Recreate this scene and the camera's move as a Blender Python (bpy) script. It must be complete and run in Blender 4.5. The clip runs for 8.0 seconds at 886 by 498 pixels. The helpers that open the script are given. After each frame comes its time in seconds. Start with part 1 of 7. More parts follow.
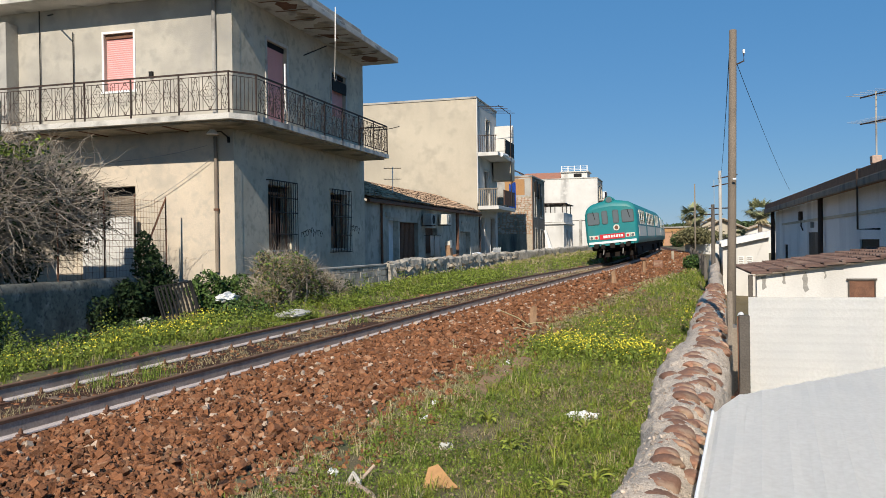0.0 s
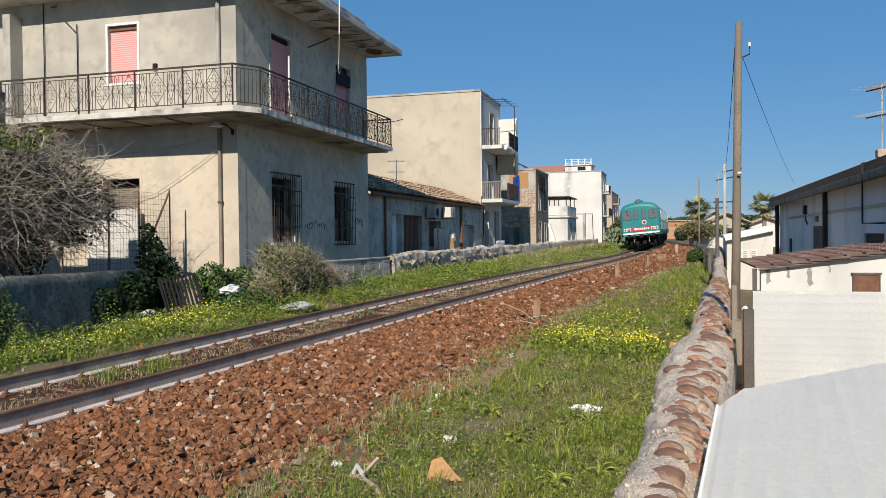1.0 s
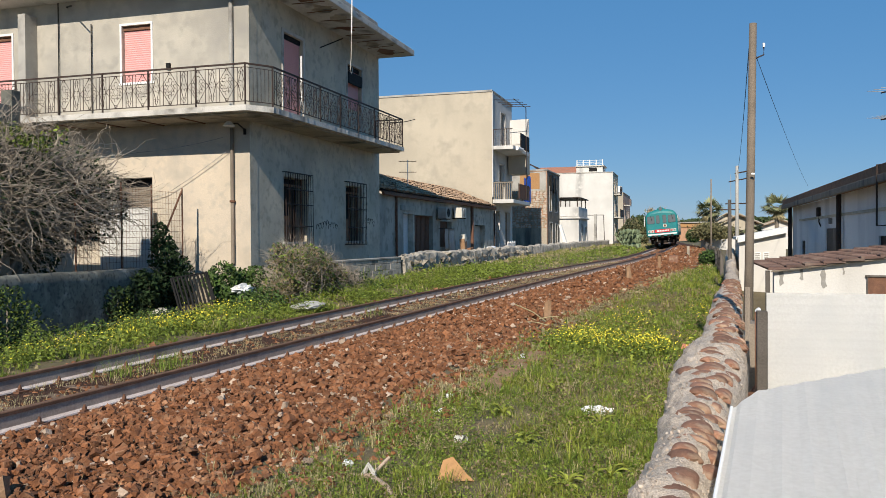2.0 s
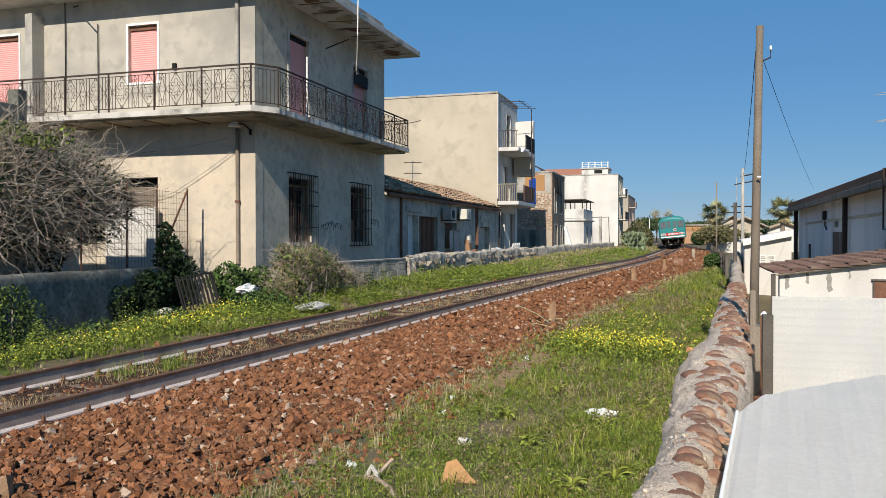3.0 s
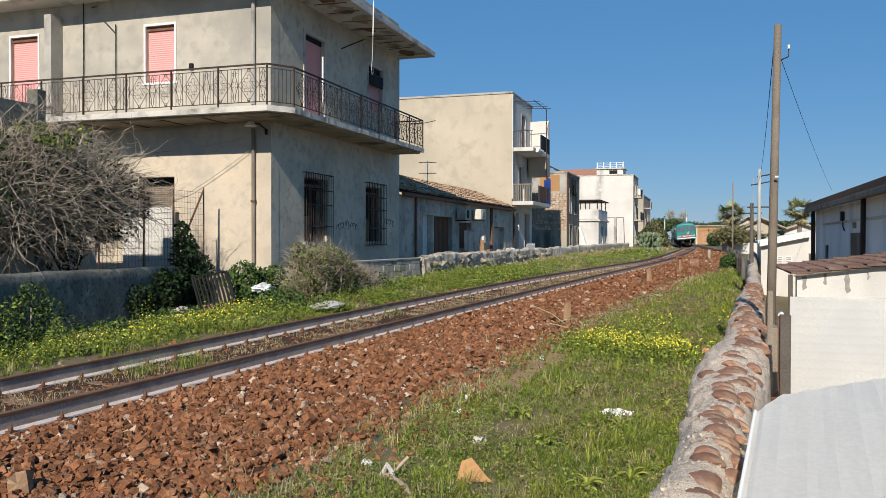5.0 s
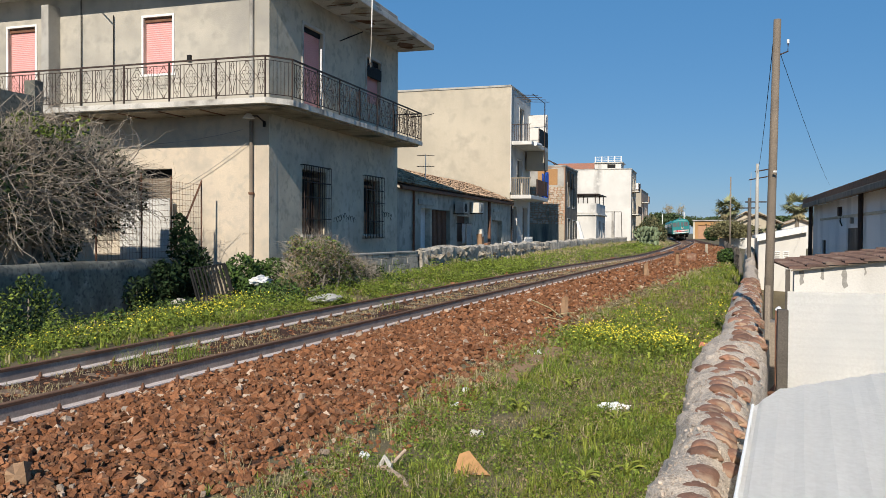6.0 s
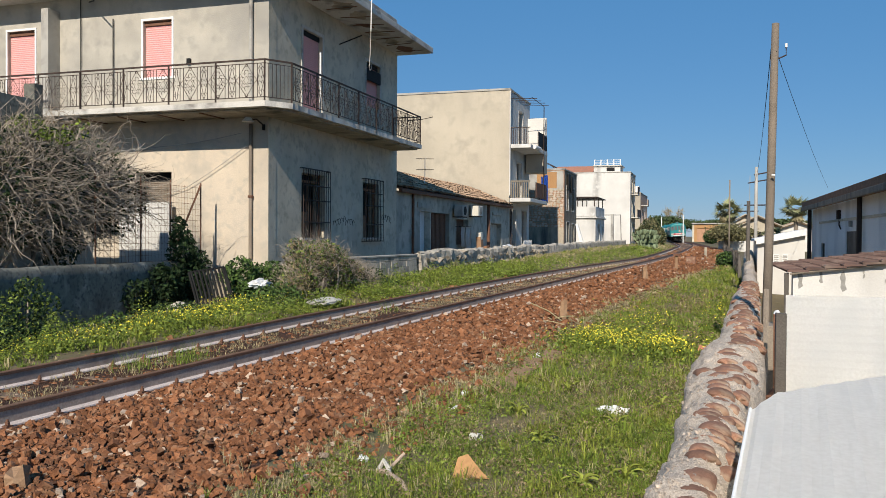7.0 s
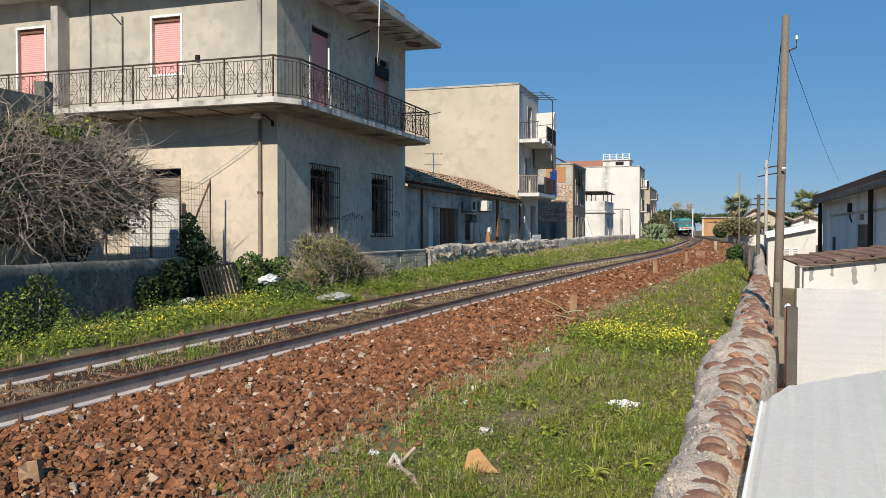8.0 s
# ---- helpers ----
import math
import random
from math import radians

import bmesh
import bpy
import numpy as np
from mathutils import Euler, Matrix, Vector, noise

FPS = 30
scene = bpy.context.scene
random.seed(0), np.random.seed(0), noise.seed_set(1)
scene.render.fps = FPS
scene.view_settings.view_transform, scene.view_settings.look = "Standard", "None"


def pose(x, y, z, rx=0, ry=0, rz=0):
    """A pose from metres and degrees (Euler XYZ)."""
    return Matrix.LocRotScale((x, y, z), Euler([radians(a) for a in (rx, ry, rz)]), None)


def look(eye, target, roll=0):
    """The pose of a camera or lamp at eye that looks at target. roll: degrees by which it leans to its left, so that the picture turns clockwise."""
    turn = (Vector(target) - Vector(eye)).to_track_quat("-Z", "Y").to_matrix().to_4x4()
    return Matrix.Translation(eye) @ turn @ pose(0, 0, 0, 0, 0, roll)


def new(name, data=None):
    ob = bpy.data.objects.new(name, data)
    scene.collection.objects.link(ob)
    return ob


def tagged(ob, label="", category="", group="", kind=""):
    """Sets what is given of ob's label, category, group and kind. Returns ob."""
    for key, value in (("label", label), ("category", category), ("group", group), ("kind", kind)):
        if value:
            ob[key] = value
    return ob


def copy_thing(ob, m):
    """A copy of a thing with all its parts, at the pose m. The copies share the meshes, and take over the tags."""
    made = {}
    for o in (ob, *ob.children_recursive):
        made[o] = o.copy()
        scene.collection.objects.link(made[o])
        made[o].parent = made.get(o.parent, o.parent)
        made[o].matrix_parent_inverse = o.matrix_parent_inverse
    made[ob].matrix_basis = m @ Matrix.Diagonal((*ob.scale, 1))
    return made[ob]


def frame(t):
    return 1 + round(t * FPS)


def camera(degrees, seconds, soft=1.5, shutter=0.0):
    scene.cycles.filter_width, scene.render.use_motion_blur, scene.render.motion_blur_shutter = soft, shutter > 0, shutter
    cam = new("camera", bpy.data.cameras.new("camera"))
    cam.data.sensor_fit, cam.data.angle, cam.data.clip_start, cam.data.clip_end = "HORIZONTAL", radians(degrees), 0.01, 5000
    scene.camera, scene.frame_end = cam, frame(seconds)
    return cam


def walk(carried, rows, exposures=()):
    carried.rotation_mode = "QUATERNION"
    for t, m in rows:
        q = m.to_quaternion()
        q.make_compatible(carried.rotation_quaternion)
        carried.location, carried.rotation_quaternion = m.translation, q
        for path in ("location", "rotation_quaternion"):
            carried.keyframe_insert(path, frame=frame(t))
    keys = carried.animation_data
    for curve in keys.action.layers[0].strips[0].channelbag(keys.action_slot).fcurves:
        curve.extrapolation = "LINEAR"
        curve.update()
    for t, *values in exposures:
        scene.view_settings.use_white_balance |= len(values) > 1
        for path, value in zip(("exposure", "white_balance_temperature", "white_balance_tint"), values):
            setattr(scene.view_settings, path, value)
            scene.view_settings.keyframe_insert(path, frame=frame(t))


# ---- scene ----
cam = camera(57.0, 8.0, soft=0.8)
EYE = 1.65
ROWS = [
    (0, 0.0363, -0.0087, 0.0147, 15.738, -0.389, 0.824),
    (0.5, 0.0329, -0.0039, 0.0136, 15.902, -0.829, 0.695),
    (1, 0.0298, -0.0062, 0.0153, 15.982, -0.878, 0.672),
    (1.5, 0.0211, -0.0111, 0.0083, 16.422, -0.867, 0.65),
    (3, 0.0107, 0.0069, 0.0113, 17.061, -0.745, 0.063),
    (3.5, 0.0108, 0.0032, 0.0031, 17.144, -0.688, 0.162),
    (4, 0, 0, 0, 17.89, -0.675, 0),
    (4.5, 0.0016, -0.0032, 0.0004, 18.064, -0.573, -0.054),
    (6, -0.0074, -0.005, -0.0016, 17.895, -1.193, -0.363),
    (6.5, -0.0079, -0.0069, 0.0006, 17.774, -1.05, -0.52),
    (7, 0.0001, -0.0166, 0.0042, 17.847, -0.983, -0.372),
    (7.5, -0.0038, -0.0123, 0.0043, 17.992, -1.041, -0.134),
    (8, -0.0039, -0.024, -0.0002, 18.462, -1.322, -0.104),
]
walk(cam, [(t, pose(x, y, EYE + z, 90 + pitch, roll, yaw)) for t, x, y, z, yaw, pitch, roll in ROWS])

# ---- light ----
SUN = Vector((0.085, -1.0, 0.645)).normalized()
world = bpy.data.worlds.new("sky")
scene.world = world
world.use_nodes = True
wn = world.node_tree.nodes
sky = wn.new("ShaderNodeTexSky")
sky.sky_type, sky.sun_disc = "NISHITA", False
sky.sun_elevation = math.asin(SUN.z)
sky.sun_rotation = math.atan2(SUN.x, SUN.y)
sky.air_density, sky.dust_density, sky.ozone_density = 1.0, 0.0, 4.2
wn["Background"].inputs["Strength"].default_value = 0.073
haze = wn.new("ShaderNodeMix")          # a thin even sea haze in the clear sky
haze.data_type, haze.blend_type = "RGBA", "MIX"
haze.inputs[0].default_value, haze.inputs[7].default_value = 0.56, (0.75, 3.9, 8.8, 1)
world.node_tree.links.new(sky.outputs[0], haze.inputs[6])
world.node_tree.links.new(haze.outputs[2], wn["Background"].inputs["Color"])
sun = new("sun", bpy.data.lights.new("sun", "SUN"))
sun.data.energy, sun.data.angle, sun.data.color = 5.75, radians(0.5), (1.0, 0.90, 0.765)
sun.matrix_world = look(SUN * 100, (0, 0, 0))
scene.view_settings.exposure = -0.02


# ---- materials ----
def mat(name, a, b=None, scale=4.0, fine=60.0, rough=0.85, metal=0.0, bump=0.3, stain=None, stain_scale=0.7, rnd=0.0,
        streak=False, space="Object", fine_amount=0.35, blotch=None, dist=0.02, spec=0.3):
    """A surface of two tones with grain, stains of a third tone and relief; rnd varies it from piece to piece."""
    m = bpy.data.materials.new(name)
    m.use_nodes = True
    nt = m.node_tree
    n, l = nt.nodes, nt.links
    bs = n["Principled BSDF"]
    bs.inputs["Roughness"].default_value, bs.inputs["Metallic"].default_value = rough, metal
    bs.inputs["Specular IOR Level"].default_value = spec
    tc = n.new("ShaderNodeTexCoord")
    co = tc.outputs[space]

    def tex(s, detail, src=co):
        t = n.new("ShaderNodeTexNoise")
        t.inputs["Scale"].default_value, t.inputs["Detail"].default_value = s, detail
        l.new(src, t.inputs["Vector"])
        return t.outputs["Fac"]

    def ramp(src, lo, hi):
        r = n.new("ShaderNodeMapRange")
        r.inputs["From Min"].default_value, r.inputs["From Max"].default_value = lo, hi
        l.new(src, r.inputs["Value"])
        return r.outputs["Result"]

    def mix(fac, x, y, mode="MIX"):
        k = n.new("ShaderNodeMix")
        k.data_type, k.blend_type = "RGBA", mode
        for val, sock in ((fac, k.inputs[0]), (x, k.inputs[6]), (y, k.inputs[7])):
            if hasattr(val, "links"):
                l.new(val, sock)
            else:
                sock.default_value = val if isinstance(val, float) else (*val[:3], 1)
        return k.outputs[2]

    b = b or tuple(c * 0.75 for c in a)
    col = mix(ramp(tex(scale, 5), 0.35, 0.65), a, b)
    grain = tex(fine, 3)
    col = mix(fine_amount, col, mix(ramp(grain, 0.3, 0.7), tuple(c * 0.55 for c in b), tuple(min(1, c * 1.25) for c in a)))
    if stain:
        src = co
        if streak:
            mp = n.new("ShaderNodeMapping")
            mp.inputs["Scale"].default_value = (1, 1, 0.16)
            l.new(co, mp.inputs["Vector"])
            src = mp.outputs[0]
        col = mix(ramp(tex(stain_scale, 6, src), 0.52, 0.72), col, stain)
    if blotch:
        col = mix(ramp(tex(stain_scale * 3.7, 7), 0.50, 0.66), col, blotch)
        col = mix(ramp(tex(stain_scale * 0.45, 4), 0.45, 0.8), col, tuple(c * 0.8 for c in blotch))
    if rnd:
        oi = n.new("ShaderNodeObjectInfo")
        ge = n.new("ShaderNodeNewGeometry")
        ad = n.new("ShaderNodeMath")
        ad.operation = "ADD"
        l.new(oi.outputs["Random"], ad.inputs[0]), l.new(ge.outputs["Random Per Island"], ad.inputs[1])
        fr = n.new("ShaderNodeMath")
        fr.operation = "FRACT"
        l.new(ad.outputs[0], fr.inputs[0])
        hs = n.new("ShaderNodeMapRange")
        hs.inputs["To Min"].default_value, hs.inputs["To Max"].default_value = 1 - rnd, 1 + rnd
        l.new(fr.outputs[0], hs.inputs["Value"])
        hv = n.new("ShaderNodeHueSaturation")
        l.new(hs.outputs["Result"], hv.inputs["Value"]), l.new(col, hv.inputs["Color"])
        col = hv.outputs[0]
    l.new(col, bs.inputs["Base Color"])
    if bump:
        bp = n.new("ShaderNodeBump")
        bp.inputs["Strength"].default_value, bp.inputs["Distance"].default_value = bump, dist
        l.new(grain, bp.inputs["Height"]), l.new(bp.outputs[0], bs.inputs["Normal"])
    return m


M = {}
M["plaster"] = mat("plaster", (0.51, 0.475, 0.405), (0.40, 0.375, 0.325), 1.3, 30, blotch=(0.345, 0.33, 0.29), fine_amount=0.12, stain=(0.30, 0.29, 0.27), stain_scale=0.6, bump=0.25)
M["plaster_grey"] = mat("plaster_grey", (0.66, 0.60, 0.47), (0.53, 0.485, 0.385), 0.9, 30, blotch=(0.42, 0.39, 0.31), fine_amount=0.16, stain=(0.55, 0.52, 0.45), stain_scale=1.2, streak=True)
M["plaster_cream"] = mat("plaster_cream", (0.52, 0.46, 0.36), (0.44, 0.39, 0.305), 0.4, 25, blotch=(0.41, 0.365, 0.29), fine_amount=0.12, stain=(0.36, 0.325, 0.265), stain_scale=0.35, streak=True)
M["plaster_blue"] = mat("plaster_blue", (0.56, 0.53, 0.45), (0.43, 0.415, 0.36), 0.8, 25, blotch=(0.29, 0.285, 0.24), fine_amount=0.12, stain=(0.19, 0.19, 0.175), stain_scale=0.8, streak=True)
M["whitewash"] = mat("whitewash", (0.66, 0.645, 0.61), (0.60, 0.585, 0.55), 0.7, 30, blotch=(0.6, 0.585, 0.55), fine_amount=0.12, stain=(0.36, 0.35, 0.33), stain_scale=0.6, streak=True, bump=0.2)
M["plaster_warm"] = mat("plaster_warm", (0.62, 0.53, 0.41), (0.54, 0.47, 0.38), 0.7, 30, blotch=(0.47, 0.42, 0.345), fine_amount=0.16, stain=(0.38, 0.35, 0.30), stain_scale=1.1, bump=0.25)
# render darkened in its colour for the shade these walls stand in
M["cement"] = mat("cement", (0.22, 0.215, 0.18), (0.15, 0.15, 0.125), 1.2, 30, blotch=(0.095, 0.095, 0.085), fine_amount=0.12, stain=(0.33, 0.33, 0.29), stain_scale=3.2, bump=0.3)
M["pale_blue"] = mat("pale_blue", (0.88, 0.89, 0.89), (0.80, 0.815, 0.82), 0.8, 25, stain=(0.5, 0.52, 0.54), stain_scale=0.5, streak=True)
M["wood_dark"] = mat("wood_dark", (0.12, 0.105, 0.09), (0.08, 0.07, 0.06), 4, 60, stain=(0.2, 0.18, 0.16), stain_scale=3, streak=True)
M["white_paint"] = mat("white_paint", (0.8, 0.8, 0.78), (0.7, 0.7, 0.68), 3, 40, rough=0.6)
M["concrete"] = mat("concrete", (0.45, 0.43, 0.39), (0.34, 0.33, 0.30), 1.5, 40, stain=(0.16, 0.15, 0.14), stain_scale=1.2)
M["slab"] = mat("slab", (0.62, 0.60, 0.55), (0.48, 0.46, 0.42), 1.6, 40, stain=(0.20, 0.19, 0.17), stain_scale=1.7)
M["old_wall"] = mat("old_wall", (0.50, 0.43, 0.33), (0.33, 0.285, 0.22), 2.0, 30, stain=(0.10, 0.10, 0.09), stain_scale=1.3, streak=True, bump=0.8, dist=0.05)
M["rough_stone"] = mat("rough_stone", (0.50, 0.46, 0.39), (0.30, 0.27, 0.23), 5.0, 22, stain=(0.09, 0.085, 0.075), stain_scale=2.6, blotch=(0.46, 0.42, 0.35), bump=0.6, dist=0.03)
M["rubble_dark"] = mat("rubble_dark", (0.27, 0.235, 0.185), (0.17, 0.15, 0.12), 3.0, 30, stain=(0.08, 0.075, 0.065), stain_scale=1.6, streak=True, bump=0.8, dist=0.05)
M["wall_stone"] = mat("wall_stone", (0.34, 0.30, 0.24), (0.20, 0.175, 0.14), 6, 40, stain=(0.09, 0.085, 0.07), stain_scale=3, rnd=0.45, bump=0.6)
M["wall_cap"] = mat("wall_cap", (0.50, 0.455, 0.385), (0.38, 0.345, 0.29), 5, 40, stain=(0.2, 0.19, 0.165), stain_scale=3, rnd=0.2, bump=0.6)
M["mould"] = mat("mould", (0.24, 0.23, 0.21), (0.33, 0.32, 0.295), 12, 60)
M["rubble"] = mat("rubble", (0.60, 0.51, 0.415), (0.45, 0.375, 0.30), 11, 110, stain=(0.33, 0.28, 0.23), stain_scale=26, bump=0.8, dist=0.010, fine_amount=0.6)
M["rubble_grit"] = mat("rubble_grit", (0.48, 0.405, 0.33), (0.33, 0.27, 0.22), 14, 90, rnd=0.35, bump=0.2)
M["terracotta"] = mat("terracotta", (0.30, 0.16, 0.105), (0.20, 0.105, 0.07), 9, 70, stain=(0.40, 0.30, 0.21), stain_scale=6, rnd=0.3, bump=0.2)
M["roof_tile"] = mat("roof_tile", (0.48, 0.33, 0.21), (0.34, 0.22, 0.14), 2.5, 40, stain=(0.16, 0.12, 0.09), stain_scale=3, rnd=0.3)
M["dark_tile"] = mat("dark_tile", (0.15, 0.092, 0.075), (0.10, 0.065, 0.055), 2.5, 40, stain=(0.2, 0.15, 0.12), stain_scale=3, rnd=0.25)
M["red_tile"] = mat("red_tile", (0.50, 0.22, 0.13), (0.38, 0.16, 0.10), 2.5, 30, stain=(0.3, 0.2, 0.15), stain_scale=2)
M["rose_plaster"] = mat("rose_plaster", (0.50, 0.36, 0.28), (0.42, 0.30, 0.24), 0.5, 20, stain=(0.34, 0.28, 0.23), streak=True)
M["pink"] = mat("pink", (0.76, 0.40, 0.38), (0.68, 0.34, 0.33), 2, 30, rough=0.6, bump=0.05, fine_amount=0.12)
M["iron"] = mat("iron", (0.05, 0.043, 0.04), (0.08, 0.05, 0.04), 12, 90, rough=0.65, metal=0.2, spec=0.12)
M["rust"] = mat("rust", (0.20, 0.10, 0.06), (0.12, 0.06, 0.04), 10, 90, rough=0.8)
M["rail_rust"] = mat("rail_rust", (0.22, 0.125, 0.08), (0.15, 0.085, 0.055), 5, 60, rough=0.7, metal=0.2)
M["rail_web"] = mat("rail_web", (0.46, 0.375, 0.315), (0.35, 0.285, 0.24), 3, 40, rough=0.75, stain=(0.22, 0.17, 0.15), stain_scale=2.5)
M["rail_foot"] = mat("rail_foot", (0.66, 0.58, 0.54), (0.52, 0.44, 0.40), 3, 60, rough=0.8)
M["sleeper"] = mat("sleeper", (0.24, 0.17, 0.12), (0.15, 0.10, 0.07), 4, 50, bump=0.6)
M["earth"] = mat("earth", (0.19, 0.15, 0.085), (0.12, 0.10, 0.055), 1.5, 40, stain=(0.075, 0.10, 0.035), stain_scale=0.5, bump=0.8)
# bed coloured near black to deepen the shade in gaps between stones
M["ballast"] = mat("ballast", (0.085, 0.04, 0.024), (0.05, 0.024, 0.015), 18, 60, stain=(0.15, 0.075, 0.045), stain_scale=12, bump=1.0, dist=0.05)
M["stone"] = mat("stone", (0.265, 0.112, 0.05), (0.14, 0.058, 0.027), 9, 70, stain=(0.33, 0.185, 0.105), stain_scale=7, rnd=0.38, bump=0.5)
M["stone_pale"] = mat("stone_pale", (0.48, 0.37, 0.28), (0.36, 0.27, 0.20), 9, 70, rnd=0.3, bump=0.5)
M["rock"] = mat("rock", (0.50, 0.47, 0.42), (0.36, 0.34, 0.30), 5, 60, rnd=0.25, bump=0.7)
M["wood_grey"] = mat("wood_grey", (0.28, 0.235, 0.185), (0.19, 0.155, 0.12), 2.5, 60, stain=(0.12, 0.10, 0.085), stain_scale=3, streak=True)
M["wood_pole"] = mat("wood_pole", (0.215, 0.175, 0.135), (0.14, 0.115, 0.09), 2.5, 60, stain=(0.10, 0.085, 0.07), stain_scale=3, streak=True)
M["wood_tan"] = mat("wood_tan", (0.36, 0.225, 0.13), (0.26, 0.155, 0.09), 5, 60, stain=(0.25, 0.17, 0.11), stain_scale=4, streak=True)
M["wood_red"] = mat("wood_red", (0.30, 0.16, 0.09), (0.20, 0.11, 0.07), 6, 60)
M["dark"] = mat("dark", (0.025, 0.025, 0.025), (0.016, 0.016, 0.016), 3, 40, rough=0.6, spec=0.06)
M["sheet"] = mat("sheet", (0.97, 0.945, 0.885), (0.945, 0.92, 0.86), 1.5, 40, rough=0.55, stain=(0.86, 0.85, 0.81), stain_scale=1.3, bump=0.08, fine_amount=0.15)
M["green_paint"] = mat("green_paint", (0.014, 0.205, 0.215), (0.018, 0.175, 0.19), 1.5, 30, rough=0.45, bump=0.03, fine_amount=0.15, stain=(0.05, 0.20, 0.19), stain_scale=0.8)
M["cream_paint"] = mat("cream_paint", (0.62, 0.60, 0.52), (0.55, 0.53, 0.46), 1.5, 30, rough=0.5, bump=0.03, fine_amount=0.15)
M["frame_grey"] = mat("frame_grey", (0.10, 0.12, 0.12), (0.07, 0.09, 0.09), 3, 30, rough=0.4, metal=0.4, bump=0)
M["red_paint"] = mat("red_paint", (0.55, 0.03, 0.04), (0.48, 0.03, 0.035), 2, 30, rough=0.45, bump=0.02, fine_amount=0.1)
M["under"] = mat("under", (0.018, 0.016, 0.015), (0.028, 0.022, 0.018), 4, 40, rough=0.8, spec=0.05)
M["blue_cloth"] = mat("blue_cloth", (0.02, 0.10, 0.50), (0.02, 0.08, 0.38), 6, 60, rough=0.8)
M["brick"] = mat("brick", (0.45, 0.26, 0.16), (0.36, 0.21, 0.13), 3, 40, rnd=0.2)
M["ochre"] = mat("ochre", (0.44, 0.25, 0.11), (0.36, 0.20, 0.09), 0.5, 20, stain=(0.3, 0.2, 0.12))
M["grass"] = mat("grass", (0.25, 0.28, 0.05), (0.15, 0.18, 0.03), 1.2, 8, rnd=0.4, bump=0, spec=0.15, rough=0.7)
M["grass_deep"] = mat("grass_deep", (0.15, 0.21, 0.033), (0.09, 0.135, 0.021), 1.2, 8, rnd=0.45, bump=0, spec=0.15, rough=0.7)
M["straw"] = mat("straw", (0.42, 0.36, 0.20), (0.30, 0.26, 0.15), 1.2, 8, rnd=0.35, bump=0, spec=0.15)
M["leaf"] = mat("leaf", (0.085, 0.145, 0.032), (0.052, 0.095, 0.022), 2, 10, rnd=0.45, bump=0, spec=0.3, rough=0.55)
M["leaf_bright"] = mat("leaf_bright", (0.175, 0.225, 0.032), (0.11, 0.155, 0.023), 2, 10, rnd=0.55, bump=0, rough=0.55)
M["dead_leaf"] = mat("dead_leaf", (0.26, 0.20, 0.115), (0.16, 0.125, 0.075), 2, 10, rnd=0.5, bump=0, spec=0.15)
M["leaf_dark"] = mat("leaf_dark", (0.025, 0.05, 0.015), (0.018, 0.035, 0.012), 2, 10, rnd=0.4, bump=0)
M["cactus"] = mat("cactus", (0.22, 0.27, 0.16), (0.15, 0.2, 0.11), 2, 30, rnd=0.25)
M["palm_leaf"] = mat("palm_leaf", (0.31, 0.32, 0.17), (0.22, 0.235, 0.115), 2, 20, rnd=0.4, bump=0)
M["twig"] = mat("twig", (0.41, 0.35, 0.28), (0.22, 0.185, 0.145), 4, 60, rnd=0.4, bump=0)
M["flower"] = mat("flower", (0.82, 0.70, 0.07), (0.72, 0.60, 0.05), 4, 30, bump=0, rnd=0.15)
M["olive_leaf"] = mat("olive_leaf", (0.165, 0.155, 0.075), (0.11, 0.105, 0.05), 0.5, 3, bump=0, rnd=0.4)
M["far_tree"] = mat("far_tree", (0.075, 0.11, 0.045), (0.05, 0.075, 0.03), 0.5, 3, bump=0, rnd=0.35)
glass = bpy.data.materials.new("glass_pane")
glass.use_nodes = True
gb = glass.node_tree.nodes["Principled BSDF"]
gb.inputs["Base Color"].default_value, gb.inputs["Roughness"].default_value = (0.11, 0.13, 0.14, 1), 0.06
M["glass"] = glass


# ---- building blocks ----
def link(name, bm, material, parent=None, label="", smooth=False):
    me = bpy.data.meshes.new(name)
    bm.to_mesh(me)
    bm.free()
    for mm in material if isinstance(material, (list, tuple)) else (material,):
        me.materials.append(M[mm])
    if smooth:
        me.polygons.foreach_set("use_smooth", [True] * len(me.polygons))
    ob = new(name, me)
    if parent:
        ob.parent = parent
    if label:
        tagged(ob, label)
    return ob


def part(name, bm, material, parent, label="", smooth=False):
    """One mesh object under a thing or a part."""
    return link(name, bm, material, parent, label, smooth)


def again(ob, parent, m):
    """One more object on the same mesh."""
    o = new(ob.name.split(".")[0], ob.data)
    o.parent, o.matrix_local = parent, m
    return o


def thing(name, label, category, group="", kind="", at=None):
    e = tagged(new(name), label, category, group, kind)
    if at:
        e.matrix_world = at
    return e


def B(*boxes, bevel=0.0):
    """A bmesh of boxes (x0, x1, y0, y1, z0, z1)."""
    bm = bmesh.new()
    for x0, x1, y0, y1, z0, z1 in boxes:
        v = [bm.verts.new(p) for p in ((x0, y0, z0), (x1, y0, z0), (x1, y1, z0), (x0, y1, z0), (x0, y0, z1), (x1, y0, z1), (x1, y1, z1), (x0, y1, z1))]
        for f in ((3, 2, 1, 0), (4, 5, 6, 7), (0, 1, 5, 4), (1, 2, 6, 5), (2, 3, 7, 6), (3, 0, 4, 7)):
            bm.faces.new([v[i] for i in f])
    if bevel:
        bmesh.ops.bevel(bm, geom=bm.edges[:], offset=bevel, segments=2, affect="EDGES", profile=0.5)
    return bm


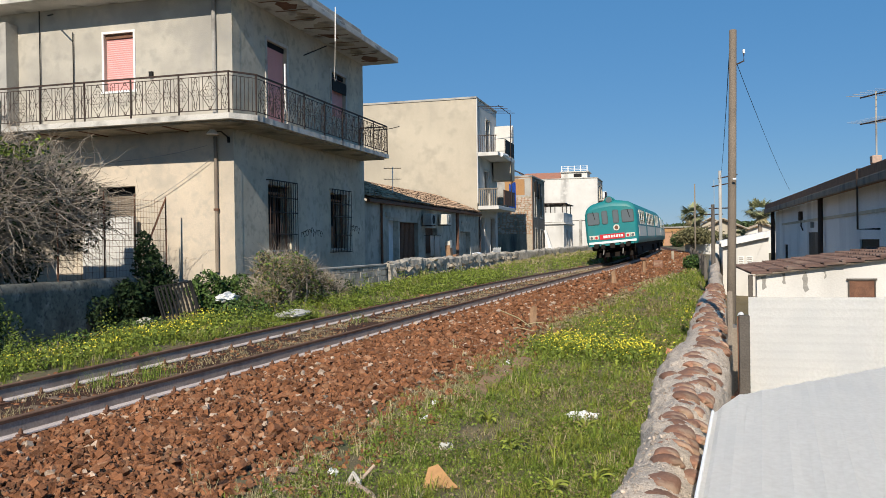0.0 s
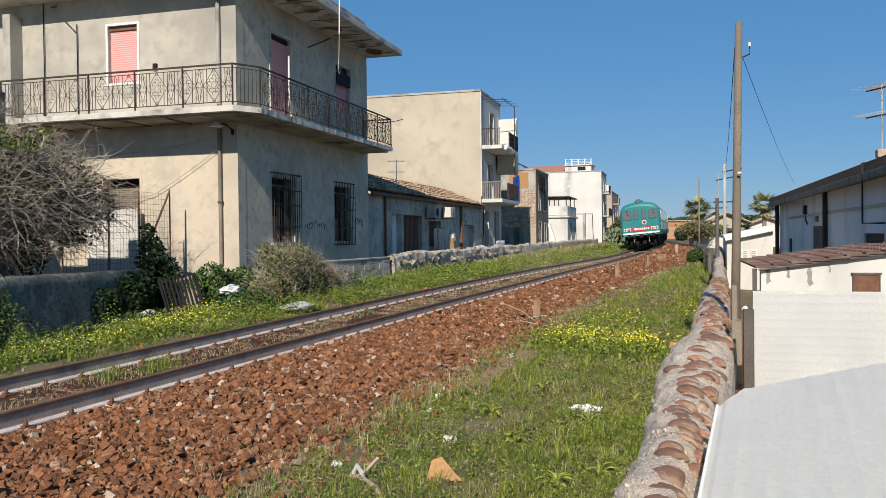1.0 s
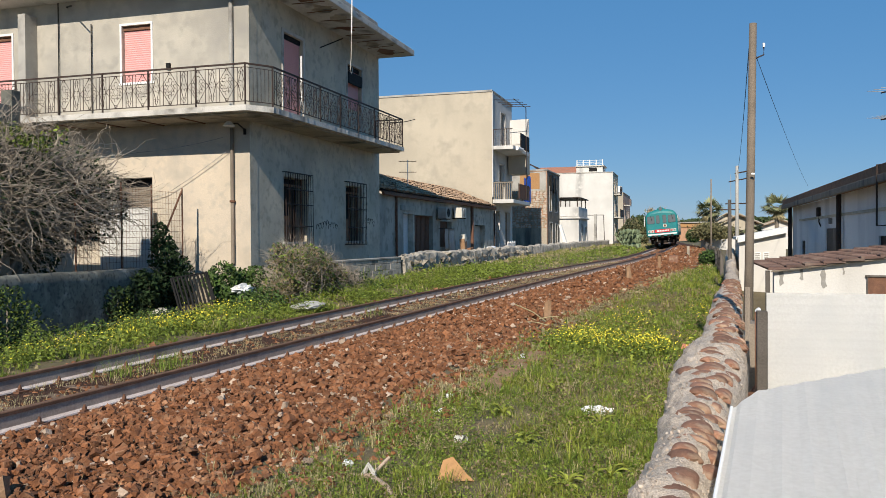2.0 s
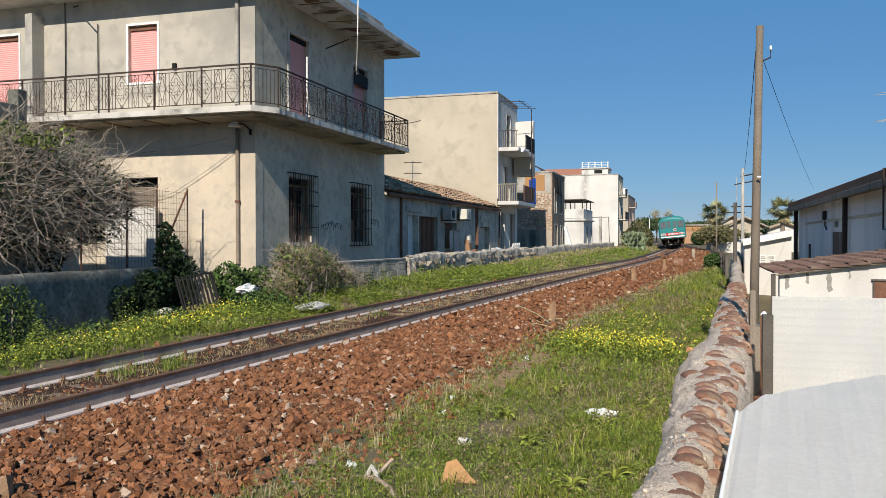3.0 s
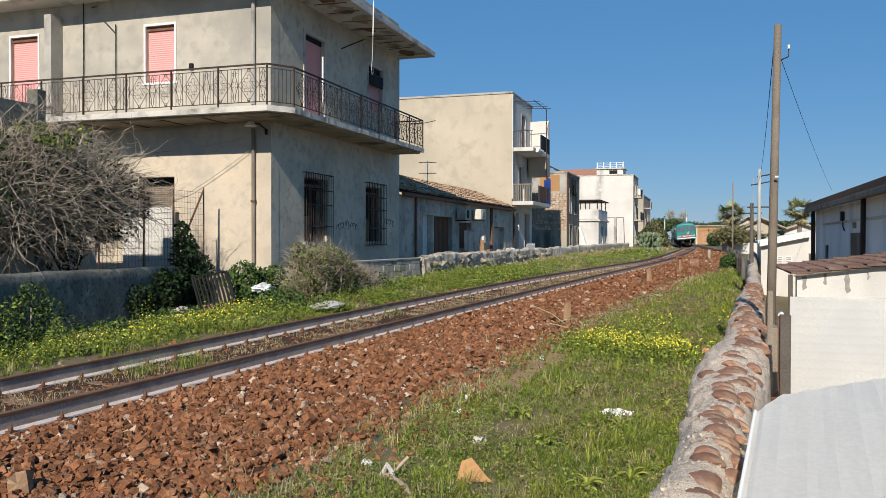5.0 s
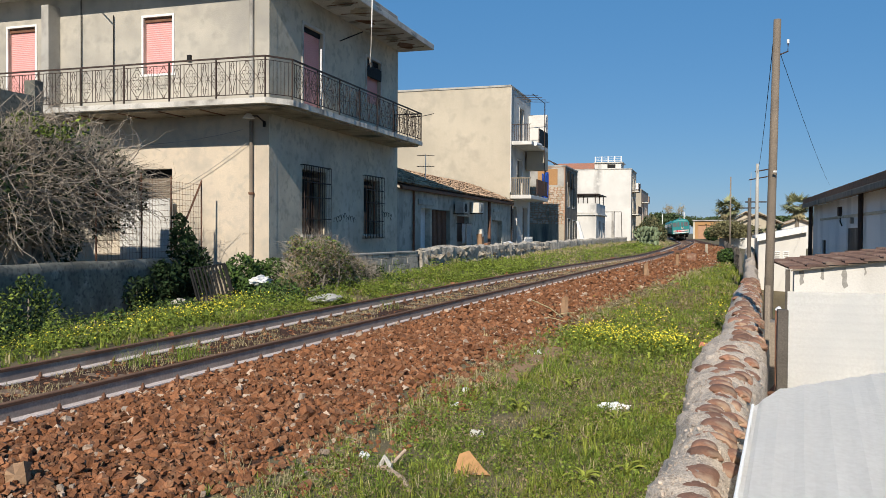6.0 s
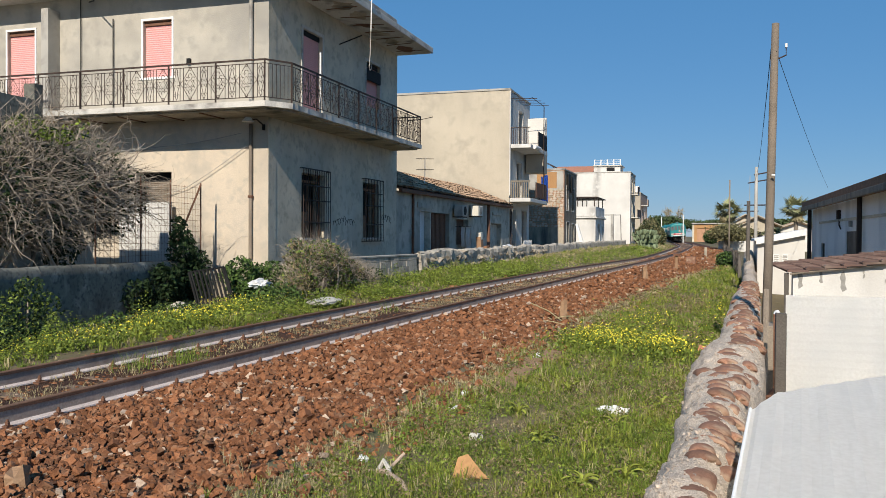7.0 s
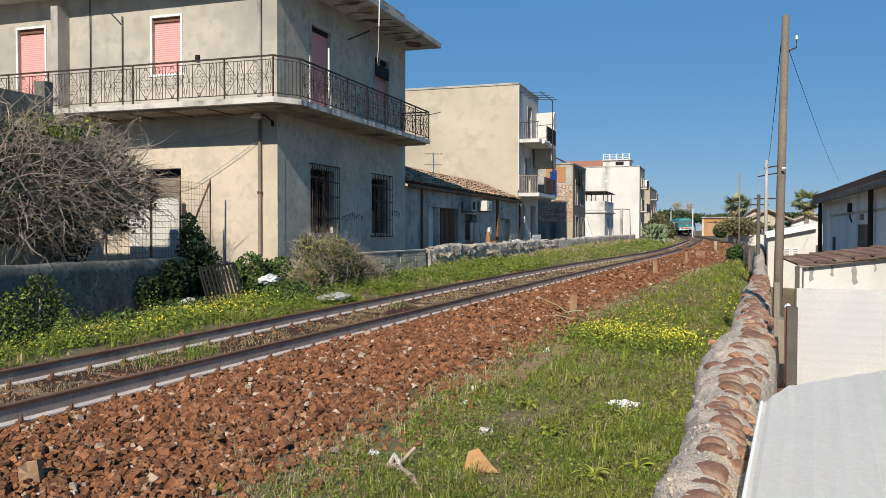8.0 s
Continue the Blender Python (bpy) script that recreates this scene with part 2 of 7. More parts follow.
def prism(points, axis, a, b):
    """A bmesh: a 2D outline pushed along an axis from a to b. axis 'y': outline in (x, z); 'x': in (y, z); 'z': in (x, y)."""
    bm = bmesh.new()
    put = {"y": lambda p, s: (p[0], s, p[1]), "x": lambda p, s: (s, p[0], p[1]), "z": lambda p, s: (p[0], p[1], s)}[axis]
    lo, hi = [bm.verts.new(put(p, a)) for p in points], [bm.verts.new(put(p, b)) for p in points]
    bm.faces.new(lo), bm.faces.new(hi[::-1])
    for i in range(len(points)):
        j = (i + 1) % len(points)
        bm.faces.new((lo[j], lo[i], hi[i], hi[j]))
    bmesh.ops.recalc_face_normals(bm, faces=bm.faces[:])
    return bm


def tube(bm, pts, r, sides=6, taper=None):
    """A round bar along points, into bm."""
    pts = [Vector(p) for p in pts]
    rings = []
    for i, p in enumerate(pts):
        d = (pts[min(i + 1, len(pts) - 1)] - pts[max(i - 1, 0)]).normalized()
        u = d.cross(Vector((0, 0, 1)) if abs(d.z) < 0.9 else Vector((1, 0, 0))).normalized()
        w = d.cross(u)
        q = r if taper is None else r + (taper - r) * i / (len(pts) - 1)
        rings.append([bm.verts.new(p + q * (math.cos(2 * math.pi * k / sides) * u + math.sin(2 * math.pi * k / sides) * w)) for k in range(sides)])
    for a, b in zip(rings, rings[1:]):
        for k in range(sides):
            bm.faces.new((a[k], a[(k + 1) % sides], b[(k + 1) % sides], b[k]))
    bm.faces.new(rings[0][::-1]), bm.faces.new(rings[-1])
    return bm


def rod(pts, r, sides=6, taper=None):
    return tube(bmesh.new(), pts, r, sides, taper)


def holed(axis, pos, thick, a0, a1, z0, z1, holes):
    """A wall of boxes between a0..a1 and z0..z1 with holes (a0, a1, z0, z1) through it. axis 'x': the wall lies at x = pos..pos+thick."""
    aa = sorted({a0, a1, *(v for h in holes for v in h[:2])})
    boxes = []
    for p, q in zip(aa, aa[1:]):
        inside = sorted((h[2], h[3]) for h in holes if h[0] <= p + 1e-6 and h[1] >= q - 1e-6)
        z = z0
        for lo, hi in inside + [(z1, z1)]:
            if lo > z + 1e-6:
                boxes.append((pos, pos + thick, p, q, z, lo) if axis == "x" else (p, q, pos, pos + thick, z, lo))
            z = max(z, hi)
    bm = B(*boxes)
    bmesh.ops.remove_doubles(bm, verts=bm.verts[:], dist=1e-4)
    return bm


def mesh_stuff(name, verts, faces, material, parent=None, label="", category="", index=None, smooth=False):
    """Very many small pieces as one mesh, from arrays."""
    me = bpy.data.meshes.new(name)
    k = faces.shape[1]
    me.vertices.add(len(verts)), me.loops.add(faces.size), me.polygons.add(len(faces))
    me.vertices.foreach_set("co", np.asarray(verts, np.float32).ravel())
    me.loops.foreach_set("vertex_index", np.asarray(faces, np.int32).ravel())
    me.polygons.foreach_set("loop_start", np.arange(0, faces.size, k, dtype=np.int32))
    for mm in material if isinstance(material, (list, tuple)) else (material,):
        me.materials.append(M[mm])
    if index is not None:
        me.polygons.foreach_set("material_index", np.asarray(index, np.int32))
    me.polygons.foreach_set("use_smooth", np.full(len(faces), smooth))
    me.update(calc_edges=True)
    ob = new(name, me)
    if parent:
        ob.parent = parent
        if label:
            tagged(ob, label)
    else:
        tagged(ob, label, category, "", "stuff")
    return ob


RNG = np.random.default_rng(7)


# ---- the line: its run, rise and cant ----
LINE_Y = [-40, -10, 0, 10, 20, 30, 36, 42, 48, 54, 60, 75, 90, 105, 121, 139, 158, 175, 230, 300]
LINE_X = [-8.6, -7.6, -7.32, -7.02, -6.53, -5.45, -4.6, -3.7, -3.0, -2.6, -2.42, -2.2, -2.1, -2.2, -2.8, -3.8, -4.8, -5.8, -12, -22]
LINE_Z = [0, 0, 0, 0, 0.05, 0.2, 0.3, 0.39, 0.46, 0.52, 0.57, 0.62, 0.65, 0.63, 0.61, 0.62, 0.68, 0.75, 0.9, 1.0]
_yy = np.arange(-40, 300, 0.5)


def _smooth(v, w):
    k = np.ones(w) / w
    return np.convolve(np.pad(v, w // 2, mode="edge"), k, "valid")[: len(v)]


_lx = _smooth(_smooth(np.interp(_yy, LINE_Y, LINE_X), 17), 17)
_lz = _smooth(np.interp(_yy, LINE_Y, LINE_Z), 21)


def line_x(y):
    return np.interp(y, _yy, _lx)


def line_z(y):
    return np.interp(y, _yy, _lz)


def cant(y):
    return np.interp(y, [4, 14, 24, 30, 40, 50, 160, 250], [0, -2.5, -3.7, -3.0, 0.5, 5.0, 5.5, 2])


def rail_z(y, off):
    return line_z(y) + np.tan(np.radians(cant(y))) * off


def ground_z(x, y):
    """Height of the ground: ballast bed, verge and the bank up to the gardens."""
    x, y = np.asarray(x, float), np.asarray(y, float)
    off = x - line_x(y)
    far = np.interp(y, [30, 90], [0, 1])
    z = np.interp(off, [-60, -4.2, -2.6, -2.3, -1.4, -0.8, 0.8, 1.6, 3.2, 4.4, 6.2, 8, 60],
                  [0.85, 0.85, 0.8, 0.10, -0.12, -0.208, -0.208, -0.205, -0.25, -0.30, -0.33, -0.5, -0.7])
    rise = np.interp(y, [14, 19], [0, 1])
    bank = rise * np.interp(off, [-60, -12, -8.5, -5, -2.6, -1.4], [0.9, 0.6, 0.16, 0.1, 0.06, -0.12]) + (1 - rise) * np.interp(off, [-60, -6.2, -5.4, -1.4], [0.9, 0.75, -0.2, -0.12])
    z = np.where(off < -1.4, bank, z)
    tilt = np.tan(np.radians(cant(y))) * np.interp(off, [-3, -1.2, 1.2, 3], [0, -1.2, 1.2, 0])
    return z + tilt + line_z(y) * np.interp(np.abs(off), [0, 8, 40], [1, 0.8, 0.6])


# ---- ground and track ----
def build_ground():
    xs = np.concatenate([[-2500, -800, -250, -90, -45, -30, -22, -17, -14], np.arange(-13, 2.01, 0.25), [3, 5, 8, 14, 25, 45, 90, 250, 800, 2500]])
    ys = np.concatenate([[-600, -100, -30, -12], np.arange(-6, 60, 0.4), np.arange(60, 200, 2.0), [220, 260, 300, 400, 700, 1500, 4000]])
    X, Y = np.meshgrid(xs, ys)
    Z = ground_z(X, Y) + RNG.normal(0, 0.012, X.shape)
    Z[:, 0] = Z[:, -1] = 0
    nx = len(xs)
    i, j = np.meshgrid(np.arange(len(ys) - 1), np.arange(nx - 1), indexing="ij")
    a = (i * nx + j).ravel()
    faces = np.stack([a, a + 1, a + nx + 1, a + nx], 1)
    off = ((X[:-1, :-1] + X[1:, 1:]) / 2 - line_x((Y[:-1, :-1] + Y[1:, 1:]) / 2)).ravel()
    yc = ((Y[:-1, :-1] + Y[1:, 1:]) / 2).ravel()
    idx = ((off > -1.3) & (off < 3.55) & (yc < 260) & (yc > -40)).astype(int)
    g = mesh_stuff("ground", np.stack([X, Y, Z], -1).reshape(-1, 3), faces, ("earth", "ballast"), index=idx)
    tagged(g, "earth verge and reddish stone ballast bed along the line", "ground", "", "structure")
    return g


GROUND = build_ground()


def sweep_rail(off, outline):
    """A closed section (offset, height) swept along the line at a side offset."""
    ys = np.concatenate([np.arange(-14, 60, 0.6), np.arange(60, 290, 2.0)])
    v = []
    for y in ys:
        slope = (line_x(y + 0.5) - line_x(y - 0.5))
        n = 1 / math.hypot(1, slope)
        for o, h in outline:
            v.append((line_x(y) + (off + o) * n, y - (off + o) * slope * n, rail_z(y, off) + h * 1.2))
    k = len(outline)
    f = [(r * k + i, r * k + (i + 1) % k, (r + 1) * k + (i + 1) % k, (r + 1) * k + i) for r in range(len(ys) - 1) for i in range(k)]
    return np.array(v), np.array(f)


def build_track():
    track = thing("railway_track", "single railway track of rusty steel rails on sleepers in red ballast", "railway track", kind="structure")
    for off in (-0.77, 0.77):
        rail = thing("rail", "", "")
        rail.parent = track
        for nm, mm, outline in (("rail_head", "rail_rust", [(-0.034, -0.034), (0.034, -0.034), (0.036, -0.006), (0.028, 0.0), (-0.028, 0.0), (-0.036, -0.006)]),
                                ("rail_web", "rail_web", [(-0.024, -0.135), (0.024, -0.135), (0.022, -0.034), (-0.022, -0.034)]),
                                ("rail_foot", "rail_foot", [(-0.075, -0.165), (0.075, -0.165), (0.072, -0.152), (0.025, -0.134), (-0.025, -0.134), (-0.072, -0.152)])):
            v, f = sweep_rail(off, outline)
            mesh_stuff(nm, v, f, mm, parent=rail)
        bpy.context.view_layer.update()
    tie = None
    clip = None
    for i in range(-14, 300):
        y = 2.35 + i * 0.62
        if y > 150 or y < -6:
            continue
        m = pose(float(line_x(y)), y, float(line_z(y)) - 0.196, 0, -float(cant(y)), -math.degrees(math.atan(float(line_x(y + .5) - line_x(y - .5)))))
        if tie is None:
            tie = part("sleeper", B((-1.3, 1.3, -0.125, 0.125, -0.14, -0.012), bevel=0.012), "sleeper", track)
            tie.matrix_local = m
        else:
            again(tie, track, m)
        if y < 60:
            for off in (-0.77, 0.77):
                for side in (-1, 1):
                    mm = m @ pose(off + side * 0.085, 0, 0, 0, 0, 0 if side > 0 else 180)
                    if clip is None:
                        bm = B((-0.03, 0.075, -0.075, 0.075, -0.012, 0.012), (-0.02, 0.04, -0.035, 0.035, 0.012, 0.03))
                        tube(bm, [(0.012, 0, 0.02), (0.012, 0, 0.085)], 0.013, 8)
                        tube(bm, [(0.012, 0, 0.035), (0.012, 0, 0.062)], 0.024, 6)
                        clip = part("rail_clip", bm, "rust", track)
                        clip.matrix_local = mm
                    else:
                        again(clip, track, mm)
    return track


TRACK = build_track()


# ---- the corner house ----
HX, HY = -10.9, 18.9            # its track-side wall and its front wall
FLOOR1, EAVE = 4.89, 8.28


def shutter(parent, x0, x1, y, z0, z1, axis="y", material="pink"):
    """A closed roller shutter of slats in an opening; axis y: it lies at y."""
    n = int((z1 - z0) / 0.055)
    first = None
    w = x1 - x0
    for i in range(n):
        z = z0 + (i + 0.5) * (z1 - z0) / n
        m = pose((x0 + x1) / 2, y, z) if axis == "y" else pose(y, (x0 + x1) / 2, z, 0, 0, 90)
        if first is None:
            h = (z1 - z0) / n / 2
            first = part("slat", prism([(-0.012, -h), (0.004, -h), (0.014, 0), (0.004, h * 0.9), (-0.012, h * 0.9)], "x", -w / 2, w / 2), material, parent)
            first.data.transform(Matrix.Rotation(radians(180), 4, "Z"))
            first.matrix_local = m
        else:
            again(first, parent, m)


def surround(name, parent, axis, pos, a0, a1, z0, z1, w=0.09, proud=0.03, material="slab", sill=True, flip=1):
    lo, hi = sorted((pos, pos + flip * proud))
    boxes = [(a0 - w, a0, z0, z1), (a1, a1 + w, z0, z1), (a0 - w, a1 + w, z1, z1 + w)]
    if sill:
        boxes.append((a0 - w - 0.04, a1 + w + 0.04, z0 - 0.06, z0))
    bm = B(*[((p, q, lo, hi, r, s) if axis == "y" else (lo, hi, p, q, r, s)) for p, q, r, s in boxes])
    return part(name, bm, material, parent)


def ornament():
    """A wrought-iron diamond with rings and scrolls, 0.62 wide and 0.8 high, in the xz plane."""
    bm = bmesh.new()

    def ring(cx, cz, r, a0=0, a1=360, n=12, t=0.007):
        tube(bm, [(cx + r * math.cos(radians(a0 + (a1 - a0) * i / n)), 0, cz + r * math.sin(radians(a0 + (a1 - a0) * i / n))) for i in range(n + 1)], t, 4)
    for s in (-1, 1):
        for q in (-1, 1):
            tube(bm, [(0, 0, 0.40 * q), (0.10 * s, 0, 0.26 * q), (0.20 * s, 0, 0.10 * q), (0.30 * s, 0, 0)], 0.008, 4)
            ring(0.085 * s, 0.12 * q, 0.045, 20, 300)
            ring(0.14 * s, 0.05 * q, 0.04, 0, 280)
        ring(0, 0.37 * s, 0.04)
        ring(0, 0.2 * s, 0.05, 0, 250)
    for s in (-1, 1):
        tube(bm, [(0, 0, 0.1 * s), (0.08, 0, 0), (0, 0, -0.1 * s), (-0.08, 0, 0), (0, 0, 0.1 * s)], 0.006, 4)
    return bm


def ogive():
    """The narrow leaf-shaped iron panel between two diamonds."""
    bm = bmesh.new()
    for s in (-1, 1):
        tube(bm, [(0, 0, 0.40), (0.035 * s, 0, 0.33), (0.02 * s, 0, 0.26), (0.06 * s, 0, 0.12), (0.095 * s, 0, 0), (0.06 * s, 0, -0.12), (0.02 * s, 0, -0.26), (0.035 * s, 0, -0.33), (0, 0, -0.40)], 0.008, 4)
        for cz in (-0.28, 0.28, -0.06, 0.06):
            tube(bm, [(0.045 * s + 0.03 * math.cos(radians(a)), 0, cz + 0.03 * math.sin(radians(a))) for a in range(0, 300, 30)], 0.006, 4)
    return bm


def railing(name, label, runs, z, height, posts=1.35, fancy=True):
    """A balcony railing along straight runs of plan points; its panels alternate diamonds and leaves between plain bars."""
    r = thing(name, label, "railing")
    bar = dia = leaf = post = None
    for (x0, y0), (x1, y1) in zip(runs, runs[1:]):
        L = math.hypot(x1 - x0, y1 - y0)
        turn = math.degrees(math.atan2(y1 - y0, x1 - x0))
        base = pose(x0, y0, z, 0, 0, turn)
        for nm, zz, t in (("top_rail", height, 0.02), ("upper_bar", height - 0.10, 0.008), ("bottom_rail", 0.10, 0.01)):
            o = part(nm, B((0, L, -t, t, zz - 2 * t, zz)), "iron", r)
            o.matrix_local = base
        n = max(1, round(L / posts))
        for i in range(n + 1):
            m = base @ pose(L * i / n, 0, 0)
            if post is None:
                post = part("post", B((-0.016, 0.016, -0.016, 0.016, -0.12, height)), "iron", r)
                post.matrix_local = m
            else:
                again(post, r, m)
        pitch = 0.1
        count = int(L / pitch)
        for i in range(1, count):
            s = i % 8
            m = base @ pose(L * i / count, 0, 0)
            if fancy and L > 2 and s in (3, 4, 5):
                if s == 4:
                    mm = m @ pose(0, -0.006, (height) / 2 + 0.0)
                    if dia is None:
                        dia = part("diamond_panel", ornament(), "iron", r)
                        dia.matrix_local = mm
                    else:
                        again(dia, r, mm)
                continue
            if fancy and L > 2 and s == 0:
                mm = m @ pose(0, -0.006, height / 2)
                if leaf is None:
                    leaf = part("leaf_panel", ogive(), "iron", r)
                    leaf.matrix_local = mm
                else:
                    again(leaf, r, mm)
                continue
            if bar is None:
                bar = part("bar", B((-0.0055, 0.0055, -0.0055, 0.0055, 0.09, height - 0.1)), "iron", r)
                bar.matrix_local = m
            else:
                again(bar, r, m)
    return r


def grille_window(house, y0, y1, z0, z1):
    w = thing("grille_window", "", "")
    w.parent = house
    # black panel behind the opening stands in for the unlit room
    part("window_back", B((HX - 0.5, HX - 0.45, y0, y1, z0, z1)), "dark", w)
    part("window_frame", B((HX - 0.22, HX - 0.17, y0, y0 + 0.07, z0, z1), (HX - 0.22, HX - 0.17, y1 - 0.07, y1, z0, z1), (HX - 0.22, HX - 0.17, y0 + 0.07, y1 - 0.07, z1 - 0.25, z1 - 0.18),
                           (HX - 0.22, HX - 0.17, (y0 + y1) / 2 - 0.03, (y0 + y1) / 2 + 0.03, z0, z1 - 0.25)), "wood_red", w)
    part("shutter_board", B((HX - 0.2, HX - 0.18, y0 + 0.07, (y0 + y1) / 2 - 0.03, z0, z0 + 0.75)), "wood_red", w)
    part("sill", B((HX - 0.1, HX + 0.07, y0 - 0.08, y1 + 0.08, z0 - 0.06, z0)), "slab", w)
    g0, g1, h0, h1 = y0 - 0.1, y1 + 0.12, z0 - 0.12, z1 + 0.12
    for i in range(13):
        y = g0 + (g1 - g0) * i / 12
        o = part("grille_bar", rod([(HX + 0.12, y, h0), (HX + 0.12, y, h1)], 0.011, 5), "iron", w)
    for z in (h0, z0 + 0.45, (z0 + z1) / 2 + 0.15, z1 - 0.35, h1):
        part("grille_strap", B((HX + 0.105, HX + 0.135, g0, g1, z - 0.015, z + 0.015)), "iron", w)
    for y in (g0, g1):
        for z in (h0, h1):
            part("grille_anchor", B((HX - 0.05, HX + 0.12, y - 0.012, y + 0.012, z - 0.012, z + 0.012)), "iron", w)


def corner_house():
    h = thing("corner_house", "two-storey house of stained grey and cream plaster with pink shutters", "house")
    win_f = [(-14.78, -13.85, 5.92, 7.47), (-19.5, -18.5, FLOOR1, 7.5), (-15.02, -13.87, 1.6, 3.33)]
    win_s = [(20.78, 22.0, FLOOR1, 7.48), (25.28, 26.5, 6.0, 7.48), (20.75, 22.25, 1.55, 3.4), (25.1, 26.5, 1.55, 3.4)]
    part("front_wall", holed("y", HY, 0.4, -26, HX, 4.75, EAVE, win_f[:2]), "plaster", h, "greyish patched plaster of the upper storey")
    part("lower_front_wall", holed("y", HY, 0.4, -26, HX, -0.3, 4.75, win_f[2:]), "plaster_warm", h, "cream sunlit plaster of the ground floor")
    part("side_wall", holed("x", HX - 0.4, 0.4, HY + 0.4, 28.2, -0.3, EAVE, [(a, b, c, d) for a, b, c, d in win_s]), "plaster_grey", h, "grey stained side wall")
    part("corner_skin", B((HX, HX + 0.006, HY + 0.003, HY + 0.4, -0.3, EAVE - 0.003)), "plaster_grey", h)
    part("corner_pier", B((HX - 0.39, HX - 0.004, HY + 0.004, HY + 0.42, -0.3, EAVE - 0.004)), "plaster_grey", h)
    part("back_wall", B((-26, HX - 0.4, 27.8, 28.2, -0.3, EAVE)), "plaster_grey", h)
    part("end_wall", B((-26.0, -25.6, HY + 0.4, 27.8, -0.3, EAVE)), "plaster_grey", h)
    part("upper_floor", B((-25.6, HX - 0.4, HY + 0.4, 27.8, 4.6, 4.85)), "concrete", h)
    roof = part("roof_slab", B((-26.8, -9.55, 18.0, 28.35, EAVE, EAVE + 0.20), bevel=0.02), "slab", h, "projecting concrete eave with crumbling edge")
    part("roof_edge", B((-26.5, -9.75, 18.2, 25.2, EAVE + 0.2, EAVE + 0.45), bevel=0.02), "concrete", roof)
    for i in range(9):
        y = 20 + i * 0.95
        part("soffit_bar", rod([(-10.7, y, EAVE - 0.012), (-9.7, y + RNG.uniform(-.15, .15), EAVE - 0.015)], 0.012, 4), "rust", roof)
    for i in range(7):
        y, x = 20.5 + i * 1.15, RNG.uniform(-10.5, -10.0)
        pts = [(x + math.cos(a) * RNG.uniform(0.15, 0.4), y + math.sin(a) * RNG.uniform(0.2, 0.6)) for a in np.linspace(0, 6.0, 9)]
        part("spalled_patch", prism(pts, "z", EAVE - 0.008, EAVE - 0.002), "old_wall" if i % 3 else "rust", roof)
    y = 18.2
    while y < 28:
        w = RNG.uniform(0.06, 0.5)
        z = EAVE + RNG.uniform(0.0, 0.14)
        pts = [(y + w * u + RNG.normal(0, 0.015), z + v * RNG.uniform(0.02, 0.07)) for u, v in ((0, 0), (0.4, -1), (0.8, -0.8), (1, 0.2), (0.7, 1), (0.25, 0.8))]
        pts = [(p, min(max(q, EAVE + 0.005), EAVE + 0.195)) for p, q in pts]
        part("chipped_edge", prism(pts, "x", -9.552, -9.546), "concrete", roof)
        y += w + RNG.uniform(0.1, 1.2)
    part("pilaster", B((-17.87, -17.62, HY - 0.45, HY, 1, 7.95), bevel=0.012), "concrete", h, "square weathered concrete pier")
    for k, (a, b, c, d) in enumerate(win_f):
        w = thing("window", "", "")
        w.parent = h
        if k < 2:
            part("shutter_box", B((a, b, HY + 0.06, HY + 0.16, d - 0.12, d)), "rust", w)
            shutter(w, a, b, HY + 0.12, c, d - 0.12)
            surround("surround", w, "y", HY, a, b, c, d, w=0.06, material="white_paint", flip=-1, sill=k == 0)
        else:
            # same black stand-in for the dark room behind the shutter
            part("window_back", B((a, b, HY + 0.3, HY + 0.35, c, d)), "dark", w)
            shutter(w, a, b, HY + 0.2, c, d - 0.25, material="wood_grey")
    for k, (a, b, c, d) in enumerate(win_s[:2]):
        w = thing("window", "", "")
        w.parent = h
        part("shutter_box", B((HX - 0.2, HX - 0.08, a, b, d - 0.14, d)), "dark", w)
        shutter(w, a, b, HX - 0.12, c, d - 0.14, axis="x")
        surround("surround", w, "x", HX, a, b, c, d, material="slab", flip=1, sill=False)
        if k:
            part("awning_box", B((HX, HX + 0.05, a, b, 6.85, 7.25), bevel=0.02), "dark", w)
    for a, b, c, d in win_s[2:]:
        grille_window(h, a, b, c, d)
    # balcony: an L of slab round the corner, cut off at the corner
    sl = [(-24, HY), (-24, 17.55), (-10.22, 17.55), (-9.8, 18.18), (-9.8, 27.85), (HX, 27.85), (HX, HY)]
    rag = []
    for p, q in zip(sl, sl[1:] + sl[:1]):
        k = max(1, int(math.hypot(q[0] - p[0], q[1] - p[1]) / 0.13)) if p[1] < 27.8 and q[1] > 17.4 and p[0] > -24 else 1
        rag += [(p[0] + (q[0] - p[0]) * i / k + RNG.normal(0, 0.009) * (i > 0), p[1] + (q[1] - p[1]) * i / k + RNG.normal(0, 0.009) * (i > 0)) for i in range(k)]
    bal = part("balcony_slab", prism(rag, "z", FLOOR1 - 0.13, FLOOR1 + 0.01), "slab", h, "balcony slab with chipped white edge")
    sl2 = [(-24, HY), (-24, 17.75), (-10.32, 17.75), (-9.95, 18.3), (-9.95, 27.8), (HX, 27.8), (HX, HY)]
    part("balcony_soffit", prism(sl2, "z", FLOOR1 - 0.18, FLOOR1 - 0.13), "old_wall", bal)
    for x in np.arange(-23.5, -11, 1.25):
        part("slab_beam", B((x, x + 0.05, 17.8, HY, FLOOR1 - 0.2, FLOOR1 - 0.18)), "rust", bal)
    # drainpipes, wires, wall lamp
    px, py = -11.38, HY - 0.07
